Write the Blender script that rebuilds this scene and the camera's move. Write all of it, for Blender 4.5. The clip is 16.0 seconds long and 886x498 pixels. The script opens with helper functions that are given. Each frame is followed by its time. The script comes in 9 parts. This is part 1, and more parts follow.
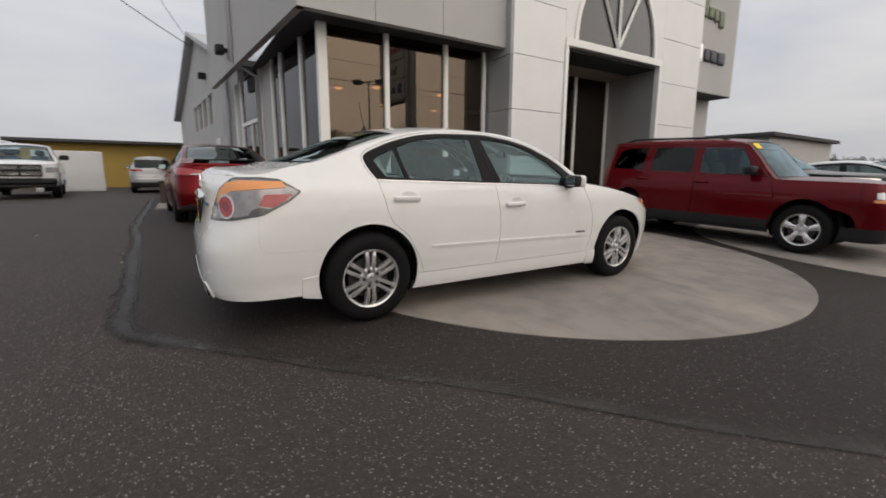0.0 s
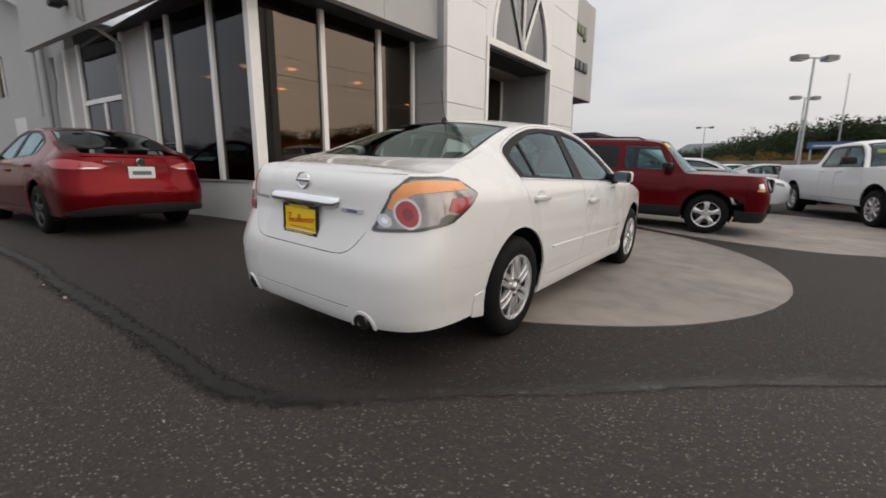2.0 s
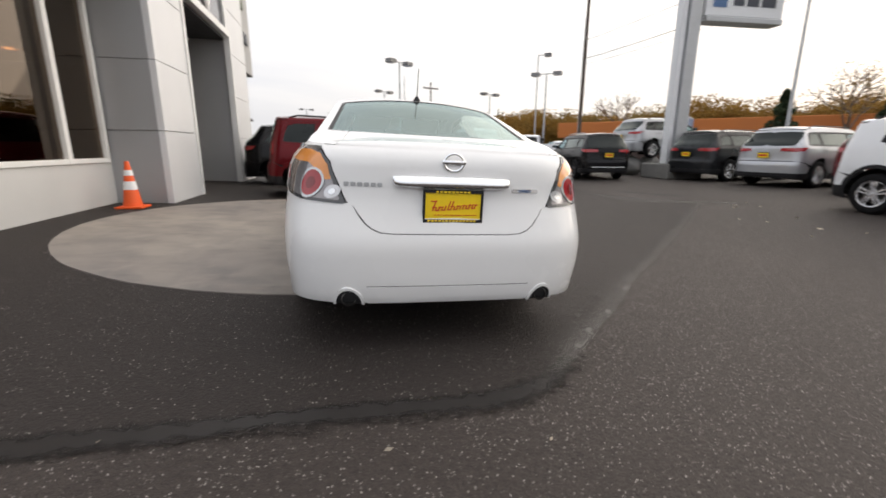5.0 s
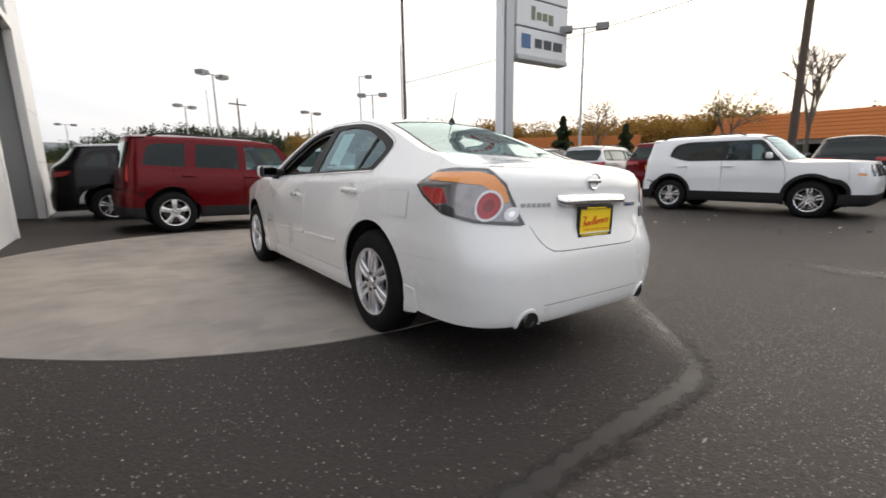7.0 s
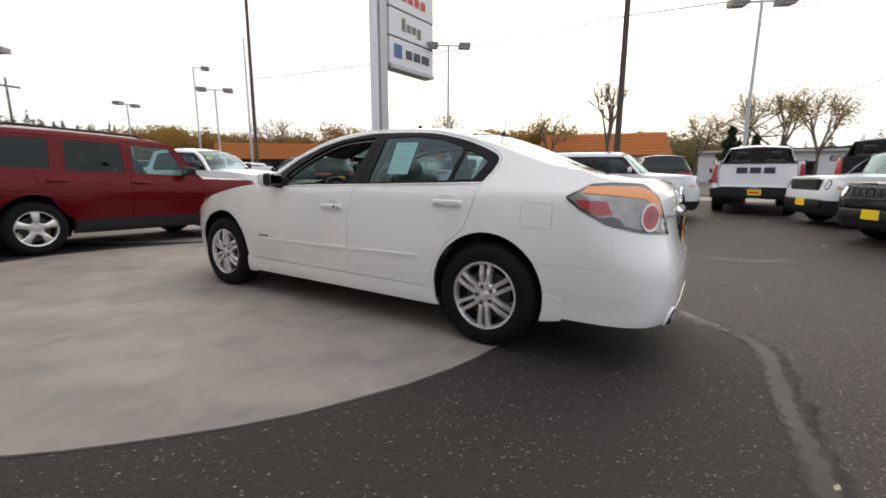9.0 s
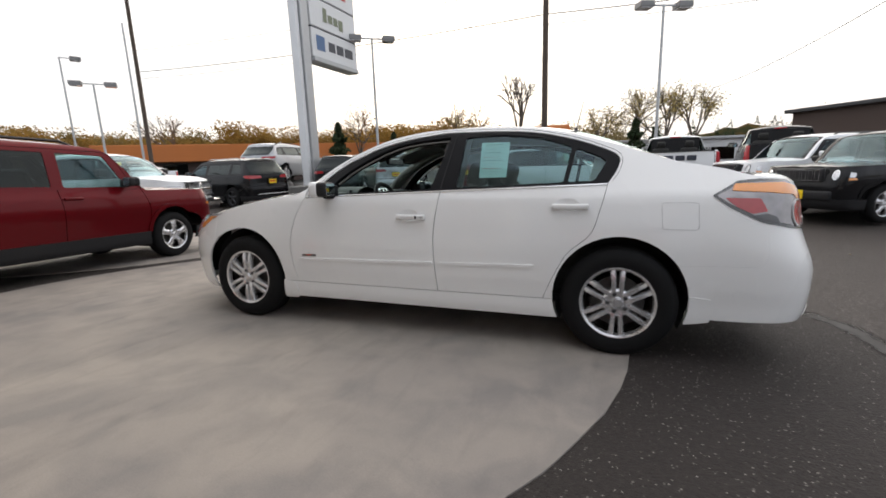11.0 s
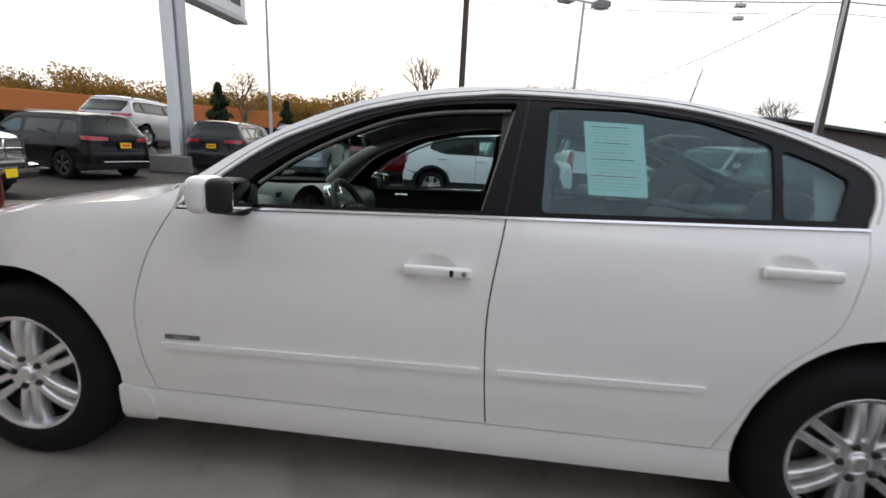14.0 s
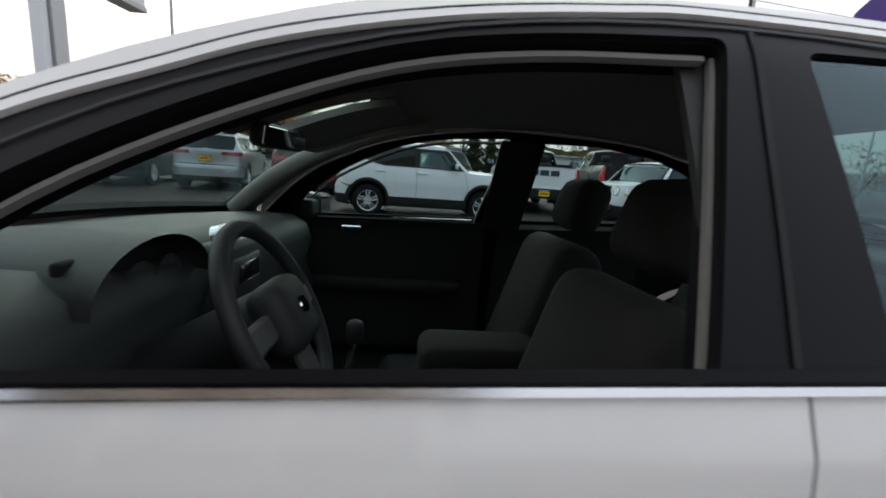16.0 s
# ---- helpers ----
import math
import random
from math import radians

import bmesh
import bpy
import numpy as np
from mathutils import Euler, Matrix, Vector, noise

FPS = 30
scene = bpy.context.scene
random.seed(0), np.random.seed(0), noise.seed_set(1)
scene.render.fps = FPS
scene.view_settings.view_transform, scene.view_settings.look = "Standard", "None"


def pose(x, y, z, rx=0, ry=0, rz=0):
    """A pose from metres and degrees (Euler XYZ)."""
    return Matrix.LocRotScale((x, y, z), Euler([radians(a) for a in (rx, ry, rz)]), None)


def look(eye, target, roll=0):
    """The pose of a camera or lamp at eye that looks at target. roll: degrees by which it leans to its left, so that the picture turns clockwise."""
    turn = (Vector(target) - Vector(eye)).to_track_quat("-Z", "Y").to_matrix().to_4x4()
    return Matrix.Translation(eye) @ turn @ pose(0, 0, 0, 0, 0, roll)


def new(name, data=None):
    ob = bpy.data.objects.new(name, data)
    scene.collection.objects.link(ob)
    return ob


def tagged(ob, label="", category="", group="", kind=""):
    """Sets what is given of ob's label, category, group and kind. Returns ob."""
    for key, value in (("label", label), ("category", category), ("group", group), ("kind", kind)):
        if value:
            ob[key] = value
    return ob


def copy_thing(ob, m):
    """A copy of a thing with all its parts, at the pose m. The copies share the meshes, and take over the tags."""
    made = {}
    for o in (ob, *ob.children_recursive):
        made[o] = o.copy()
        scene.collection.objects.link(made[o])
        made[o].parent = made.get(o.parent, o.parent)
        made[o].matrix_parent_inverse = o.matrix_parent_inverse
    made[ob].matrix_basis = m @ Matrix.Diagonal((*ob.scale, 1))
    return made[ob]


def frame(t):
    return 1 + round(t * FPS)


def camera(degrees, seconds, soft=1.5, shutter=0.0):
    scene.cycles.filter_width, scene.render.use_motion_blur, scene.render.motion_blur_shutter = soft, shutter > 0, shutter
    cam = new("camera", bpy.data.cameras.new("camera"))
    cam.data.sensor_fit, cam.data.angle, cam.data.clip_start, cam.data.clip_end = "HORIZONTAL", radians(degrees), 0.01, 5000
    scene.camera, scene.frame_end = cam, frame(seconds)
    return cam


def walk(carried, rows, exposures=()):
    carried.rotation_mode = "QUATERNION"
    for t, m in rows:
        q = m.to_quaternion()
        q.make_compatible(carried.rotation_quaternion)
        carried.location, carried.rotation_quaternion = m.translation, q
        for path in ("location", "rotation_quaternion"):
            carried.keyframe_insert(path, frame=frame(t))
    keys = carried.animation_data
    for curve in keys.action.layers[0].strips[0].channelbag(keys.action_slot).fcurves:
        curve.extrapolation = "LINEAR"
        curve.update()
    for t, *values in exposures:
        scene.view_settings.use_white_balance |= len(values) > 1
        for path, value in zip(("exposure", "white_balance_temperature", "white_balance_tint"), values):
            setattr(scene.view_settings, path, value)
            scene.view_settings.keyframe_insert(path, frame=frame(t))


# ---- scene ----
cam = camera(92.1, 16.0, soft=1.7, shutter=0.4)

PATH = [
    (0, (3.709, -2.532, 1.036), (2.034, -1.494, 0.697), 0.2),
    (0.5, (3.373, -2.894, 1.026), (1.831, -1.663, 0.695), -0.7),
    (1, (2.98, -3.216, 1.032), (1.527, -1.873, 0.736), 1.6),
    (1.5, (2.574, -3.552, 1.054), (1.273, -2.072, 0.71), 0.9),
    (2, (2.141, -3.836, 1.062), (0.952, -2.271, 0.692), 0.3),
    (2.5, (1.736, -4.104, 1.054), (0.795, -2.384, 0.657), -0.3),
    (3, (1.301, -4.289, 1.048), (0.594, -2.469, 0.617), -1.7),
    (3.5, (0.871, -4.433, 1.047), (0.383, -2.537, 0.637), 0.2),
    (4, (0.434, -4.538, 1.049), (0.312, -2.589, 0.617), 0.8),
    (4.5, (-0.027, -4.531, 1.071), (0.028, -2.573, 0.665), 0.3),
    (5, (-0.493, -4.519, 1.064), (-0.069, -2.619, 0.608), 0.3),
    (5.2, (-0.663, -4.489, 1.059), (-0.124, -2.618, 0.599), 0.5),
    (7.3, (-2.294, -3.602, 1.11), (-0.997, -2.126, 0.736), -1.0),
    (7.5, (-2.431, -3.473, 1.131), (-1.055, -2.074, 0.746), -0.8),
    (8, (-2.722, -3.16, 1.128), (-1.251, -1.865, 0.731), -1.1),
    (8.5, (-2.938, -2.835, 1.125), (-1.393, -1.616, 0.765), 0.1),
    (9, (-3.196, -2.536, 1.141), (-1.524, -1.499, 0.783), 0.2),
    (9.2, (-3.258, -2.39, 1.126), (-1.56, -1.402, 0.752), 0.2),
    (11.3, (-3.483, -1.105, 1.214), (-1.621, -0.492, 0.817), -0.7),
    (11.5, (-3.425, -1.01, 1.206), (-1.558, -0.44, 0.773), 0.7),
    (12, (-3.283, -0.75, 1.231), (-1.394, -0.318, 0.735), -0.0),
    (12.5, (-2.972, -0.612, 1.237), (-1.057, -0.228, 0.81), 1.5),
    (13, (-2.684, -0.488, 1.245), (-0.755, -0.163, 0.829), 1.6),
    (13.5, (-2.402, -0.308, 1.248), (-0.469, -0.105, 0.775), 1.2),
    (14, (-2.095, -0.197, 1.236), (-0.156, -0.025, 0.78), 3.1),
    (14.5, (-1.816, -0.072, 1.223), (0.118, 0.052, 0.73), 2.5),
    (15, (-1.582, 0.039, 1.22), (0.361, 0.023, 0.748), 2.7),
    (15.5, (-1.319, 0.052, 1.215), (0.645, 0.007, 0.84), 4.8),
    (16, (-1.122, 0.095, 1.217), (0.834, -0.054, 0.831), 4.1),
]
walk(cam, [(t, look(e, g, r)) for t, e, g, r in PATH], exposures=[(0, -0.33, 6830, 11), (0.5, -0.15, 6830, 11), (1, -0.12, 6830, 11), (1.5, -0.14, 6830, 11), (2, -0.22, 6830, 11), (3.5, -0.02, 6830, 11), (5, 0.22, 6830, 11), (7.5, 0.26, 6720, 10), (9, 0.26, 6700, 10), (12.5, 0.26, 6530, 10), (14, 0.26, 6460, 10), (16, 0.15, 6430, 10)])

# ---- world, sun, exposure ----
SUN_AZ, SUN_EL = 20.0, 24.0      # degrees from +x towards +y, above the horizon
world = bpy.data.worlds.new("sky")
scene.world = world
world.use_nodes = True
wn, wl = world.node_tree.nodes, world.node_tree.links
wn.clear()
w_out = wn.new("ShaderNodeOutputWorld")
w_bg = wn.new("ShaderNodeBackground")
w_sky = wn.new("ShaderNodeTexSky")
w_sky.sky_type = "NISHITA"
w_sky.sun_disc = False
w_sky.sun_elevation = radians(SUN_EL)
w_sky.sun_rotation = radians(90 - SUN_AZ)
w_sky.dust_density = 4.0
w_tc = wn.new("ShaderNodeTexCoord")
w_map = wn.new("ShaderNodeMapping")
w_map.inputs["Scale"].default_value = (1.6, 1.6, 6.0)
w_noise = wn.new("ShaderNodeTexNoise")
w_noise.inputs["Scale"].default_value = 1.3
w_noise.inputs["Detail"].default_value = 5.0
w_noise.inputs["Distortion"].default_value = 0.4
w_ramp = wn.new("ShaderNodeValToRGB")
w_ramp.color_ramp.elements[0].position, w_ramp.color_ramp.elements[0].color = 0.28, (6.0, 6.3, 6.95, 1)
w_ramp.color_ramp.elements[1].position, w_ramp.color_ramp.elements[1].color = 0.72, (8.1, 8.1, 8.2, 1)
# the veil of cloud is brighter and warmer round the hidden sun
w_dot = wn.new("ShaderNodeVectorMath")
w_dot.operation = "DOT_PRODUCT"
w_dot.inputs[1].default_value = (math.cos(radians(SUN_AZ)) * math.cos(radians(14)), math.sin(radians(SUN_AZ)) * math.cos(radians(14)), math.sin(radians(14)))
w_glow = wn.new("ShaderNodeMapRange")
w_glow.inputs["From Min"].default_value, w_glow.inputs["From Max"].default_value = -0.15, 1.0
w_glow.interpolation_type = "SMOOTHSTEP"
w_mul = wn.new("ShaderNodeMix")
w_mul.data_type, w_mul.blend_type = "RGBA", "MULTIPLY"
w_mul.inputs["Factor"].default_value = 1.0
w_tint = wn.new("ShaderNodeMix")
w_tint.data_type = "RGBA"
w_tint.inputs[6].default_value, w_tint.inputs[7].default_value = (1.20, 1.23, 1.28, 1), (1.75, 1.66, 1.54, 1)
w_mix = wn.new("ShaderNodeMix")
w_mix.data_type = "RGBA"
w_mix.inputs["Factor"].default_value = 0.86
w_bg.inputs["Strength"].default_value = 0.1
wl.new(w_tc.outputs["Generated"], w_map.inputs["Vector"])
wl.new(w_map.outputs["Vector"], w_noise.inputs["Vector"])
wl.new(w_noise.outputs["Fac"], w_ramp.inputs["Fac"])
wl.new(w_tc.outputs["Generated"], w_dot.inputs[0])
wl.new(w_dot.outputs["Value"], w_glow.inputs["Value"])
wl.new(w_glow.outputs["Result"], w_tint.inputs["Factor"])
w_sep = wn.new("ShaderNodeSeparateXYZ")
w_up = wn.new("ShaderNodeMapRange")
w_up.inputs["From Min"].default_value, w_up.inputs["From Max"].default_value = 0.0, 1.0
w_up.inputs["To Min"].default_value, w_up.inputs["To Max"].default_value = 0.82, 1.55
w_zen = wn.new("ShaderNodeVectorMath")
w_zen.operation = "SCALE"
wl.new(w_tc.outputs["Generated"], w_sep.inputs[0])
wl.new(w_sep.outputs["Z"], w_up.inputs["Value"])
wl.new(w_ramp.outputs["Color"], w_zen.inputs[0])
wl.new(w_up.outputs["Result"], w_zen.inputs["Scale"])
wl.new(w_zen.outputs[0], w_mul.inputs[6])
wl.new(w_tint.outputs[2], w_mul.inputs[7])
wl.new(w_sky.outputs["Color"], w_mix.inputs[6])
wl.new(w_mul.outputs[2], w_mix.inputs[7])
wl.new(w_mix.outputs[2], w_bg.inputs["Color"])
wl.new(w_bg.outputs["Background"], w_out.inputs["Surface"])

sun = new("sun", bpy.data.lights.new("sun", "SUN"))
sun.data.energy, sun.data.angle, sun.data.color = 1.05, radians(84), (1.0, 0.93, 0.84)
sd = Vector((math.cos(radians(SUN_AZ)) * math.cos(radians(SUN_EL)), math.sin(radians(SUN_AZ)) * math.cos(radians(SUN_EL)), math.sin(radians(SUN_EL))))
sun.matrix_world = look(sd * 60, (0, 0, 0))


# ---- materials ----
def nodes_of(m):
    m.use_nodes = True
    return m.node_tree.nodes, m.node_tree.links, m.node_tree.nodes["Principled BSDF"]


def mat(name, color, rough=0.5, metal=0.0, coat=0.0, var=0.12, scale=6.0, bump=0.0, bscale=60.0, spec=0.5, fine=0.06):
    """A surface with two scales of variation: broad stains and fine grain."""
    m = bpy.data.materials.new(name)
    n, l, p = nodes_of(m)
    p.inputs["Roughness"].default_value = rough
    p.inputs["Metallic"].default_value = metal
    p.inputs["Coat Weight"].default_value = coat
    p.inputs["Coat Roughness"].default_value = 0.03
    p.inputs["Specular IOR Level"].default_value = spec
    tc = n.new("ShaderNodeTexCoord")
    big, small = n.new("ShaderNodeTexNoise"), n.new("ShaderNodeTexNoise")
    big.inputs["Scale"].default_value, big.inputs["Detail"].default_value = scale, 4.0
    small.inputs["Scale"].default_value, small.inputs["Detail"].default_value = bscale, 3.0
    for t in (big, small):
        l.new(tc.outputs["Object"], t.inputs["Vector"])
    add = n.new("ShaderNodeMath")
    add.operation = "MULTIPLY_ADD"
    l.new(big.outputs["Fac"], add.inputs[0])
    add.inputs[1].default_value, add.inputs[2].default_value = 2 * var, 1.0 - var
    add2 = n.new("ShaderNodeMath")
    add2.operation = "MULTIPLY_ADD"
    l.new(small.outputs["Fac"], add2.inputs[0])
    add2.inputs[1].default_value = 2 * fine
    l.new(add.outputs[0], add2.inputs[2])
    hsv = n.new("ShaderNodeHueSaturation")
    hsv.inputs["Color"].default_value = (*color, 1)
    l.new(add2.outputs[0], hsv.inputs["Value"])
    l.new(hsv.outputs["Color"], p.inputs["Base Color"])
    rr = n.new("ShaderNodeMapRange")
    rr.inputs["To Min"].default_value, rr.inputs["To Max"].default_value = max(0.0, rough * 0.8), min(1.0, rough * 1.2)
    l.new(big.outputs["Fac"], rr.inputs["Value"])
    l.new(rr.outputs["Result"], p.inputs["Roughness"])
    if bump:
        b = n.new("ShaderNodeBump")
        b.inputs["Strength"].default_value, b.inputs["Distance"].default_value = bump, 0.004
        l.new(small.outputs["Fac"], b.inputs["Height"])
        l.new(b.outputs["Normal"], p.inputs["Normal"])
    return m


def paint(name, color, rough=0.35, flake=0.0, coat=0.55):
    m = mat(name, color, rough, 0.0, coat=coat, var=0.02, scale=2.0, bscale=400.0, fine=0.015, spec=0.12)
    m.node_tree.nodes["Principled BSDF"].inputs["Metallic"].default_value = flake
    return m


def glass(name, tint, rough=0.0, ior=1.5, sheen=(0.90, 0.98, 0.96)):
    """A thin tinted pane: it lets light through straight and mirrors by its angle."""
    m = bpy.data.materials.new(name)
    m.use_nodes = True
    n, l = m.node_tree.nodes, m.node_tree.links
    n.clear()
    out, mix = n.new("ShaderNodeOutputMaterial"), n.new("ShaderNodeMixShader")
    tr, gl, lw = n.new("ShaderNodeBsdfTransparent"), n.new("ShaderNodeBsdfGlossy"), n.new("ShaderNodeLayerWeight")
    tr.inputs["Color"].default_value = (*tint, 1)
    gl.inputs["Roughness"].default_value = rough
    gl.inputs["Color"].default_value = (*sheen, 1)
    f0 = 2 * ((ior - 1) / (ior + 1)) ** 2
    lw.inputs["Blend"].default_value = 0.5
    pw, ma = n.new("ShaderNodeMath"), n.new("ShaderNodeMath")
    pw.operation, ma.operation = "POWER", "MULTIPLY_ADD"
    pw.inputs[1].default_value = 4.0
    ma.inputs[1].default_value, ma.inputs[2].default_value = 1 - f0, f0
    l.new(lw.outputs["Facing"], pw.inputs[0])
    l.new(pw.outputs[0], ma.inputs[0])
    l.new(ma.outputs[0], mix.inputs[0])
    l.new(tr.outputs[0], mix.inputs[1])
    l.new(gl.outputs[0], mix.inputs[2])
    l.new(mix.outputs[0], out.inputs["Surface"])
    return m


def asphalt(name, dark, light, speck, rough, stain):
    m = bpy.data.materials.new(name)
    n, l, p = nodes_of(m)
    tc = n.new("ShaderNodeTexCoord")
    big, mid = n.new("ShaderNodeTexNoise"), n.new("ShaderNodeTexNoise")
    big.inputs["Scale"].default_value, big.inputs["Detail"].default_value = 0.35, 6.0
    mid.inputs["Scale"].default_value, mid.inputs["Detail"].default_value = 42.0, 6.0
    vor = n.new("ShaderNodeTexVoronoi")
    vor.inputs["Scale"].default_value = 78.0
    vor.inputs["Randomness"].default_value = 1.0
    # the chips are broken, not round: their cells are bent by a fine noise
    warp, wadd, wmul = n.new("ShaderNodeTexNoise"), n.new("ShaderNodeVectorMath"), n.new("ShaderNodeVectorMath")
    warp.inputs["Scale"].default_value, warp.inputs["Detail"].default_value = 120.0, 2.0
    wmul.operation = "SCALE"
    wmul.inputs["Scale"].default_value = 0.016
    l.new(warp.outputs["Color"], wmul.inputs[0])
    l.new(tc.outputs["Object"], wadd.inputs[0])
    l.new(wmul.outputs[0], wadd.inputs[1])
    for t in (big, mid, warp):
        l.new(tc.outputs["Object"], t.inputs["Vector"])
    l.new(wadd.outputs[0], vor.inputs["Vector"])
    base = n.new("ShaderNodeMix")
    base.data_type = "RGBA"
    base.inputs[6].default_value, base.inputs[7].default_value = (*dark, 1), (*light, 1)
    fac = n.new("ShaderNodeMath")
    fac.operation = "MULTIPLY_ADD"
    fac.inputs[1].default_value, fac.inputs[2].default_value = stain, 0.5 - stain / 2
    l.new(big.outputs["Fac"], fac.inputs[0])
    fac2 = n.new("ShaderNodeMath")
    fac2.operation = "MULTIPLY_ADD"
    fac2.inputs[1].default_value = 1.3
    l.new(mid.outputs["Fac"], fac2.inputs[0])
    off = n.new("ShaderNodeMath")
    off.operation = "ADD"
    off.inputs[1].default_value = -0.65
    l.new(fac.outputs[0], off.inputs[0])
    l.new(off.outputs[0], fac2.inputs[2])
    fac2.use_clamp = True
    l.new(fac2.outputs[0], base.inputs["Factor"])
    # pale chips of stone: a few of the cells, near their middles
    sep = n.new("ShaderNodeSeparateColor")
    l.new(vor.outputs["Color"], sep.inputs[0])
    pick = n.new("ShaderNodeMath")
    pick.operation = "LESS_THAN"
    pick.inputs[1].default_value = speck
    l.new(sep.outputs[0], pick.inputs[0])
    core = n.new("ShaderNodeMapRange")
    core.inputs["From Min"].default_value, core.inputs["From Max"].default_value = 0.42, 0.20
    l.new(vor.outputs["Distance"], core.inputs["Value"])
    chip = n.new("ShaderNodeMath")
    chip.operation = "MULTIPLY"
    l.new(pick.outputs[0], chip.inputs[0])
    l.new(core.outputs["Result"], chip.inputs[1])
    dim = n.new("ShaderNodeMath")
    dim.operation = "MULTIPLY"
    l.new(chip.outputs[0], dim.inputs[0])
    l.new(sep.outputs[1], dim.inputs[1])
    col = n.new("ShaderNodeMix")
    col.data_type = "RGBA"
    col.inputs[7].default_value = (0.33, 0.305, 0.28, 1)
    l.new(dim.outputs[0], col.inputs["Factor"])
    l.new(base.outputs[2], col.inputs[6])
    l.new(col.outputs[2], p.inputs["Base Color"])
    p.inputs["Roughness"].default_value = rough
    p.inputs["Specular IOR Level"].default_value = 0.3
    b = n.new("ShaderNodeBump")
    b.inputs["Strength"].default_value, b.inputs["Distance"].default_value = 0.9, 0.006
    hs = n.new("ShaderNodeMath")
    hs.operation = "ADD"
    l.new(mid.outputs["Fac"], hs.inputs[0])
    l.new(vor.outputs["Distance"], hs.inputs[1])
    l.new(hs.outputs[0], b.inputs["Height"])
    l.new(b.outputs["Normal"], p.inputs["Normal"])
    return m


def feathered(m, lo, hi, scale):
    """The same surface worn thin towards the strip's ragged edges, where the ground below shows through."""
    n, l = m.node_tree.nodes, m.node_tree.links
    out = n["Material Output"]
    shader = out.inputs["Surface"].links[0].from_socket
    at, tc, nz = n.new("ShaderNodeAttribute"), n.new("ShaderNodeTexCoord"), n.new("ShaderNodeTexNoise")
    at.attribute_name = "body"
    nz.inputs["Scale"].default_value, nz.inputs["Detail"].default_value = scale, 8.0
    l.new(tc.outputs["Object"], nz.inputs["Vector"])
    ad, mr, mx, tr = n.new("ShaderNodeMath"), n.new("ShaderNodeMapRange"), n.new("ShaderNodeMixShader"), n.new("ShaderNodeBsdfTransparent")
    ad.operation = "MULTIPLY_ADD"
    ad.inputs[1].default_value = 1.1
    sub = n.new("ShaderNodeMath")
    sub.operation = "SUBTRACT"
    sub.inputs[1].default_value = 0.55
    l.new(at.outputs["Fac"], sub.inputs[0])
    l.new(nz.outputs["Fac"], ad.inputs[0])
    l.new(sub.outputs[0], ad.inputs[2])
    mr.inputs["From Min"].default_value, mr.inputs["From Max"].default_value = lo, hi
    mr.interpolation_type = "SMOOTHSTEP"
    l.new(ad.outputs[0], mr.inputs["Value"])
    l.new(mr.outputs["Result"], mx.inputs[0])
    l.new(tr.outputs[0], mx.inputs[1])
    l.new(shader, mx.inputs[2])
    l.new(mx.outputs[0], out.inputs["Surface"])
    return m


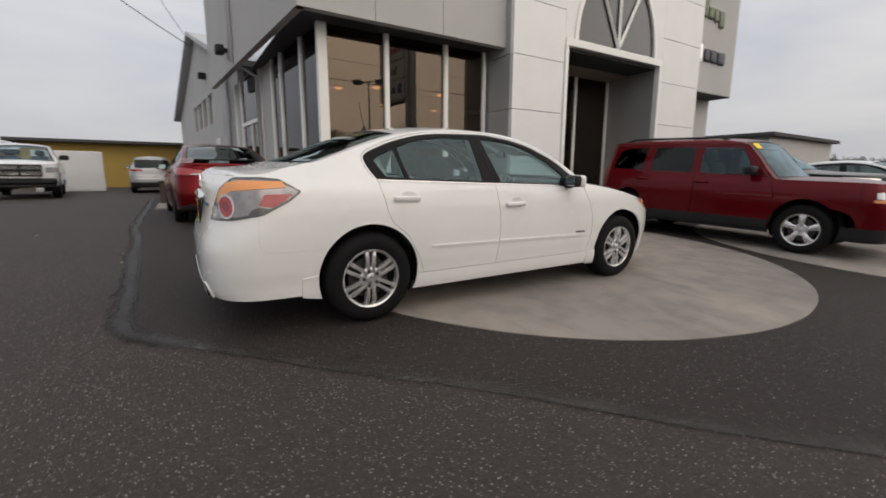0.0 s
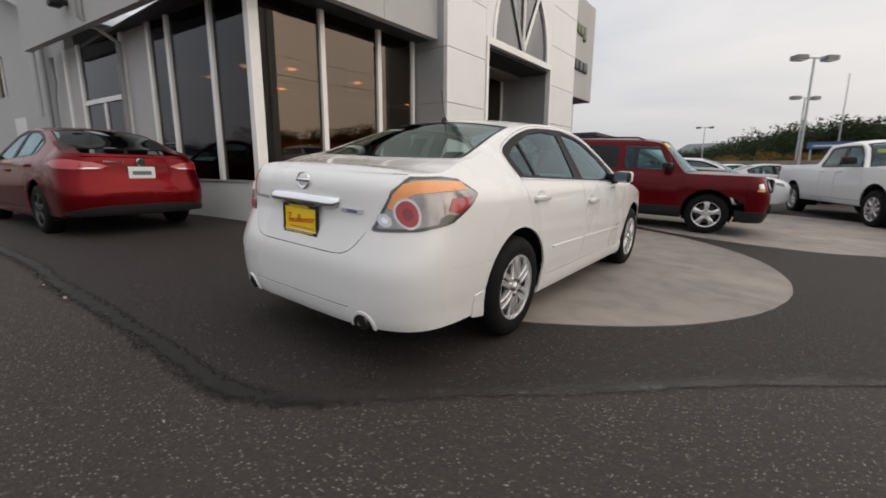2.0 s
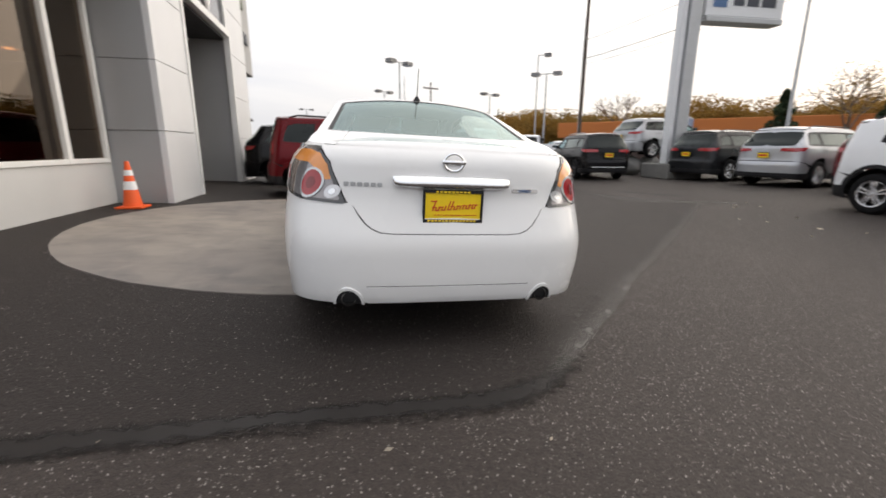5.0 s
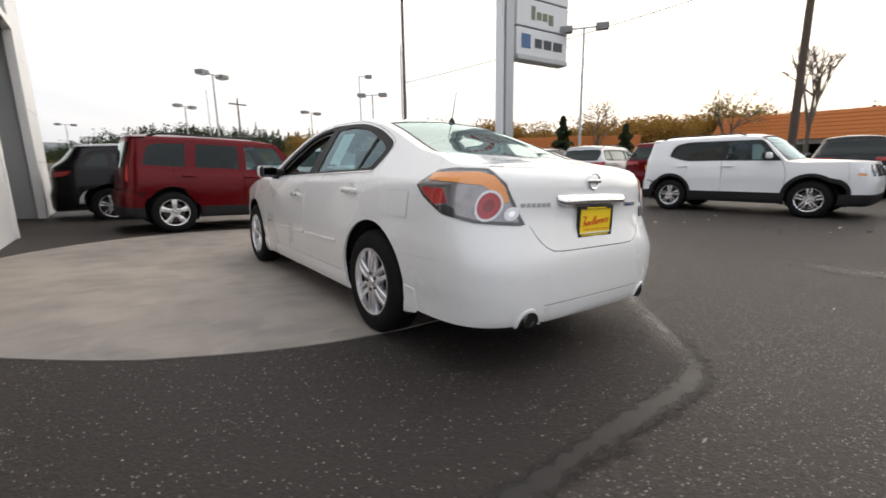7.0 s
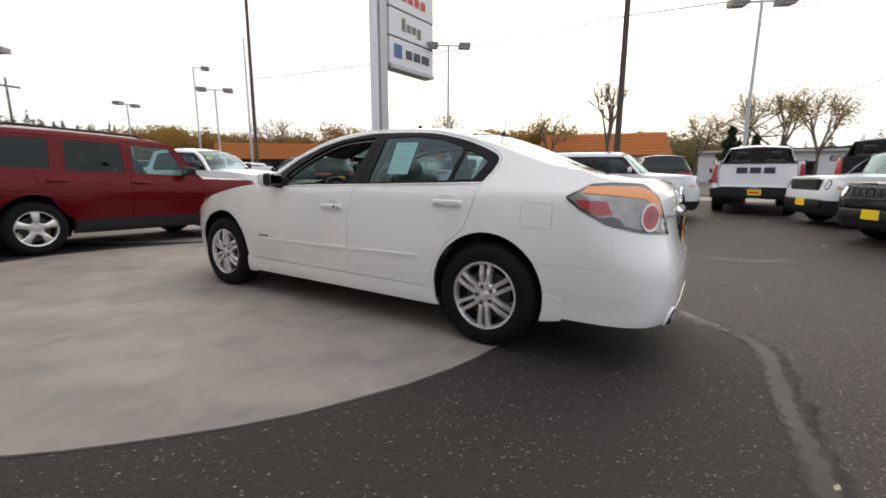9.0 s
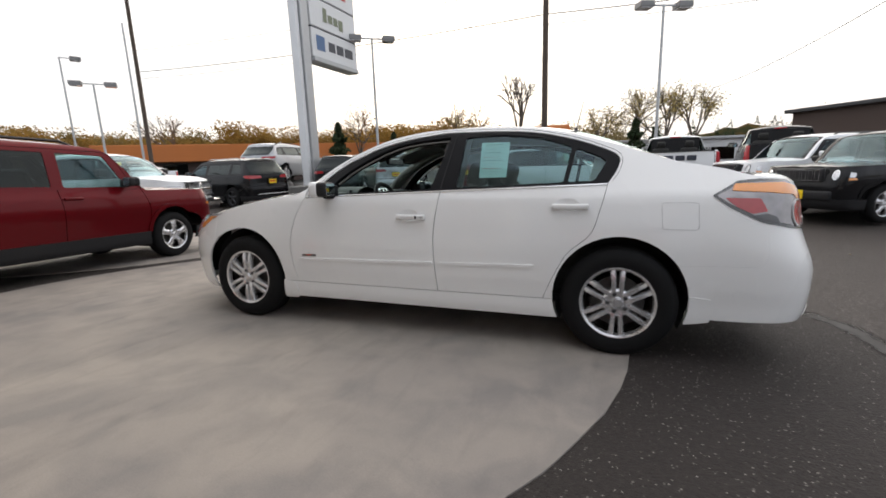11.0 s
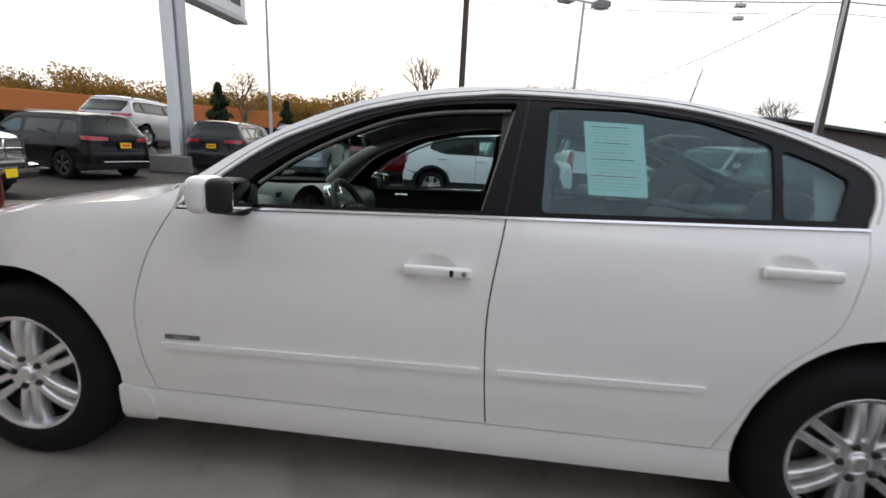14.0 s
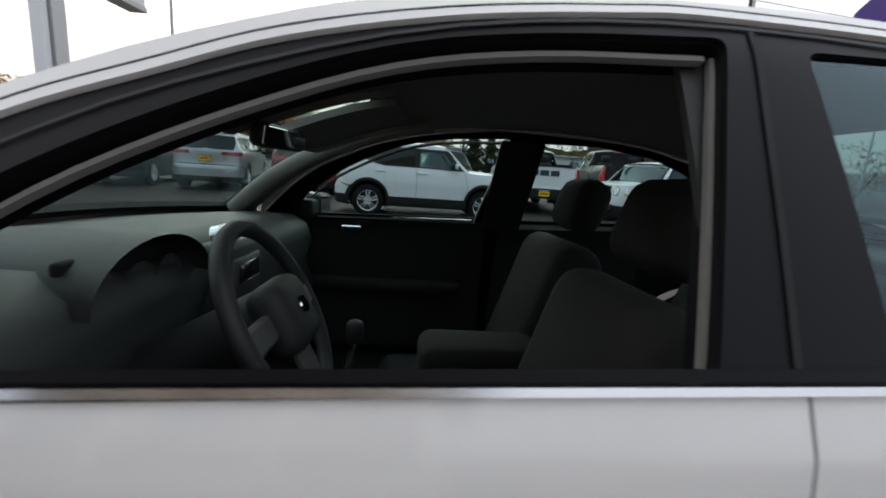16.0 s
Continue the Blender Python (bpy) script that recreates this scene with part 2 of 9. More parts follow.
def concrete(name):
    """Trowelled concrete: broad warm and grey clouds, darker water stains, fine sand."""
    m = bpy.data.materials.new(name)
    n, l, p = nodes_of(m)
    tc = n.new("ShaderNodeTexCoord")
    tex = []
    for sc, det, dis in ((0.5, 7.0, 0.25), (3.1, 11.0, 0.35), (190.0, 3.0, 0.0)):
        t = n.new("ShaderNodeTexNoise")
        t.inputs["Scale"].default_value, t.inputs["Detail"].default_value, t.inputs["Distortion"].default_value = sc, det, dis
        l.new(tc.outputs["Object"], t.inputs["Vector"])
        tex.append(t)
    r1, r2 = n.new("ShaderNodeValToRGB"), n.new("ShaderNodeValToRGB")
    r1.color_ramp.elements[0].position, r1.color_ramp.elements[0].color = 0.33, (0.209, 0.190, 0.180, 1)
    r1.color_ramp.elements[1].position, r1.color_ramp.elements[1].color = 0.66, (0.318, 0.282, 0.249, 1)
    r2.color_ramp.elements[0].position, r2.color_ramp.elements[0].color = 0.33, (0.80, 0.81, 0.82, 1)
    r2.color_ramp.elements[1].position, r2.color_ramp.elements[1].color = 0.60, (1.04, 1.03, 1.0, 1)
    l.new(tex[0].outputs["Fac"], r1.inputs["Fac"])
    l.new(tex[1].outputs["Fac"], r2.inputs["Fac"])
    mx = n.new("ShaderNodeMix")
    mx.data_type, mx.blend_type = "RGBA", "MULTIPLY"
    mx.inputs["Factor"].default_value = 1.0
    l.new(r1.outputs["Color"], mx.inputs[6])
    l.new(r2.outputs["Color"], mx.inputs[7])
    hs, mr = n.new("ShaderNodeHueSaturation"), n.new("ShaderNodeMapRange")
    mr.inputs["To Min"].default_value, mr.inputs["To Max"].default_value = 0.84, 1.16
    l.new(tex[2].outputs["Fac"], mr.inputs["Value"])
    l.new(mr.outputs["Result"], hs.inputs["Value"])
    # tyre rubber and scuffs dragged across the slab
    mp, sc_, r3, mx3 = n.new("ShaderNodeMapping"), n.new("ShaderNodeTexNoise"), n.new("ShaderNodeValToRGB"), n.new("ShaderNodeMix")
    mp.inputs["Rotation"].default_value, mp.inputs["Scale"].default_value = (0, 0, radians(32)), (0.8, 3.4, 1.0)
    sc_.inputs["Scale"].default_value, sc_.inputs["Detail"].default_value, sc_.inputs["Distortion"].default_value = 1.7, 9.0, 0.6
    l.new(tc.outputs["Object"], mp.inputs["Vector"])
    l.new(mp.outputs["Vector"], sc_.inputs["Vector"])
    r3.color_ramp.elements[0].position, r3.color_ramp.elements[0].color = 0.26, (0.84, 0.84, 0.855, 1)
    r3.color_ramp.elements[1].position, r3.color_ramp.elements[1].color = 0.46, (1, 1, 1, 1)
    l.new(sc_.outputs["Fac"], r3.inputs["Fac"])
    mx3.data_type, mx3.blend_type = "RGBA", "MULTIPLY"
    mx3.inputs["Factor"].default_value = 1.0
    l.new(mx.outputs[2], mx3.inputs[6])
    l.new(r3.outputs["Color"], mx3.inputs[7])
    l.new(mx3.outputs[2], hs.inputs["Color"])
    l.new(hs.outputs["Color"], p.inputs["Base Color"])
    p.inputs["Roughness"].default_value = 0.8
    p.inputs["Specular IOR Level"].default_value = 0.3
    b = n.new("ShaderNodeBump")
    b.inputs["Strength"].default_value, b.inputs["Distance"].default_value = 0.35, 0.003
    l.new(tex[2].outputs["Fac"], b.inputs["Height"])
    l.new(b.outputs["Normal"], p.inputs["Normal"])
    return m


def bank_mat(name):
    """Undergrowth seen far off: dark green, brown and dull gold in clumps."""
    m = bpy.data.materials.new(name)
    n, l, p = nodes_of(m)
    tc, a, b = n.new("ShaderNodeTexCoord"), n.new("ShaderNodeTexNoise"), n.new("ShaderNodeTexNoise")
    a.inputs["Scale"].default_value, a.inputs["Detail"].default_value = 0.09, 3.0
    b.inputs["Scale"].default_value, b.inputs["Detail"].default_value = 1.1, 6.0
    r, mx = n.new("ShaderNodeValToRGB"), n.new("ShaderNodeMath")
    mx.operation = "MULTIPLY_ADD"
    mx.inputs[1].default_value = 0.55
    sc = n.new("ShaderNodeMath")
    sc.operation = "MULTIPLY"
    sc.inputs[1].default_value = 0.45
    for t in (a, b):
        l.new(tc.outputs["Object"], t.inputs["Vector"])
    l.new(b.outputs["Fac"], sc.inputs[0])
    l.new(a.outputs["Fac"], mx.inputs[0])
    l.new(sc.outputs[0], mx.inputs[2])
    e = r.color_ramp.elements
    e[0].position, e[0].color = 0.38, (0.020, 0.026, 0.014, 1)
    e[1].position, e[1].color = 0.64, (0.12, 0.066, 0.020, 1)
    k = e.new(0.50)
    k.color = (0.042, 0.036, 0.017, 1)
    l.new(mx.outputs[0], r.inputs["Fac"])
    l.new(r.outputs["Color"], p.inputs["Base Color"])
    p.inputs["Roughness"].default_value, p.inputs["Specular IOR Level"].default_value = 1.0, 0.0
    return m


M = {
    "white": paint("white_car_paint", (0.772, 0.772, 0.765), 0.28, coat=1.0),
    "red": paint("red_car_paint", (0.135, 0.0012, 0.0038), 0.26, 0.60, coat=0.22),
    "maroon": paint("dark_red_car_paint", (0.108, 0.0012, 0.0042), 0.32, 0.35, coat=0.34),
    "black": paint("black_car_paint", (0.007, 0.007, 0.008), 0.25, coat=0.32),
    "grey": paint("dark_grey_car_paint", (0.022, 0.023, 0.025), 0.28, 0.3, coat=0.4),
    "silver": paint("silver_car_paint", (0.46, 0.47, 0.49), 0.30, 0.5),
    "offwhite": paint("plain_white_car_paint", (0.74, 0.75, 0.76), 0.30),
    "trim": mat("black_trim_plastic", (0.013, 0.013, 0.0145), 0.5, var=0.1, bscale=300, spec=0.3),
    "under": mat("dark_underbody", (0.008, 0.008, 0.009), 0.8),
    "tyre": mat("tyre_rubber", (0.0065, 0.0065, 0.007), 0.75, var=0.2, scale=9, spec=0.18, bump=0.2, bscale=160),
    "alloy": mat("painted_alloy", (0.64, 0.64, 0.65), 0.24, 0.75, var=0.06, bscale=200),
    "alloy_dark": mat("dark_alloy", (0.05, 0.05, 0.055), 0.4, 0.7),
    "chrome_soft": mat("brushed_bright_trim", (0.70, 0.70, 0.71), 0.24, 1.0, var=0.04, fine=0.0),
    "chrome": mat("chrome", (0.86, 0.87, 0.88), 0.06, 1.0, var=0.02, fine=0.0),
    "seal_pale": mat("pale_grey_door_seal", (0.17, 0.165, 0.155), 0.5, var=0.1),
    "seal": mat("grey_window_seal", (0.115, 0.112, 0.108), 0.45, 0.2),
    "mirror": mat("mirror_glass", (0.75, 0.77, 0.78), 0.02, 1.0, var=0.0, fine=0.0),
    "dark_disc": mat("shaded_brake_iron", (0.05, 0.048, 0.046), 0.5, 0.6),
    "glass": glass("green_tinted_car_glass", (0.56, 0.71, 0.71), ior=1.45, sheen=(0.58, 0.74, 0.80)),
    "glass_rear": glass("green_tinted_rear_glass", (0.42, 0.56, 0.53), ior=1.80, sheen=(0.62, 0.76, 0.76)),
    "glass_dark": glass("dark_privacy_glass", (0.05, 0.056, 0.058), ior=1.30),
    "amber": mat("amber_lens", (0.66, 0.25, 0.06), 0.10, coat=1.0, var=0.1, scale=30, bscale=220, fine=0.15),
    "lens_tail": mat("smoky_clear_lens_over_reflector", (0.235, 0.222, 0.226), 0.12, 0.55, coat=0.8, var=0.55, scale=14, bscale=150, fine=0.15),
    "frame": mat("satin_black_window_frame", (0.0065, 0.0065, 0.0078), 0.42, var=0.1, bscale=300, spec=0.12),
    "pipe": mat("sooty_steel_pipe", (0.11, 0.105, 0.10), 0.30, 0.9, var=0.3),
    "redcore": mat("deep_red_lens", (0.20, 0.008, 0.012), 0.10, coat=1.0, var=0.15, scale=30, bscale=220, fine=0.1),
    "redlens": mat("red_lens", (0.34, 0.016, 0.022), 0.10, coat=1.0, var=0.15, scale=30, bscale=220, fine=0.1),
    "clearlens": mat("clear_lens_over_reflector", (0.55, 0.55, 0.56), 0.12, 0.6, coat=1.0, var=0.25, scale=22, bscale=150, fine=0.12),
    "lamp_dark": mat("smoked_lamp_housing", (0.05, 0.05, 0.052), 0.15, 0.3, coat=1.0),
    "yellow": mat("yellow_plate_card", (0.86, 0.60, 0.012), 0.45, var=0.04),
    "redink": mat("red_ink", (0.55, 0.02, 0.015), 0.5),
    "greycloth": mat("charcoal_seat_cloth", (0.028, 0.027, 0.025), 0.9, var=0.2, bump=0.5, bscale=500),
    "dash": mat("dark_dash_plastic", (0.030, 0.031, 0.031), 0.55, bump=0.3, bscale=500),
    "dashlight": mat("grey_dash_plastic", (0.046, 0.051, 0.048), 0.5, bump=0.3, bscale=500),
    "headliner": mat("grey_headliner", (0.30, 0.29, 0.265), 0.95, bump=0.3, bscale=400),
    "paper": mat("pale_green_paper", (0.62, 0.80, 0.76), 0.8, var=0.03),
    "ink": mat("grey_ink", (0.12, 0.14, 0.15), 0.8),
    "asphalt_old": asphalt("old_asphalt", (0.0215, 0.0172, 0.0151), (0.059, 0.0475, 0.0416), 0.32, 0.70, 0.6),
    "asphalt_new": asphalt("newer_asphalt", (0.0155, 0.0125, 0.0111), (0.0362, 0.0292, 0.0258), 0.13, 0.72, 0.6),
    "asphalt_edge": feathered(asphalt("newer_asphalt_edge", (0.0155, 0.0125, 0.0111), (0.0362, 0.0292, 0.0258), 0.13, 0.72, 0.6), 0.25, 0.75, 14.0),
    "tar_old": feathered(mat("dull_joint_tar", (0.0128, 0.0108, 0.0100), 0.56, var=0.4, spec=0.36, scale=4, bump=0.15, bscale=60), 0.05, 0.85, 12.0),
    # same tar, with the glare of the sky put into a paler base
    "tar": feathered(mat("worn_pale_joint", (0.048, 0.042, 0.038), 0.50, spec=0.5, var=0.3, scale=5, bump=0.12, bscale=60), 0.0, 1.25, 9.0),
    "concrete": concrete("worn_concrete"),
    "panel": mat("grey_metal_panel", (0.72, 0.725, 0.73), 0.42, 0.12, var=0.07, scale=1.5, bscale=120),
    # the front panels' metal with side shade put into it; also the grey sill
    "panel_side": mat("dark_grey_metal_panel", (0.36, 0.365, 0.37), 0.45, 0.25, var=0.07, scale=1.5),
    "stucco": mat("painted_stucco", (0.44, 0.44, 0.435), 0.85, var=0.1, scale=0.8, bump=0.5, bscale=120),
    "stucco_low": mat("white_painted_plinth", (0.55, 0.55, 0.54), 0.8, var=0.1, scale=1.2, bump=0.4, bscale=90),
    # near-black, with the shade of undersides in the colour; also the indoor column
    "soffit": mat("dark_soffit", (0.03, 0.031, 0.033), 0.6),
    "mullion": mat("white_aluminium_frame", (0.80, 0.80, 0.78), 0.4, 0.05, var=0.06),
    "shopglass": glass("bronze_shop_glass", (0.24, 0.19, 0.145), ior=1.66, sheen=(0.68, 0.57, 0.47)),
    "sideglass": glass("dark_bronze_side_glass", (0.16, 0.14, 0.12), ior=1.42, sheen=(0.60, 0.60, 0.62)),
    "fanglass": mat("dark_grey_fanlight_glass", (0.05, 0.05, 0.056), 0.12, 0.0, coat=0.5, var=0.1),
    "wet": feathered(mat("damp_worn_asphalt", (0.066, 0.060, 0.055), 0.6, var=0.4, scale=1.5, bump=0.4, bscale=40), 0.15, 1.5, 5.0),
    "mark_green": mat("olive_raised_mark", (0.13, 0.15, 0.095), 0.35, 0.3),
    "mark_blue": mat("blue_mark", (0.05, 0.12, 0.26), 0.4),
    "mark_red": mat("red_mark", (0.45, 0.03, 0.03), 0.4),
    "ceil_in": mat("showroom_ceiling_paint", (0.30, 0.26, 0.21), 0.9),
    "lampshade": mat("amber_glass_shade", (0.60, 0.36, 0.16), 0.3),
    "head_grey": mat("dark_grey_lamp_housing", (0.20, 0.20, 0.20), 0.5, 0.2),
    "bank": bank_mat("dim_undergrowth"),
    "hill": mat("hazy_wooded_hill", (0.10, 0.115, 0.12), 1.0, var=0.3, scale=0.02, bscale=0.2),
    "leaf_dry": mat("dry_fallen_leaf", (0.42, 0.36, 0.28), 0.9),
    "purple": mat("purple_banner_cloth", (0.10, 0.06, 0.25), 0.7),
    # the dimness behind the shop glass is put into this wall colour
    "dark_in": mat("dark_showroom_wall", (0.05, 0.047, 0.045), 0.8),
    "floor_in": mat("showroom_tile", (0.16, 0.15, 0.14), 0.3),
    "metal_paint": mat("grey_painted_steel", (0.42, 0.43, 0.44), 0.45, 0.3, var=0.1),
    "signface": mat("white_sign_face", (0.66, 0.67, 0.68), 0.35, var=0.03),
    "signdark": mat("dark_sign_ink", (0.03, 0.035, 0.05), 0.4),
    "wood": mat("weathered_pole_wood", (0.075, 0.055, 0.042), 0.9, var=0.3, bump=0.6, bscale=60),
    "cable": mat("black_cable", (0.015, 0.015, 0.015), 0.6),
    "cone": mat("orange_cone_rubber", (0.78, 0.10, 0.012), 0.55, var=0.1),
    "white_band": mat("white_reflective_band", (0.8, 0.8, 0.8), 0.4),
    "yellow_wall": mat("ochre_painted_wall", (0.36, 0.245, 0.062), 0.85, var=0.1, scale=0.6),
    "roof_dark": mat("dark_roofing", (0.05, 0.05, 0.052), 0.8),
    "orange_wall": mat("orange_painted_wall", (0.46, 0.15, 0.04), 0.85, var=0.1, scale=0.3),
    "brown_wall": mat("brown_wall", (0.065, 0.045, 0.038), 0.85, var=0.1, scale=0.3),
    "bark": mat("bark", (0.10, 0.08, 0.062), 0.95, var=0.3, bump=0.6, bscale=40),
    "grass": mat("grass_verge", (0.055, 0.10, 0.022), 0.95, var=0.3, scale=2.0, bump=0.6, bscale=90),
    "rock": mat("grey_boulder", (0.17, 0.165, 0.155), 0.9, var=0.25, scale=3, bump=0.8, bscale=20),
}


# ---- mesh helpers ----
def pchip(pts):
    """A smooth curve through (x, y) pairs that does not overshoot; takes and gives arrays."""
    pts = sorted(pts)
    x, y = np.array([p[0] for p in pts], float), np.array([p[1] for p in pts], float)
    h, d = np.diff(x), np.diff(y) / np.diff(x)
    m = np.zeros_like(x)
    m[0], m[-1] = d[0], d[-1]
    for i in range(1, len(x) - 1):
        if d[i - 1] * d[i] > 0:
            w1, w2 = 2 * h[i] + h[i - 1], h[i] + 2 * h[i - 1]
            m[i] = (w1 + w2) / (w1 / d[i - 1] + w2 / d[i])

    def f(q):
        q = np.clip(np.asarray(q, float), x[0], x[-1])
        i = np.clip(np.searchsorted(x, q) - 1, 0, len(x) - 2)
        t = (q - x[i]) / h[i]
        return ((1 + 2 * t) * (1 - t) ** 2 * y[i] + t * (1 - t) ** 2 * h[i] * m[i]
                + t * t * (3 - 2 * t) * y[i + 1] + t * t * (t - 1) * h[i] * m[i + 1])
    return f


def spline(pts, n=6):
    """Catmull-Rom through the points."""
    p = [np.array(q, float) for q in pts]
    p = [2 * p[0] - p[1]] + p + [2 * p[-1] - p[-2]]
    out = []
    for i in range(1, len(p) - 2):
        for k in range(n):
            t = k / n
            out.append(tuple(0.5 * (2 * p[i] + (p[i + 1] - p[i - 1]) * t + (2 * p[i - 1] - 5 * p[i] + 4 * p[i + 1] - p[i + 2]) * t * t
                                    + (3 * p[i] - p[i - 1] - 3 * p[i + 1] + p[i + 2]) * t ** 3)))
    out.append(tuple(p[-2]))
    return out


def rounded(pts, r, n=4):
    """A closed outline with its corners rounded by about r."""
    out, k = [], len(pts)
    for i in range(k):
        a, b, c = (np.array(pts[(i + j) % k], float) for j in (-1, 0, 1))
        la, lc = np.linalg.norm(a - b), np.linalg.norm(c - b)
        p, q = b + (a - b) / la * min(r, la * 0.45), b + (c - b) / lc * min(r, lc * 0.45)
        for j in range(n + 1):
            t = j / n
            out.append(tuple((1 - t) ** 2 * p + 2 * t * (1 - t) * b + t * t * q))
    return out


def flat(loops, da, db):
    """Outlines (the first outside, the rest holes) as a cut-up flat mesh: points, faces turned to +, and the rim's edges."""
    bm = bmesh.new()
    edges = []
    for lp in loops:
        vs = []
        for a, b in lp:
            if not vs or (vs[-1].co.xy - Vector((a, b))).length > 1e-5:
                vs.append(bm.verts.new((a, b, 0)))
        if (vs[0].co - vs[-1].co).length < 1e-5:
            bm.verts.remove(vs.pop())
        edges += [bm.edges.new((vs[i], vs[(i + 1) % len(vs)])) for i in range(len(vs))]
    bmesh.ops.triangle_fill(bm, use_beauty=True, use_dissolve=False, edges=edges)
    co = np.array([v.co[:2] for v in bm.verts])
    for ax, step in ((0, da), (1, db)):
        lo, hi = co[:, ax].min(), co[:, ax].max()
        for k in range(math.floor(lo / step) + 1, math.ceil(hi / step)):
            c = k * step
            if lo + 1e-4 < c < hi - 1e-4:
                bmesh.ops.bisect_plane(bm, geom=bm.verts[:] + bm.edges[:] + bm.faces[:], dist=1e-5,
                                       plane_co=(c, 0, 0) if ax == 0 else (0, c, 0), plane_no=(1, 0, 0) if ax == 0 else (0, 1, 0))
    bm.verts.index_update()
    pts = np.array([v.co[:2] for v in bm.verts])
    faces, rim = [], []
    for f in bm.faces:
        ix = [v.index for v in f.verts]
        q = pts[ix]
        if np.sum(q[:, 0] * np.roll(q[:, 1], -1) - q[:, 1] * np.roll(q[:, 0], -1)) < 0:
            ix.reverse()
        faces.append(ix)
    count = {}
    for ix in faces:
        for i in range(len(ix)):
            a, b = ix[i], ix[(i + 1) % len(ix)]
            count[(a, b)] = 1
    rim = [(a, b) for (a, b) in count if (b, a) not in count]
    bm.free()
    return pts, faces, rim


def patch(fn, loops, da=0.08, db=0.06, off=0.0, depth=0.012, sgn=1, skip=None):
    """Lays an outline onto the surface fn(a, b) as a panel of that depth. Gives points, faces and normals."""
    pts, faces, rim = flat(loops, da, db)
    if skip is not None:      # no edge wall along the middle of the car
        rim = [r for r in rim if not all(abs(pts[i, 0] - q) < 1e-5 for q in (skip,) for i in r[:2])]
    e = 1e-3
    P = fn(pts[:, 0], pts[:, 1])
    A = fn(pts[:, 0] + e, pts[:, 1]) - fn(pts[:, 0] - e, pts[:, 1])
    B = fn(pts[:, 0], pts[:, 1] + e) - fn(pts[:, 0], pts[:, 1] - e)
    N = np.cross(A, B) * sgn
    N /= np.maximum(np.linalg.norm(N, axis=1, keepdims=True), 1e-12)
    P = P + N * off
    if sgn < 0:
        faces = [f[::-1] for f in faces]
        rim = [(b, a) for a, b in rim]
    V, F, NN = [P], list(faces), [N]
    k = len(P)
    if depth:
        a, b = np.array([r[0] for r in rim]), np.array([r[1] for r in rim])
        T = np.cross(P[b] - P[a], N[a])
        T /= np.maximum(np.linalg.norm(T, axis=1, keepdims=True), 1e-12)
        V += [P[a], P[b], P[a] - N[a] * depth, P[b] - N[b] * depth]
        NN += [T, T, T, T]
        m = len(a)
        F += [(k + m + i, k + i, k + 2 * m + i, k + 3 * m + i) for i in range(m)]
    return np.concatenate(V), F, np.concatenate(NN)


def mirrored(g):
    V, F, N = g
    s = np.array([-1, 1, 1])
    return V * s, [tuple(reversed(f)) for f in F], N * s


def joined(*gs):
    V, F, N, k = [], [], [], 0
    for v, f, n in gs:
        V.append(v), N.append(n)
        F += [tuple(i + k for i in q) for q in f]
        k += len(v)
    return np.concatenate(V), F, np.concatenate(N)


def mesh_of(name, g):
    V, F, N = g
    me = bpy.data.meshes.new(name)
    me.from_pydata(V.tolist(), [], [list(f) for f in F])
    me.update()
    me.shade_smooth()
    me.normals_split_custom_set_from_vertices(N.tolist())
    return me


def bm_mesh(name, bm, smooth=None):
    me = bpy.data.meshes.new(name)
    bm.normal_update()
    bm.to_mesh(me)
    bm.free()
    if smooth:
        me.shade_smooth()
        me.set_sharp_from_angle(angle=radians(smooth))
    return me


def part(name, data, material, parent=None, label="", m=None, smooth=None):
    """Links a bmesh, a mesh or a patch as one object under its thing."""
    if isinstance(data, bmesh.types.BMesh):
        data = bm_mesh(name, data, smooth)
    elif isinstance(data, tuple):
        data = mesh_of(name, data)
    if material is not None and not data.materials:
        data.materials.append(material)
    ob = new(name, data)
    ob.parent = parent
    if m is not None:
        ob.matrix_basis = m
    if label:
        tagged(ob, label)
    return ob


def thing(name, label, category, m=None, group="", kind=""):
    ob = new(name)
    ob.empty_display_size = 0.2
    if m is not None:
        ob.matrix_basis = m
    return tagged(ob, label, category, group, kind)


def box(bm, x0, x1, y0, y1, z0, z1, bevel=0.0, seg=2):
    r = bmesh.ops.create_cube(bm, size=1)
    vs = r["verts"]
    for v in vs:
        v.co = ((x0 + x1) / 2 + v.co.x * (x1 - x0), (y0 + y1) / 2 + v.co.y * (y1 - y0), (z0 + z1) / 2 + v.co.z * (z1 - z0))
    if bevel:
        es = list({e for v in vs for e in v.link_edges})
        bmesh.ops.bevel(bm, geom=es, offset=bevel, segments=seg, affect="EDGES", profile=0.5)
    return bm


def bx(x0, x1, y0, y1, z0, z1, bevel=0.0, seg=2):
    return box(bmesh.new(), x0, x1, y0, y1, z0, z1, bevel, seg)


def cyl(bm, a, b, r0, r1=None, n=12, caps=True):
    """A tapered rod from a to b."""
    a, b = Vector(a), Vector(b)
    r1 = r0 if r1 is None else r1
    q = (b - a).to_track_quat("Z", "Y").to_matrix()
    ra, rb = [], []
    for i in range(n):
        t = 2 * math.pi * i / n
        d = q @ Vector((math.cos(t), math.sin(t), 0))
        ra.append(bm.verts.new(a + d * r0))
        rb.append(bm.verts.new(b + d * r1))
    for i in range(n):
        bm.faces.new((ra[i], ra[(i + 1) % n], rb[(i + 1) % n], rb[i]))
    if caps:
        bm.faces.new(ra[::-1])
        bm.faces.new(rb)
    return bm


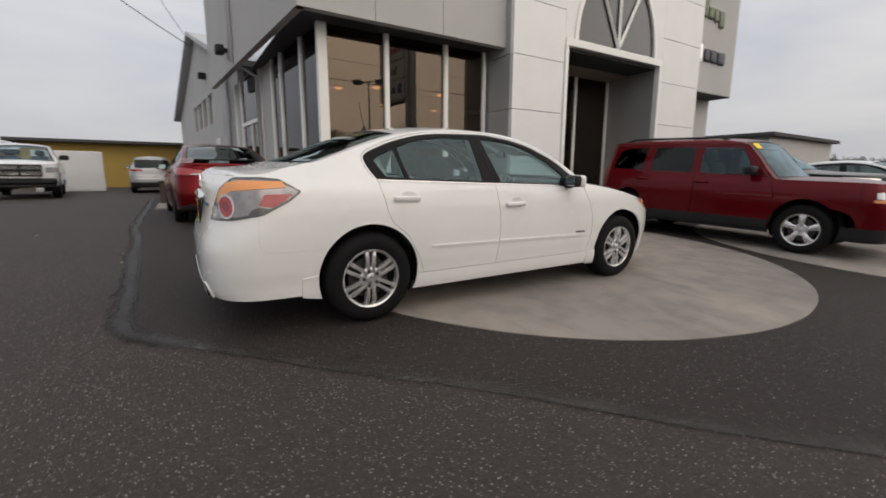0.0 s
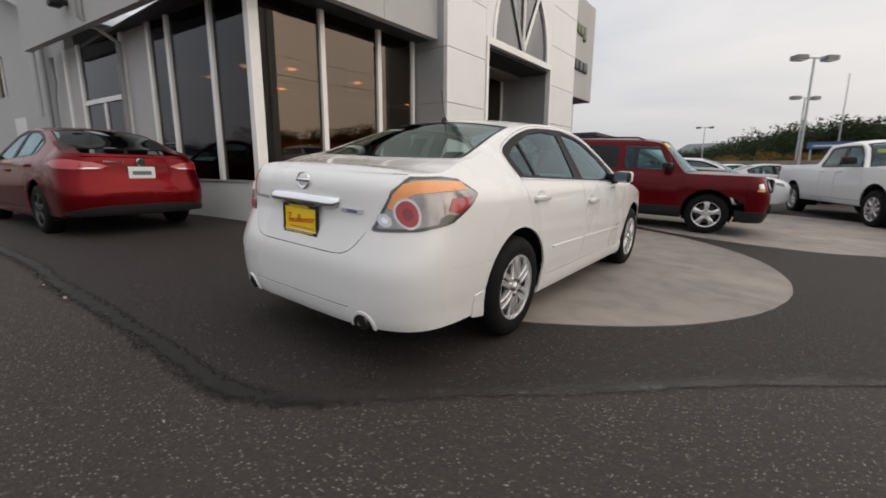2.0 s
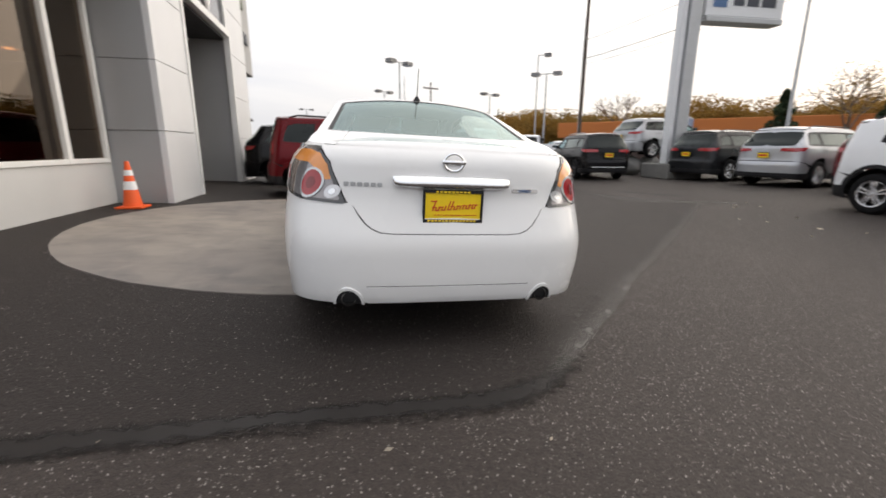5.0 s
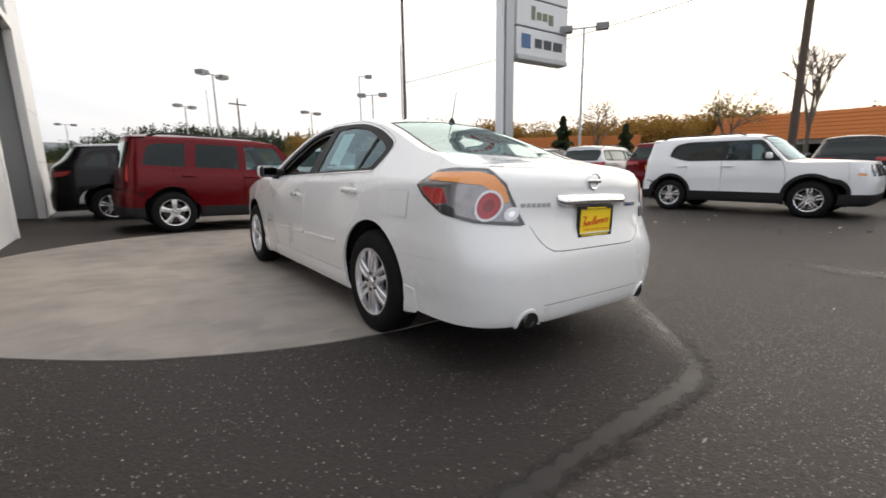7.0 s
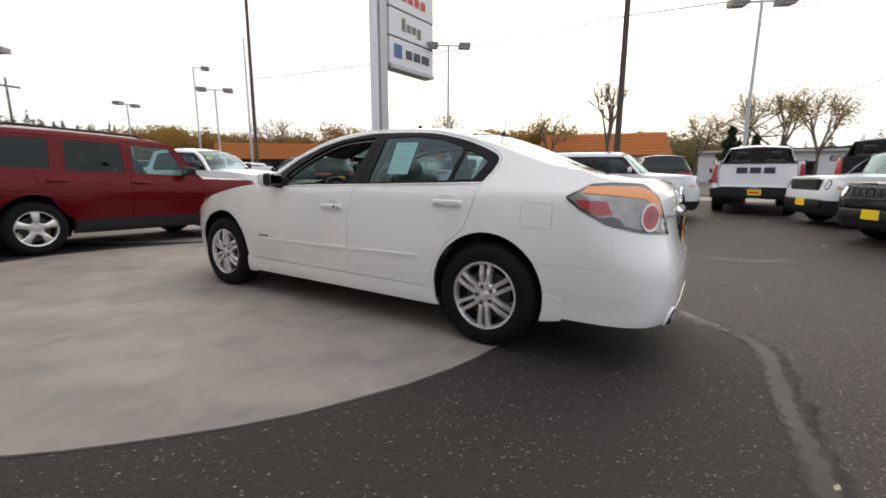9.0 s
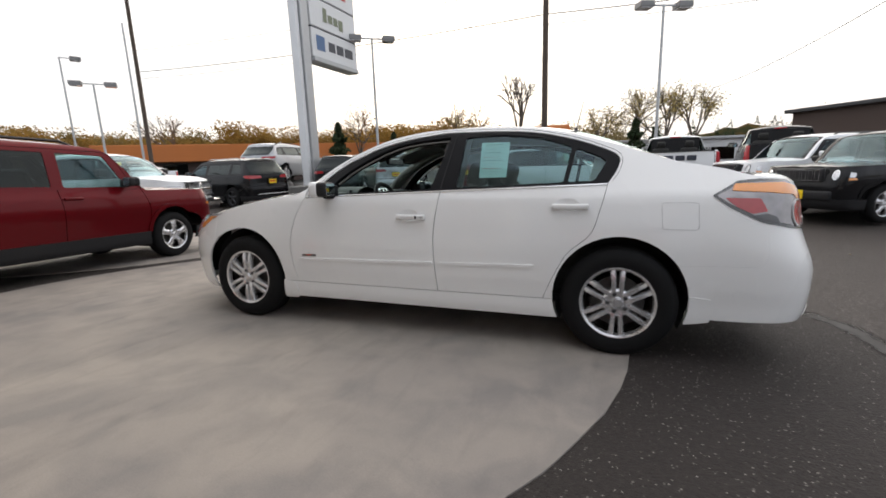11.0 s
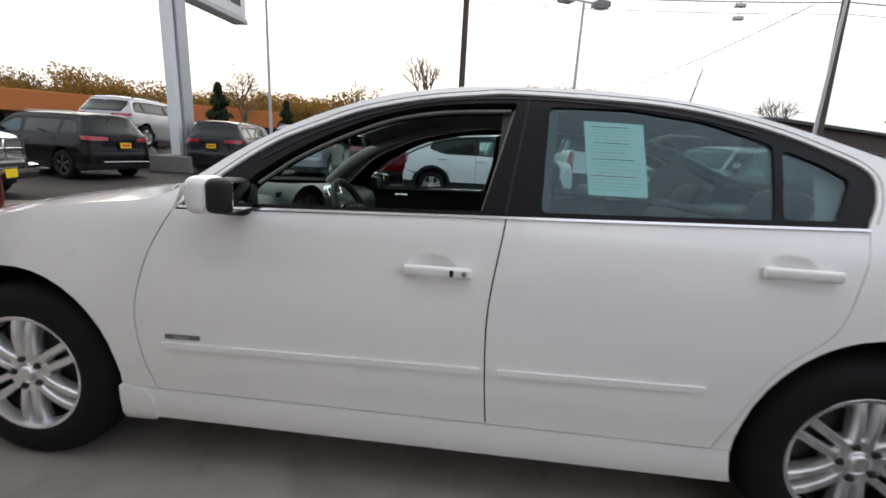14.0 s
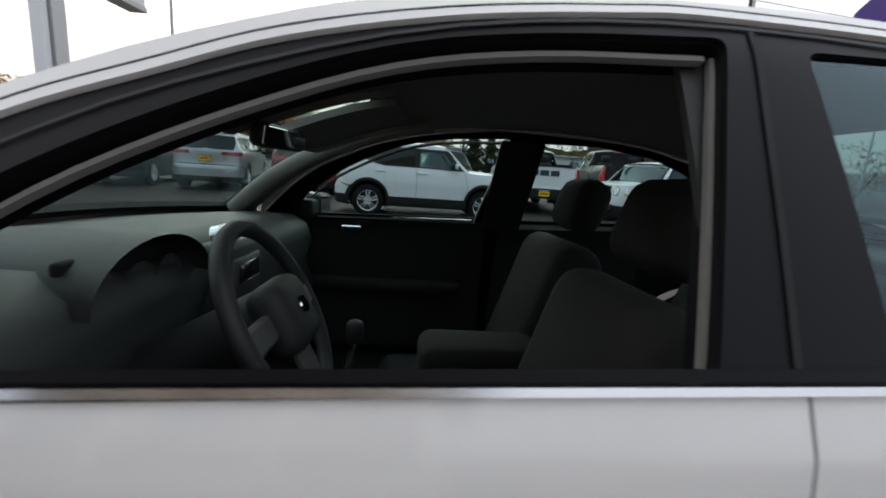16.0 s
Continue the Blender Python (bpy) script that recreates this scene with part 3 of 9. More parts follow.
def tube(bm, pts, r, n=6):
    """One bent rod through the points."""
    P_ = [Vector(p) for p in pts]
    rings = []
    for i, p in enumerate(P_):
        d = (P_[min(i + 1, len(P_) - 1)] - P_[max(i - 1, 0)]).normalized()
        side_ = d.cross(Vector((0, 0, 1)))
        side_ = side_.normalized() if side_.length > 1e-3 else Vector((1, 0, 0))
        up_ = side_.cross(d).normalized()
        rings.append([bm.verts.new(p + (side_ * math.cos(2 * math.pi * k / n) + up_ * math.sin(2 * math.pi * k / n)) * r) for k in range(n)])
    for p, q in zip(rings[:-1], rings[1:]):
        for k in range(n):
            bm.faces.new((p[k], p[(k + 1) % n], q[(k + 1) % n], q[k]))
    bm.faces.new(rings[0])
    bm.faces.new(rings[-1])
    bmesh.ops.recalc_face_normals(bm, faces=bm.faces)
    return bm


def lathe(prof, n=40, axis="x"):
    """Turns (radius, along) points round an axis."""
    bm = bmesh.new()
    rings = []
    for r, a in prof:
        ring = []
        for i in range(n):
            t = 2 * math.pi * i / n
            c, s = r * math.cos(t), r * math.sin(t)
            ring.append(bm.verts.new((a, c, s) if axis == "x" else (c, s, a)))
        rings.append(ring)
    for p, q in zip(rings[:-1], rings[1:]):
        for i in range(n):
            bm.faces.new((p[i], p[(i + 1) % n], q[(i + 1) % n], q[i]))
    bmesh.ops.recalc_face_normals(bm, faces=bm.faces)
    return bm


ground_z = pchip([(-900, 0.2), (-60, 0.2), (-6, 0.2), (-4.6, 0.185), (-4.0, 0.1676), (-2, 0.0838), (0, 0), (2, -0.0838), (3.0, -0.126), (4.5, -0.15), (6, -0.11), (9, 0.0), (14, 0.02), (60, 0.02), (900, 0.02)])


def gz(x):
    return float(ground_z(x))


bulb = bpy.data.materials.new("warm_bulb")
bn, bl_, bp_ = nodes_of(bulb)
bp_.inputs["Emission Color"].default_value = (1.0, 0.62, 0.30, 1)
bp_.inputs["Emission Strength"].default_value = 14.0
M["bulb"] = bulb


# ---- cars: a body surface, and panels cut out of it ----
class Shell:
    """Half of a car's skin: side(u, z) runs round the flank and both ends, top(u, w) over bonnet, glass, roof and tail."""

    def __init__(s, sp):
        s.sp = sp
        s.X, s.K = pchip(sp["sec"]), pchip(sp["plan"])
        s.Yr, s.Yf = pchip(sp["rear"]), pchip(sp["front"])
        s.y0r, s.y0f, s.nf, s.Tr, s.Tf = (sp[k] for k in ("y0r", "y0f", "nf", "Tr", "Tf"))
        s.nr = pchip(sp["nr"] if isinstance(sp["nr"], list) else [(0, sp["nr"]), (3, sp["nr"])])
        t = sp["top"]
        s.zt = pchip([(a[0], a[1]) for a in t])
        s.yc, s.zc = pchip([(a[0], a[2]) for a in t]), pchip([(a[0], a[3]) for a in t])
        s.pw = pchip([(a[0], a[4] if len(a) > 4 else 2.2) for a in t])
        s.uF, s.uR = max(a[0] for a in t), min(a[0] for a in t)
        s.even = sp.get("even", False)      # u runs evenly along the flank into the tail's corner

    def width(s, y, z):
        k = s.K(y)
        tuck = s.sp["tuck"] * np.clip((z - s.sp["belt"]) / 0.42, 0, 1) * (y - s.sp["ymid"]) ** 2
        return s.X(z) * k - tuck

    def side(s, u, z):
        u, z = np.broadcast_arrays(np.asarray(u, float), np.asarray(z, float))
        y = np.clip(u, s.y0r, s.y0f)
        x = s.width(y, z)
        tr, tf = np.clip((s.y0r - u) / s.Tr, 0, 1), np.clip((u - s.y0f) / s.Tf, 0, 1)
        tr, tf = np.where(tr > 1 - 1e-4, 1.0, tr), np.where(tf > 1 - 1e-4, 1.0, tf)
        t, n = np.where(tr > 0, tr, tf), np.where(tr > 0, s.nr(z), s.nf)
        if s.even:
            t = np.where(tr > 0, t ** (n / 2), t)
        c, si = np.cos(t * np.pi / 2), np.sin(t * np.pi / 2)
        xx = x * np.maximum(c, 0) ** (2 / n)
        end = np.where(tr > 0, s.Yr(z), s.Yf(z))
        yy = y + (end - y) * np.maximum(si, 0) ** (2 / n)
        return np.stack([xx, yy, z], -1)

    def ux(s, x, z, rear=True):
        """The u at which the end's skin has this x."""
        y0, n, T = (s.y0r, float(s.nr(z)), s.Tr) if rear else (s.y0f, s.nf, s.Tf)
        w = float(s.width(np.array(y0), np.array(z)))
        t = math.acos(min(1.0, max(0.0, x / w)) ** (n / 2)) / (math.pi / 2)
        t = t ** (2 / n) if s.even and rear else t
        return y0 - T * t if rear else y0 + T * t

    def uy(s, y, z):
        if s.y0r <= y <= s.y0f:
            return y
        rear = y < s.y0r
        y0, n, T, e = (s.y0r, float(s.nr(z)), s.Tr, float(s.Yr(z))) if rear else (s.y0f, s.nf, s.Tf, float(s.Yf(z)))
        t = math.asin(min(1.0, (y - y0) / (e - y0)) ** (n / 2)) / (math.pi / 2)
        t = t ** (2 / n) if s.even and rear else t
        return y0 - T * t if rear else y0 + T * t

    def top(s, u, w):
        u, w = np.broadcast_arrays(np.asarray(u, float), np.asarray(w, float))
        u = np.clip(u, s.uR, s.uF)
        E = s.side(u, s.zt(u))
        a = np.abs(w)
        yc, zc = s.yc(u), s.zc(u)
        return np.stack([E[:, 0] * w, yc + (E[:, 1] - yc) * a ** 2, zc + (E[:, 2] - zc) * a ** s.pw(u)], -1)


def inset(poly, g):
    """An outline drawn in by g on all sides."""
    p = [poly[0]]
    for q in poly[1:]:
        if math.dist(q, p[-1]) > 1e-4:
            p.append(q)
    if math.dist(p[0], p[-1]) < 1e-4:
        p.pop()
    k = len(p)
    area = sum(p[i][0] * p[(i + 1) % k][1] - p[i][1] * p[(i + 1) % k][0] for i in range(k))
    sg, out = (1 if area > 0 else -1), []
    for i in range(k):
        a, b, c = np.array(p[i - 1]), np.array(p[i]), np.array(p[(i + 1) % k])
        d1, d2 = (b - a) / np.linalg.norm(b - a), (c - b) / np.linalg.norm(c - b)
        n1, n2 = np.array([-d1[1], d1[0]]) * sg, np.array([-d2[1], d2[0]]) * sg
        n = n1 + n2
        ln = np.linalg.norm(n)
        n = n1 if ln < 0.3 else n / ln / max(0.5, ln / 2)
        out.append(tuple(b + n * g))
    return out


def line(f, a, b, step=0.08):
    n = max(1, int(abs(b - a) / step))
    return [(a + (b - a) * i / n, float(f(a + (b - a) * i / n))) for i in range(n + 1)]


WHEELS = {}


def wheel_meshes(R, rim, width, style):
    key = (R, rim, width, style)
    if key in WHEELS:
        return WHEELS[key]
    h = width / 2
    tyre = lathe([(rim - 0.01, -h * 0.9), (rim + 0.01, -h * 0.98), (R - 0.06, -h * 1.04), (R - 0.018, -h * 0.86), (R - 0.002, -h * 0.6), (R, -h * 0.32),
                  (R - 0.008, -h * 0.30), (R - 0.008, -h * 0.24), (R, -h * 0.22), (R, h * 0.22), (R - 0.008, h * 0.24), (R - 0.008, h * 0.30), (R, h * 0.32),
                  (R - 0.002, h * 0.6), (R - 0.018, h * 0.86), (R - 0.06, h * 1.04), (rim + 0.012, h * 0.98), (rim - 0.01, h * 0.88)], 56)
    tyre = bm_mesh("tyre", tyre, 40)
    bm = lathe([(rim - 0.004, h * 0.90), (rim + 0.006, h * 0.93), (rim + 0.003, h * 0.955), (rim - 0.003, h * 0.945), (rim - 0.011, h * 0.90), (rim - 0.019, h * 0.60)], 48)
    n, pair = {"twin7": (7, True), "five": (5, False), "twin5": (5, True), "twin6": (6, True), "eight": (8, False)}[style]
    r0, r1 = 0.045, rim - 0.003
    for i in range(n):
        base = 2 * math.pi * i / n + math.pi / 2
        for sgn in ((-1, 1) if pair else (0,)):
            rows = []
            for k in range(5):
                f = k / 4
                r = r0 + (r1 - r0) * f
                spread = (0.019 + 0.010 * f) * (6 / n) if pair else 0
                wdt = (0.0150 + 0.0028 * f) * (6 / n) if pair else (0.027 + 0.020 * f) * (5 / n) * (rim / 0.21) + (0.016 if f == 1 else 0)
                cx = h * 0.80 + 0.012 * math.sin(f * math.pi) - 0.004 * f
                d, t = Vector((0, math.cos(base), math.sin(base))), Vector((0, -math.sin(base), math.cos(base)))
                ctr = d * r + t * spread * sgn + Vector((cx, 0, 0))
                rows.append([bm.verts.new(ctr + t * wdt * a + Vector((b, 0, 0))) for a, b in ((-1, -0.035), (-0.95, -0.004), (-0.6, 0.006), (0.6, 0.006), (0.95, -0.004), (1, -0.035))])
            for p, q in zip(rows[:-1], rows[1:]):
                for j in range(5):
                    bm.faces.new((p[j], p[j + 1], q[j + 1], q[j]))
    bmesh.ops.recalc_face_normals(bm, faces=bm.faces)
    spokes = bm_mesh("rim", bm, 35)
    hub = lathe([(0.0005, h * 0.80 + 0.018), (0.024, h * 0.80 + 0.018), (0.029, h * 0.80 + 0.012), (0.031, h * 0.80 + 0.005), (0.036, h * 0.80 + 0.002), (0.040, h * 0.80 + 0.006), (0.072, h * 0.80 + 0.007), (0.084, h * 0.78), (0.088, h * 0.5)], 32)
    hub = bm_mesh("hub_cap", hub, 35)
    nuts = bm_mesh("wheel_nut", cyl(cyl(bmesh.new(), (h * 0.80, 0, 0), (h * 0.80 + 0.0095, 0, 0), 0.0125, n=12), (h * 0.80, 0, 0), (h * 0.80 + 0.016, 0, 0), 0.0085, n=6))
    barrel = bm_mesh("rim_barrel", lathe([(rim - 0.026, h * 0.55), (rim - 0.03, h * 0.2), (rim - 0.04, -h * 0.8)], 40), 35)
    disc = lathe([(0.06, h * 0.35), (rim * 0.72, h * 0.35), (rim * 0.72, h * 0.25), (0.06, h * 0.25)], 32)
    disc = bm_mesh("brake_disc", disc, 35)
    WHEELS[key] = (tyre, spokes, hub, nuts, disc, barrel)
    return WHEELS[key]


def add_wheels(car, sp, rim_mat="alloy"):
    R, rim, wd, style = sp["wheel"]
    for me, mt in zip(wheel_meshes(R, rim, wd, style), ("tyre", rim_mat, rim_mat, "alloy_dark", "dark_disc", "dark_disc")):
        if not me.materials:
            me.materials.append(M[mt])
    ty, spk, hub, nuts, disc, barrel = wheel_meshes(R, rim, wd, style)
    for y in sp["hubs"]:
        for sg in (1, -1):
            x = sp["track"] * sg
            m = pose(x, y, R - 0.008, 0, 0, 0 if sg > 0 else 180)
            w = part("wheel", ty, None, car, m=m)
            part("rim", spk, None, w, "silver alloy rim" if rim_mat == "alloy" else "dark alloy rim")
            part("hub_cap", hub, None, w)
            part("brake_disc", disc, None, w)
            part("rim_barrel", barrel, None, w)
            if sp.get("fine"):
                for i in range(5):
                    a = 2 * math.pi * (i + 0.5) / 5
                    part("wheel_nut", nuts, None, w, m=pose(0, 0.054 * math.cos(a), 0.054 * math.sin(a)))


SHELLS = {}


def side_polys(B):
    """The outlines of a car's flank panels in (u, z)."""
    sp = B.sp
    ra, zs, zsill = sp["arch"], sp["zs"], sp["zsill"]
    R = sp["wheel"][0]
    yf, yr = sp["hubs"]
    za = R + sp.get("lift", 0.02)
    lo = lambda r, z: math.sqrt(max(0, r * r - (za - z) ** 2))
    arch = lambda y: [(y + ra * math.cos(t), za + ra * math.sin(t)) for t in np.linspace(-math.asin(min(0.95, (za - zs) / ra)), math.pi + math.asin(min(0.95, (za - zs) / ra)), 26)]
    aF, aR = arch(yf), arch(yr)
    A, Bs, C = (spline(sp[k], 5) for k in ("seamA", "seamB", "seamC"))
    dlo = spline(sp["dlo"], 5)
    ub, uq = sp["ub"], sp["uq"]
    out = {}
    out["front_door"] = A + Bs[::-1]
    out["rear_door"] = Bs + C[::-1]
    # the front wing: along its top, down the bumper's seam, round the arch, up the door's seam
    arcF = [p for p in aF if p[1] >= zs + 0.002]
    wing = line(B.zt, A[0][0], ub) + [(ub, max(arcF[3][1], sp["zub"]))] + [p for p in arcF if p[0] < ub - 0.02 or p[1] > sp["zub"] + 0.05]
    yFs, yRs = yf - lo(ra, zsill), yr + lo(ra, zsill)
    wing = [p for p in wing if p[1] >= zsill + 0.004] + [(yFs, zsill)] + A[::-1]
    out["wing"] = wing
    arcR = [p for p in aR if p[1] >= zs + 0.002]
    # rear quarter with roof rail and both pillars
    q = C[::-1]
    q = q + dlo[::-1] + [A[0]] if not sp.get("qpillar") else q
    top = line(B.zt, A[0][0], uq, 0.05)
    lampq = sp["quarter_rear"]
    back = [p for p in arcR[::-1] if p[1] > sp["zuq"] or p[0] > yr]
    back = [p for p in back if not (p[0] > yr and p[1] < zsill + 0.004)] + [(yRs, zsill)]
    out["quarter"] = q + top[1:] + lampq + back
    rockF = [p for p in aF if p[0] < yf and p[1] < zsill - 0.004]
    rockR = [p for p in aR if p[0] > yr and p[1] < zsill - 0.004]
    out["sill"] = rockR + [(yRs, zsill), (C[-1][0], zsill), (A[-1][0], zsill), (yFs, zsill)] + rockF
    # bumpers, half of each
    fb = [p for p in aF if p[0] > yf and p[1] <= sp["zub"] + 0.05 and p[1] >= zs]
    zb = sp["zbump"]
    out["front_bumper"] = [(ub, sp["zub"])] + [p for p in fb[::-1]] + [(B.uF, zb)] + line(B.zt, B.uF, ub, 0.08)
    rb = [p for p in arcR if p[0] < yr and p[1] <= sp["zuq"]]
    out["rear_bumper"] = rb + [(B.uR, sp["zrb"])] + sp["bumper_top"]
    return out, aF, aR, dlo


def build_shell(sp, step):
    """All panels of one model as plain geometry, so that several cars can share it."""
    if sp["id"] in SHELLS:
        return SHELLS[sp["id"]]
    B = Shell(sp)
    polys, aF, aR, dlo = side_polys(B)
    g = sp.get("gap", 0.003)
    G = {}
    bowls = sp.get("bowls", {})
    for k in ("front_door", "rear_door", "wing", "quarter", "sill"):
        holes = []
        if k in bowls:
            bu, bz, ru, rz = bowls[k]
            ell = [(bu + ru * math.cos(t), bz + rz * math.sin(t)) for t in np.linspace(0, 2 * math.pi, 32)[:-1]]
            holes = [ell]

            def dish(u, z, bu=bu, bz=bz, ru=ru, rz=rz):
                p = B.side(u, z)
                d = np.clip(1 - ((u - bu) / ru) ** 2 - ((z - bz) / rz) ** 2, 0, 1)
                return p - np.stack([0.015 * d ** 1.2, 0 * d, 0 * d], -1)
            G["bowl_" + k] = patch(dish, [ell], 0.012, 0.012, depth=0)
        G[k] = patch(B.side, [inset(polys[k], g if k != "quarter" else min(g, 0.0006))] + holes, step, step * 0.75, depth=0.014 if not holes else 0.006)
    for k in ("front_bumper", "rear_bumper"):
        o = [(B.uF, b) if a > B.uF - 0.02 else (B.uR, b) if a < B.uR + 0.02 else (a, b) for a, b in inset(polys[k], min(g, 0.0004))]
        h = patch(B.side, [o], step * 0.8, step * 0.75, depth=0.014, skip=B.uF if k == 'front_bumper' else B.uR)
        G[k] = joined(h, mirrored(h))
    # window frames and panes
    panes = [rounded(p, 0.02) for p in sp["panes"]]
    if sp.get("frame", True):
        G["window_frame"] = patch(B.side, [inset(dlo, 0.002)] + panes, step, step, off=-0.006, depth=0.02)
    G["panes"] = [patch(B.side, [inset(p, -0.006)], step, step, off=-0.012, depth=0) for p in panes]
    G["seals"], G["channels"] = [], []
    if sp.get("fine"):
        top = spline([(0.555, 1.066), (0.44, 1.158), (0.29, 1.240), (0.125, 1.305), (-0.05, 1.338), (-0.268, 1.352)], 4)
        G["seals"] = [patch(B.side, [[(a, b - 0.004) for a, b in top] + [(a, b + 0.004) for a, b in top[::-1]]], step, step, off=-0.024, depth=0.010),
                      patch(B.side, [[(-0.192, 0.99), (-0.284, 1.356), (-0.277, 1.356), (-0.183, 0.99)]], step, step, off=-0.026, depth=0.010)]
        G["channels"] = [patch(B.side, [inset(panes[0], -0.004), rounded([(a, b - (0.010 if b < 1.04 else 0)) for a, b in inset(sp["panes"][0], 0.002)], 0.02)], step, step, off=-0.014, depth=0.05)]
    # a dark inner skin that shows in the joints
    yf, yr = sp["hubs"]
    zs = sp["zs"]
    belt0, belt1 = dlo[0], dlo[-1]
    skin = [(belt1[0] - 0.0, belt1[1] - 0.03), (belt0[0], belt0[1] - 0.03)] + line(lambda v: B.zt(v) - 0.02, belt0[0] + 0.05, sp["ub"]) + [(B.uF - 0.05, float(B.zt(B.uF)) - 0.03), (B.uF - 0.05, sp["zbump"] + 0.03)]
    skin += [p for p in aF if p[1] >= zs + 0.02] + [p for p in aR if p[1] >= zs + 0.02]
    skin += [(B.uR + 0.05, sp["zrb"] + 0.03), (B.uR + 0.05, float(B.zt(B.uR)) - 0.03)] + line(lambda v: B.zt(v) - 0.02, sp["uq"], belt1[0] - 0.05)
    h = patch(B.side, [skin], step * 1.5, step * 1.5, off=-0.016, depth=0)
    G["skin"] = joined(h, mirrored(h))
    tz = sp["zones"]
    rect = lambda a, b, w: rounded([(a, -w), (b, -w), (b, w), (a, w)], 0.03)
    full = lambda a, b: [(a, -1), (b, -1), (b, 1), (a, 1)]
    tp = lambda loops, **k: patch(B.top, loops, k.pop("da", step), k.pop("db", 0.11), sgn=-1, **k)
    G["bonnet"] = tp([inset(full(tz["cowl"], B.uF - 0.02), g)], depth=0.015)
    gw = sp.get("screen_w", 0.90)
    G["windscreen"] = tp([rect(tz["head"] + 0.01, tz["cowl"] - 0.01, gw)], off=-0.004, depth=0)
    G["screen_rim"] = tp([rect(tz["head"], tz["cowl"] - 0.002, gw + 0.02), rect(tz["head"] + 0.03, tz["cowl"] - 0.035, gw - 0.05)[::1]], off=-0.001, depth=0.02)
    for k, s0 in (("pillar", 1),):
        st = [(tz["head"], gw + 0.022), (tz["cowl"], gw + 0.022), (tz["cowl"], 1.0), (tz["head"], 1.0)]
        a = tp([st], depth=0.03)
        G["a_pillar"] = a
    if "tail0" in tz:      # a saloon: sloping rear window and boot lid
        bw = sp.get("back_w", 0.88)
        G["roof"] = tp([inset(full(tz["tail0"], tz["head"]), 0.001)], depth=0.02)
        G["rear_window"] = tp([rect(tz["tail1"] + 0.01, tz["tail0"] - 0.01, bw)], off=-0.004, depth=0)
        G["rear_rim"] = tp([rect(tz["tail1"], tz["tail0"], bw + 0.02), rect(tz["tail1"] + 0.016, tz["tail0"] - 0.02, bw - 0.012)], off=-0.001, depth=0.02)
        G["c_pillar"] = tp([[(tz["tail1"], bw + 0.022), (tz["tail0"], bw + 0.022), (tz["tail0"], 1.0), (tz["tail1"], 1.0)]], depth=0.03)
        bl = sp.get("lid_w", 0.78)
        # the lid's joint runs straight back to the lamps, then the lid takes in the whole edge
        us = np.concatenate([np.linspace(tz["tail1"], B.uR + 0.30, 26), np.linspace(B.uR + 0.29, B.uR + 0.004, 12)])
        ex = B.side(us, B.zt(us))[:, 0]
        xl = np.linspace(1, 0, len(us)) ** 0.7 * (bl * ex[0] - 0.652 * sp["lid_k"]) + 0.652 * sp["lid_k"]
        ws_ = np.minimum(1.0, xl / np.maximum(ex, 1e-4))
        edge_ = [(float(u), float(w)) for u, w in zip(us, ws_)]
        G["lid_top"] = tp([[(u, -w) for u, w in edge_] + edge_[::-1]], depth=0.006)
        cutp = [(u, min(w + 0.004, 1.0)) for u, w in edge_ if w < 0.992]
        G["deck_side"] = tp([cutp + [(cutp[-1][0] - 0.02, 1.0)] + [(float(u), 1.0) for u in np.linspace(cutp[-1][0], tz["tail1"], 12)]], depth=0.012)
    else:
        G["roof"] = tp([inset(full(tz["end"], tz["head"]), 0.001)], depth=0.02)
        if "bed" in tz:
            G["bed"] = tp([full(B.uR + 0.02, tz["bed"])], da=0.06, db=0.05, depth=0.01)
    G["lining"] = tp([full(tz.get("tail0", tz["end"] + 0.1 if "end" in tz else 0), tz["head"])], off=-0.035, depth=0, da=step * 2, db=0.25)
    G["B"] = B
    SHELLS[sp["id"]] = G
    return G


def extras(B, items, step=0.05):
    """Lamps, grilles and badges laid on the ends: (name, material, outline in (u, z), stand-off)."""
    return [(n, m, patch(B.side, [o] if isinstance(o[0][0], (int, float)) else o, step, step, off=h, depth=h + 0.004)) for n, m, o, h in items]


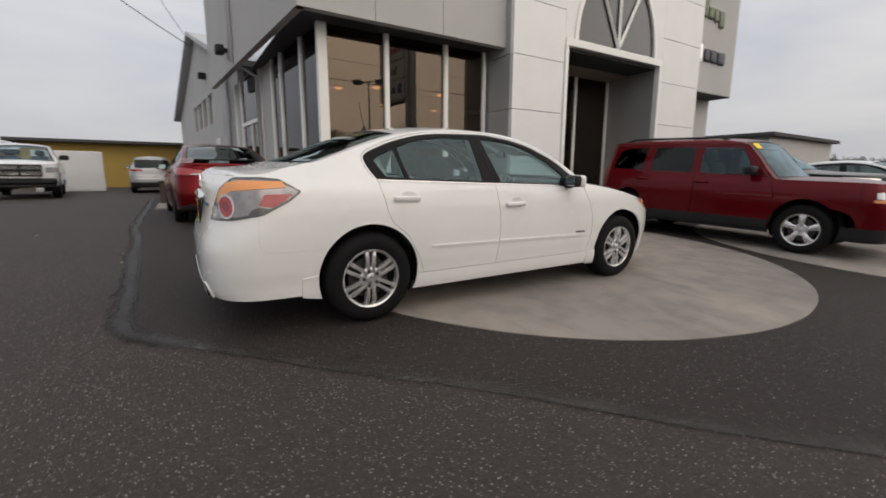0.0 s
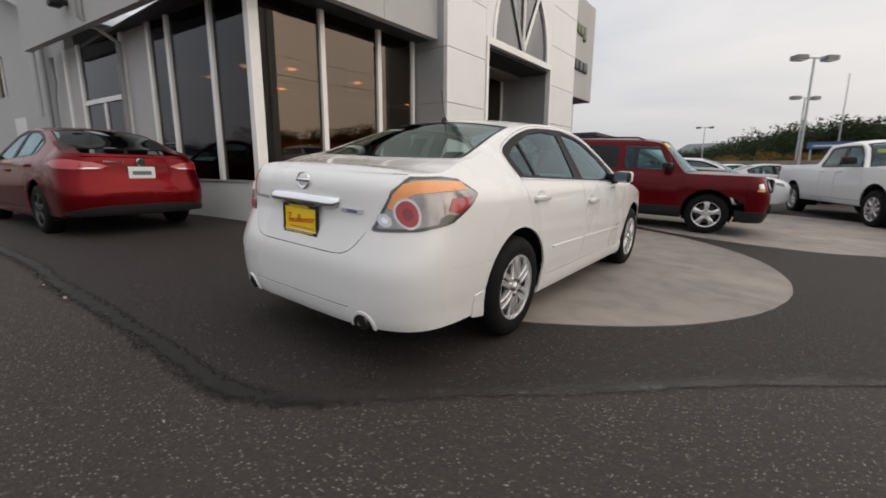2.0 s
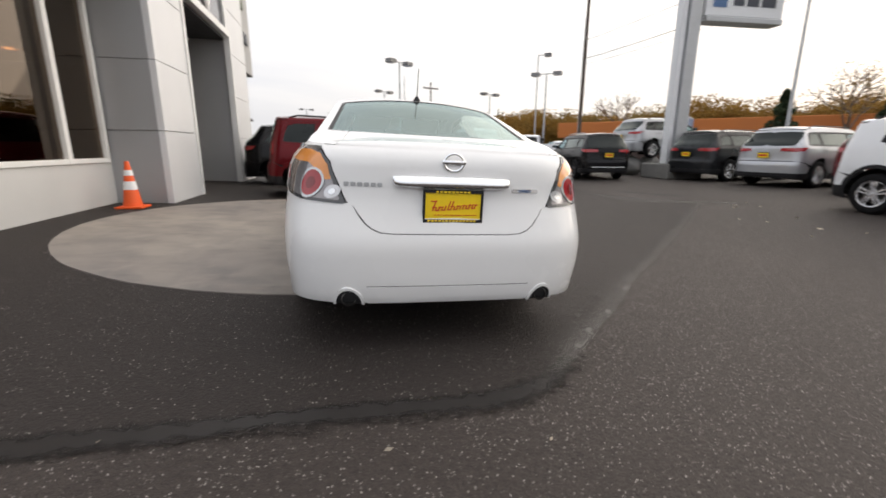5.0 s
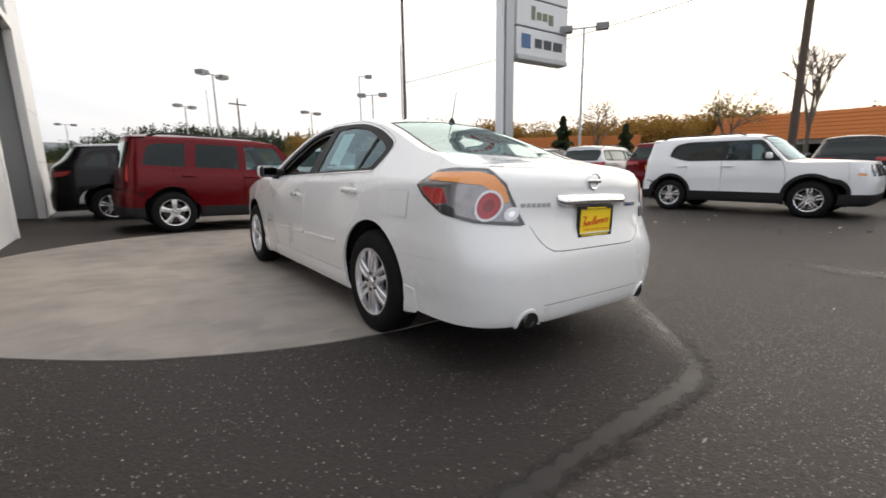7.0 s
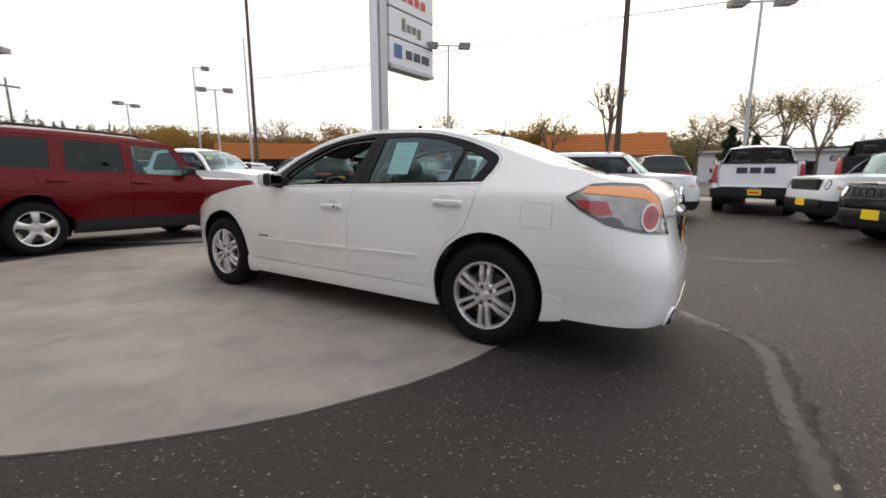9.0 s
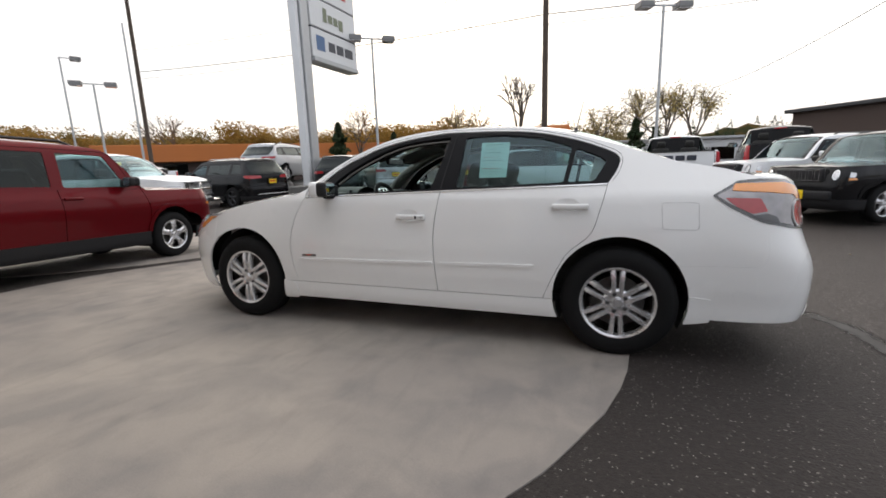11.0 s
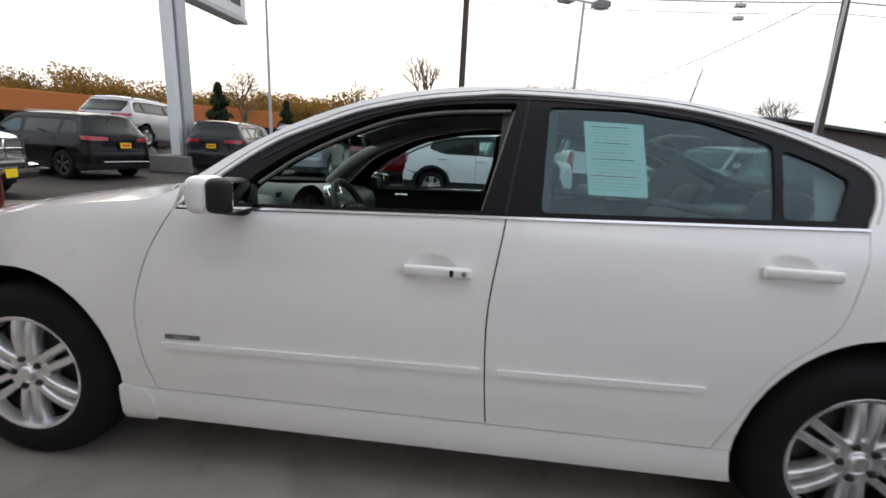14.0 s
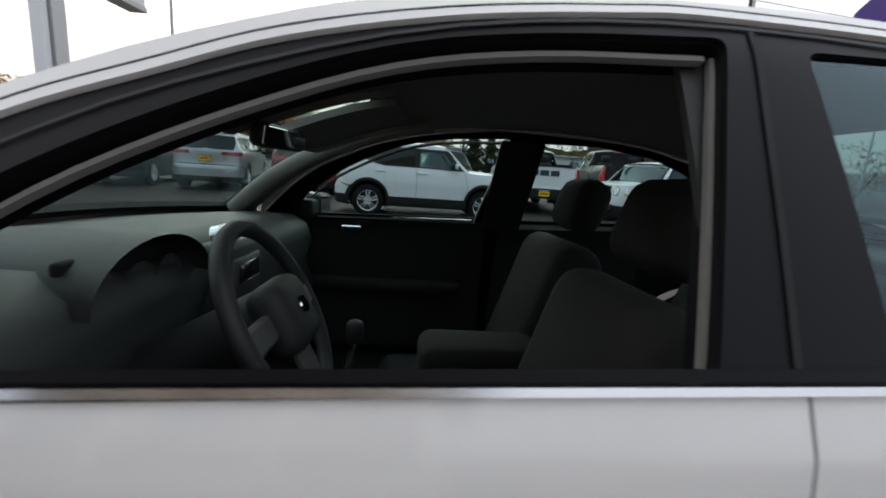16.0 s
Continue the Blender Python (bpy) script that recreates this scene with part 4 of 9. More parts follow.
def build_car(sp, name, label, category, body, m, group="", dark_glass=True, rim_mat="alloy", glass_front="glass", trim_low=None, plate="rear"):
    step = sp.get("step", 0.12)
    G = build_shell(sp, step)
    B = G["B"]
    car = thing(name, label, category, m, group)
    paintm = M[body]
    both = lambda nm, g, mt, lab="": (part(nm, g, mt, car, lab), part(nm, mirrored(g), mt, car, lab))
    for k, nm in (("wing", "front_wing"), ("front_door", "front_door"), ("rear_door", "rear_door"), ("quarter", "rear_quarter")):
        both(nm, G[k], paintm)
    both("sill", G["sill"], M[trim_low] if trim_low else paintm)
    part("front_bumper", G["front_bumper"], M[sp.get("bumper", body)] if sp.get("bumper") else paintm, car)
    part("rear_bumper", G["rear_bumper"], M[sp["bumper"]] if sp.get("bumper") else paintm, car)
    if "window_frame" in G:
        both("window_frame", G["window_frame"], M[sp.get("frame_mat", "trim")])
    for i, p in enumerate(G["panes"]):
        gm = M["glass_dark"] if dark_glass and i >= sp.get("clear", 1) else M["glass"]
        for sgn in (1, -1):
            if (i, sgn) in sp.get("open", ()):
                continue
            part("side_window", p if sgn > 0 else mirrored(p), gm, car)
    for p in G["seals"]:
        both("door_seal", p, M["seal_pale"])
    for p in G["channels"]:
        part("window_channel", mirrored(p), M["frame"], car)
    for k in ("bowl_front_door", "bowl_rear_door"):
        if k in G:
            both("handle_recess", G[k], paintm)
    part("inner_skin", G["skin"], M["under"], car)
    part("bonnet", G["bonnet"], paintm, car)
    part("windscreen", G["windscreen"], M["glass"], car)
    part("windscreen_rim", G["screen_rim"], M["trim"], car)
    both("a_pillar", G["a_pillar"], paintm)
    part("roof", G["roof"], paintm, car)
    part("headlining", G["lining"], M["headliner"], car)
    if "rear_window" in G:
        part("rear_window", G["rear_window"], M["glass_rear"] if not dark_glass else M["glass_dark"], car)
        part("rear_window_rim", G["rear_rim"], M["trim"], car)
        both("c_pillar", G["c_pillar"], paintm)
        both("deck_side", G["deck_side"], paintm)
    if "bed" in G:
        part("load_bed", G["bed"], M["trim"], car)
    # wheel housings and floor
    R = sp["wheel"][0]
    for y in sp["hubs"]:
        for sg in (1, -1):
            wells = bmesh.new()
            n, ring = 20, []
            for i in range(n + 1):
                t = math.pi * (i / n * 1.3 - 0.15)
                c, s_ = math.cos(t) * (sp["arch"] - 0.004), math.sin(t) * (sp["arch"] - 0.004)
                xo = min(float(B.width(np.array(yy_), np.array(sp['zs'] + 0.03))) for yy_ in (y - sp['arch'], y, y + sp['arch'])) - 0.022
                ring.append([wells.verts.new((sg * xx, y + c, R + sp.get("lift", 0.02) + s_)) for xx in (xo, 0.52)] + [wells.verts.new((sg * 0.52, y, R))])
            for p, q in zip(ring[:-1], ring[1:]):
                wells.faces.new((p[0], q[0], q[1], p[1]))
                wells.faces.new((p[1], q[1], q[2]))
            part("wheel_housing", wells, M["under"], car)
    yA, yB = float(B.Yr(sp["zs"] + 0.1)) + 0.12, float(B.Yf(sp["zs"] + 0.1)) - 0.12
    fl = bmesh.new()
    w0 = sp["track"] - sp["wheel"][2] / 2 - 0.06
    box(fl, -w0, w0, yA, sp["y0f"], sp["zs"] + 0.04, sp["zs"] + 0.12)
    box(fl, -w0 * 0.55, w0 * 0.55, sp["y0f"], yB, sp["zs"] + 0.04, sp["zs"] + 0.12)
    wx = float(B.width(np.array(0.0), np.array(0.4))) - 0.03
    box(fl, -wx, wx, sp["hubs"][1] + sp["arch"] + 0.02, sp["hubs"][0] - sp["arch"] - 0.02, sp["zs"] + 0.035, sp["zs"] + 0.115)
    part("floor_pan", fl, M["under"], car)
    add_wheels(car, sp, rim_mat)
    for n_, mt, g in sp["items"](B):
        both(n_, g, M[mt] if mt != "body" else paintm)
    # door mirrors and handles
    mx, my, mz = sp["mirror"]
    for sg in (1, -1):
        ms = sp.get("mirror_size", 1.0)
        mm = part("door_mirror", bx(-0.088 * ms, 0.088 * ms, -0.012, 0.070 * ms, -0.058 * ms, 0.064 * ms, 0.036 * ms, 5), M[sp.get("mirror_mat", body)], car, m=pose(mx * sg, my, mz, 0, 0, -8 * sg), smooth=50)
        part("mirror_housing", bx(-0.086 * ms, 0.086 * ms, -0.074, 0.004, -0.054 * ms, 0.060 * ms, 0.024, 4), M["trim"], mm, smooth=50)
        part("mirror_glass", bx(-0.07 * ms, 0.07 * ms, -0.0015, 0.0015, -0.043 * ms, 0.048 * ms, 0.001, 1), M["mirror"], mm, m=pose(0, -0.0745, 0, -1, 0, 0))
        part("mirror_foot", bx(-0.16, -0.05, -0.066, 0.02, -0.066, 0.03, 0.015, 2) if sg > 0 else bx(0.05, 0.16, -0.066, 0.02, -0.066, 0.03, 0.015, 2), M["trim"], mm, smooth=50)
    for y, z in sp["handles"]:
        for sg in (1, -1):
            x = float(B.width(np.array(y), np.array(z))) - 0.004
            hh = bx(0.012, 0.034, -0.105, 0.105, -0.016, 0.018, 0.009, 2) if sg > 0 else bx(-0.034, -0.012, -0.105, 0.105, -0.016, 0.018, 0.009, 2)
            box(hh, -0.01 * 1, 0.02 * 1, 0.06, 0.10, -0.012, 0.012) if sg > 0 else box(hh, -0.02, 0.01, 0.06, 0.10, -0.012, 0.012)
            box(hh, -0.01, 0.02, -0.10, -0.06, -0.012, 0.012) if sg > 0 else box(hh, -0.02, 0.01, -0.10, -0.06, -0.012, 0.012)
            part("door_handle", hh, M[sp.get("handle_mat", body)], car, m=pose(x * sg, y, z), smooth=50)
    if sp.get("seats"):
        for (sx, sy) in sp["seats"]:
            part("seat", seat_bm(sx, sy, sp["seat_z"]), M["greycloth"], car, smooth=60)
    if plate:
        y, z = sp["plate"]
        pl = part("number_plate", bx(-0.155, 0.155, -0.012, 0.0, -0.08, 0.08, 0.004, 1), M["yellow"], car, "yellow dealer plate card", m=pose(0, y, z))
        part("plate_lettering", bx(-0.11, 0.11, -0.0155, -0.0125, -0.022, 0.026), M["redink"], pl)
        part("plate_frame", frame_bm(0.315, 0.168, 0.014, 0.018), M["trim"], pl)
    return car


def frame_bm(w, h, t, d):
    bm = bmesh.new()
    box(bm, -w / 2, w / 2, -d, 0, h / 2 - t, h / 2)
    box(bm, -w / 2, w / 2, -d, 0, -h / 2, -h / 2 + t)
    box(bm, -w / 2, -w / 2 + t * 0.6, -d, 0, -h / 2 + t, h / 2 - t)
    box(bm, w / 2 - t * 0.6, w / 2, -d, 0, -h / 2 + t, h / 2 - t)
    return bm


def seat_bm(sx, sy, z):
    bm = bmesh.new()
    box(bm, sx - 0.25, sx + 0.25, sy - 0.22, sy + 0.30, z - 0.02, z + 0.16, 0.06, 3)
    a = len(bm.verts)
    box(bm, sx - 0.25, sx + 0.25, -0.08, 0.10, 0, 0.64, 0.075, 3)
    box(bm, sx - 0.13, sx + 0.13, -0.05, 0.07, 0.68, 0.87, 0.05, 3)
    bm.verts.ensure_lookup_table()
    rot = Matrix.Rotation(radians(18), 3, "X")
    for v in bm.verts[a:]:
        c = rot @ Vector((0, v.co.y, v.co.z))
        v.co = (v.co.x, sy - 0.18 + c.y, z + 0.10 + c.z)
    return bm


# ---- models ----
def saloon_items(B):
    """Lamps and small items of the white saloon."""
    ux, uy = B.ux, B.uy
    tail = [(uy(-1.845, 0.955), 0.955), (uy(-1.93, 0.89), 0.89), (uy(-2.08, 0.812), 0.812), (uy(-2.16, 0.795), 0.795), (ux(0.76, 0.775), 0.775), (ux(0.535, 0.762), 0.762),
            (ux(0.575, 0.86), 0.86), (ux(0.612, 0.965), 0.965), (ux(0.655, 1.018), 1.018), (uy(-2.22, 1.036), 1.036), (uy(-2.08, 1.04), 1.04), (uy(-1.97, 1.03), 1.03)]
    t = rounded(tail, 0.022)
    um = ux(0.702, 0.855)
    circ = lambda u, z, r: [(u + r * 1.12 * math.cos(a), z + r * math.sin(a)) for a in np.linspace(0, 2 * math.pi, 28)[:-1]]
    amber = [(uy(-1.955, 1.012), 1.014), (uy(-1.938, 0.978), 0.978), (uy(-2.05, 0.970), 0.970), (uy(-2.13, 0.966), 0.966), (ux(0.765, 0.960), 0.960), (ux(0.712, 0.955), 0.955), (ux(0.665, 0.918), 0.918), (ux(0.638, 0.875), 0.875), (ux(0.606, 0.878), 0.878), (ux(0.622, 0.95), 0.95), (ux(0.654, 1.000), 1.000), (uy(-2.2, 1.016), 1.017)]
    redside = [(uy(-1.905, 0.938), 0.940), (uy(-1.955, 0.895), 0.895), (uy(-2.03, 0.857), 0.857), (uy(-2.105, 0.868), 0.868), (uy(-2.07, 0.934), 0.936)]
    wedge = [(uy(-2.03, 0.847), 0.847), (uy(-2.105, 0.858), 0.858), (uy(-2.15, 0.84), 0.84), (uy(-2.165, 0.808), 0.808), (uy(-2.08, 0.826), 0.826)]
    items = [("tail_lamp", "lamp_dark", t, 0.004), ("lamp_reflector", "lens_tail", rounded(inset(tail, 0.016), 0.018), 0.0062), ("indicator_lens", "amber", rounded(amber, 0.012), 0.0085),
             ("side_lens", "redlens", rounded(redside, 0.012), 0.0085), ("dark_divider", "lamp_dark", rounded(wedge, 0.012), 0.0080),
             ("brake_lens_rim", "clearlens", [circ(um, 0.857, 0.076), circ(um, 0.857, 0.064)], 0.012), ("brake_lens", "redlens", circ(um, 0.857, 0.0632), 0.013), ("brake_core", "redcore", circ(um, 0.857, 0.030), 0.0145),
             ("reversing_lens", "clearlens", circ(ux(0.602, 0.820), 0.820, 0.034), 0.0095), ("reversing_core", "chrome", circ(ux(0.602, 0.820), 0.820, 0.014), 0.0110)]
    head = [(1.60, 0.838), (1.74, 0.80), (B.uy(1.90, 0.72), 0.715), (B.uy(1.98, 0.665), 0.66), (B.uy(2.12, 0.655), 0.65), (B.uy(2.20, 0.70), 0.70), (B.uy(2.08, 0.765), 0.765), (B.uy(1.9, 0.81), 0.808)]
    items += [("head_lamp", "clearlens", rounded(head, 0.02), 0.008),
              ("side_marker", "amber", rounded([(1.66, 0.812), (1.75, 0.785), (B.uy(1.88, 0.71), 0.71), (B.uy(1.9, 0.735), 0.735), (1.76, 0.81)], 0.01), 0.011)]
    g0 = B.ux(0.42, 0.62, False)
    items += [("grille", "trim", rounded([(g0, 0.56), (B.uF, 0.53), (B.uF, 0.69), (g0 + 0.05, 0.68)], 0.02), 0.004)]
    # door rubbing strips, in body colour
    items += [("rubbing_strip", "body", rounded([(0.84, 0.492), (0.84, 0.512), (-0.225, 0.528), (-0.225, 0.508)], 0.008), 0.009), ("rubbing_strip", "body", rounded([(-0.275, 0.509), (-0.275, 0.529), (-0.90, 0.538), (-0.88, 0.52)], 0.008), 0.009)]
    items += [("arch_guard", "body", rounded([(1.030, 0.186), (0.915, 0.190), (0.900, 0.202), (0.902, 0.285), (0.935, 0.322), (1.022, 0.330)], 0.010), 0.0055),
              ("arch_guard", "body", rounded([(-1.742, 0.222), (-1.760, 0.30), (-1.762, 0.388), (B.uy(-1.868, 0.38), 0.378), (B.uy(-1.872, 0.25), 0.245)], 0.006), 0.007)]
    items += [("model_badge", "seal", rounded([(0.700, 0.527), (0.822, 0.524), (0.822, 0.541), (0.700, 0.544)], 0.004), 0.003)]
    chromeline = [(0.78, 0.959), (0.78, 0.966), (-1.31, 1.028), (-1.31, 1.021)]
    items += [("belt_moulding", "chrome_soft", chromeline, 0.006), ("belt_rubber", "frame", [(0.72, 0.972), (0.66, 0.982), (-1.30, 1.044), (-1.31, 1.031)], 0.001)]
    # door shut and bead in the window frame
    items += [("frame_joint", "under", [(-0.262, 1.001), (-0.270, 1.001), (-0.332, 1.385), (-0.324, 1.385)], -0.003)]
    bead = spline([(0.56, 1.130), (0.36, 1.244), (0.05, 1.346), (-0.31, 1.381), (-0.77, 1.355), (-1.05, 1.302)], 4)
    items += [("frame_bead", "trim", [(a, b) for a, b in bead] + [(a, b + 0.005) for a, b in bead[::-1]], -0.003)]
    dl = spline(SALOON["dlo"], 5)
    o1, o2 = inset(dl, -0.013), inset(dl, -0.0155)
    items += [("reveal_joint", "trim", o1[3:-1] + o2[3:-1][::-1], 0.0006)]
    return extras(B, items, 0.045)


SALOON = dict(
    id="saloon", fine=True, even=True, step=0.06, gap=0.0024,
    sec=[(0.15, 0.80), (0.20, 0.855), (0.27, 0.872), (0.33, 0.876), (0.45, 0.892), (0.62, 0.898), (0.76, 0.889), (0.86, 0.876), (0.94, 0.860), (0.985, 0.838), (1.10, 0.777), (1.25, 0.692), (1.36, 0.626), (1.42, 0.575), (1.50, 0.50)],
    plan=[(-2.5, 0.92), (-1.88, 0.962), (-1.6, 0.985), (-1.25, 0.996), (-0.9, 1), (0.9, 1), (1.3, 0.995), (1.6, 0.975), (2.4, 0.92)],
    belt=0.98, tuck=0.055, ymid=-0.35,
    rear=[(0.15, -2.25), (0.22, -2.38), (0.28, -2.425), (0.40, -2.444), (0.52, -2.446), (0.58, -2.440), (0.63, -2.426), (0.68, -2.410), (0.74, -2.394), (0.80, -2.382), (0.92, -2.374), (0.99, -2.366), (1.025, -2.354), (1.05, -2.325), (1.08, -2.28)],
    front=[(0.15, 2.18), (0.22, 2.30), (0.35, 2.36), (0.50, 2.375), (0.60, 2.36), (0.70, 2.31), (0.80, 2.20), (0.90, 2.05)],
    y0r=-1.80, y0f=1.50, nr=[(0.2, 4.3), (0.52, 4.4), (0.66, 4.1), (0.78, 3.7), (0.88, 3.5), (1.1, 3.4)], nf=2.3, Tr=1.25, Tf=1.30,
    top=[(2.80, 0.705, 2.305, 0.705), (2.35, 0.735, 2.28, 0.745), (1.95, 0.79, 2.12, 0.825), (1.70, 0.832, 1.93, 0.88), (1.40, 0.902, 1.60, 0.945), (1.10, 0.955, 1.27, 0.992), (0.85, 0.990, 1.09, 1.012),
         (0.77, 1.055, 0.99, 1.07), (0.60, 1.185, 0.80, 1.185), (0.36, 1.308, 0.52, 1.315), (0.10, 1.388, 0.22, 1.415), (-0.15, 1.418, -0.10, 1.455), (-0.46, 1.424, -0.46, 1.466), (-0.76, 1.408, -0.78, 1.452),
         (-1.05, 1.358, -1.12, 1.405), (-1.26, 1.298, -1.35, 1.338), (-1.43, 1.240, -1.53, 1.265), (-1.58, 1.188, -1.70, 1.192), (-1.74, 1.138, -1.87, 1.128), (-2.05, 1.10, -1.97, 1.105), (-2.34, 1.058, -2.14, 1.088),
         (-2.73, 1.050, -2.265, 1.076, 4), (-3.05, 1.048, -2.328, 1.048)],
    hubs=(1.388, -1.388), wheel=(0.333, 0.212, 0.215, "twin6"), track=0.775, arch=0.375, lift=0.016, zs=0.20, zsill=0.325, zbump=0.20, zrb=0.262,
    seamA=[(0.80, 0.957), (0.88, 0.80), (0.925, 0.62), (0.915, 0.46), (0.88, 0.325)], seamB=[(-0.27, 0.994), (-0.235, 0.73), (-0.238, 0.53), (-0.255, 0.325)],
    seamC=[(-1.315, 1.034), (-1.275, 0.88), (-1.225, 0.735), (-1.10, 0.62), (-1.03, 0.50), (-0.985, 0.40), (-0.955, 0.325)],
    dlo=[(0.80, 0.957), (0.665, 1.082), (0.59, 1.145), (0.50, 1.205), (0.39, 1.255), (0.25, 1.312), (0.05, 1.360), (-0.145, 1.386), (-0.31, 1.396), (-0.77, 1.378), (-1.05, 1.325), (-1.25, 1.258), (-1.368, 1.196), (-1.366, 1.12), (-1.315, 1.034)],
    panes=[[(0.640, 0.978)] + spline([(0.565, 1.080), (0.45, 1.168), (0.30, 1.250), (0.13, 1.316), (-0.05, 1.350), (-0.290, 1.368)], 3) + [(-0.190, 0.997)], [(-0.375, 1.019), (-0.395, 1.358), (-0.65, 1.362), (-0.90, 1.330), (-1.097, 1.266), (-1.056, 1.041)], [(-1.082, 1.043), (-1.124, 1.254), (-1.235, 1.212), (-1.305, 1.170), (-1.235, 1.049)]],
    open={(0, -1)}, clear=9, frame_mat="frame",
    ub=1.66, zub=0.60, uq=-1.97, zuq=0.565,
    zones=dict(cowl=0.85, head=0.10, tail0=-1.05, tail1=-1.74), lid_k=1.0, lid_w=0.74, back_w=0.90,
    mirror=(0.945, 0.590, 1.016), mirror_size=0.9, handles=[(-0.075, 0.825), (-1.105, 0.895)], bowls={"front_door": (-0.055, 0.835, 0.075, 0.042), "rear_door": (-1.085, 0.905, 0.075, 0.042)}, plate=(-2.372, 0.762),
    items=saloon_items)
_B = Shell(SALOON)

def rear_lines(B, sx=1.0, sy=1.0, sz=1.0):
    """Outlines of quarter panel, bumper top and boot face on one shell."""
    X = lambda x, z, zz=None: (B.ux(x * sx, z * sz), (z if zz is None else zz) * sz)
    Y = lambda y, z, zz=None: (B.uy(y * sy, z * sz), (z if zz is None else zz) * sz)
    wing = [Y(-2.115, 0.75), Y(-2.125, 0.66), Y(-2.115, 0.605), Y(-2.08, 0.576)] + [Y(-2.02 + 0.325 * k / 10, 0.572 - 0.006 * k / 10) for k in range(11)]
    quarter = [X(0.655, 1.018, 1.021), Y(-2.22, 1.038, 1.0385), Y(-2.08, 1.042, 1.0425), Y(-1.97, 1.032, 1.0325), Y(-1.85, 0.955), Y(-1.93, 0.89), Y(-2.08, 0.813), Y(-2.11, 0.805)] + wing
    low = [X(0.30, 0.62, 0.6225), X(0.37, 0.628), X(0.415, 0.645, 0.646), X(0.445, 0.67), X(0.50, 0.75)]
    bumper = [(B.uR, 0.622 * sz)] + low + [X(0.52, 0.77, 0.768), X(0.76, 0.775, 0.778), Y(-2.16, 0.795, 0.797), Y(-2.11, 0.803)] + wing
    lid = [(B.uR, 0.624 * sz)] + [(a, b + 0.002) for a, b in low[:-1]] + [low[-1], X(0.534, 0.77), X(0.573, 0.86), X(0.611, 0.965), X(0.648, 1.02), X(0.652, 1.045, 1.046), (B.uR, 1.048 * sz)]
    return dict(uq=B.ux(0.648 * sx, 1.045 * sz), quarter_rear=quarter, bumper_top=bumper), lid


_lines, LID_FACE = rear_lines(_B)
SALOON.update(_lines)


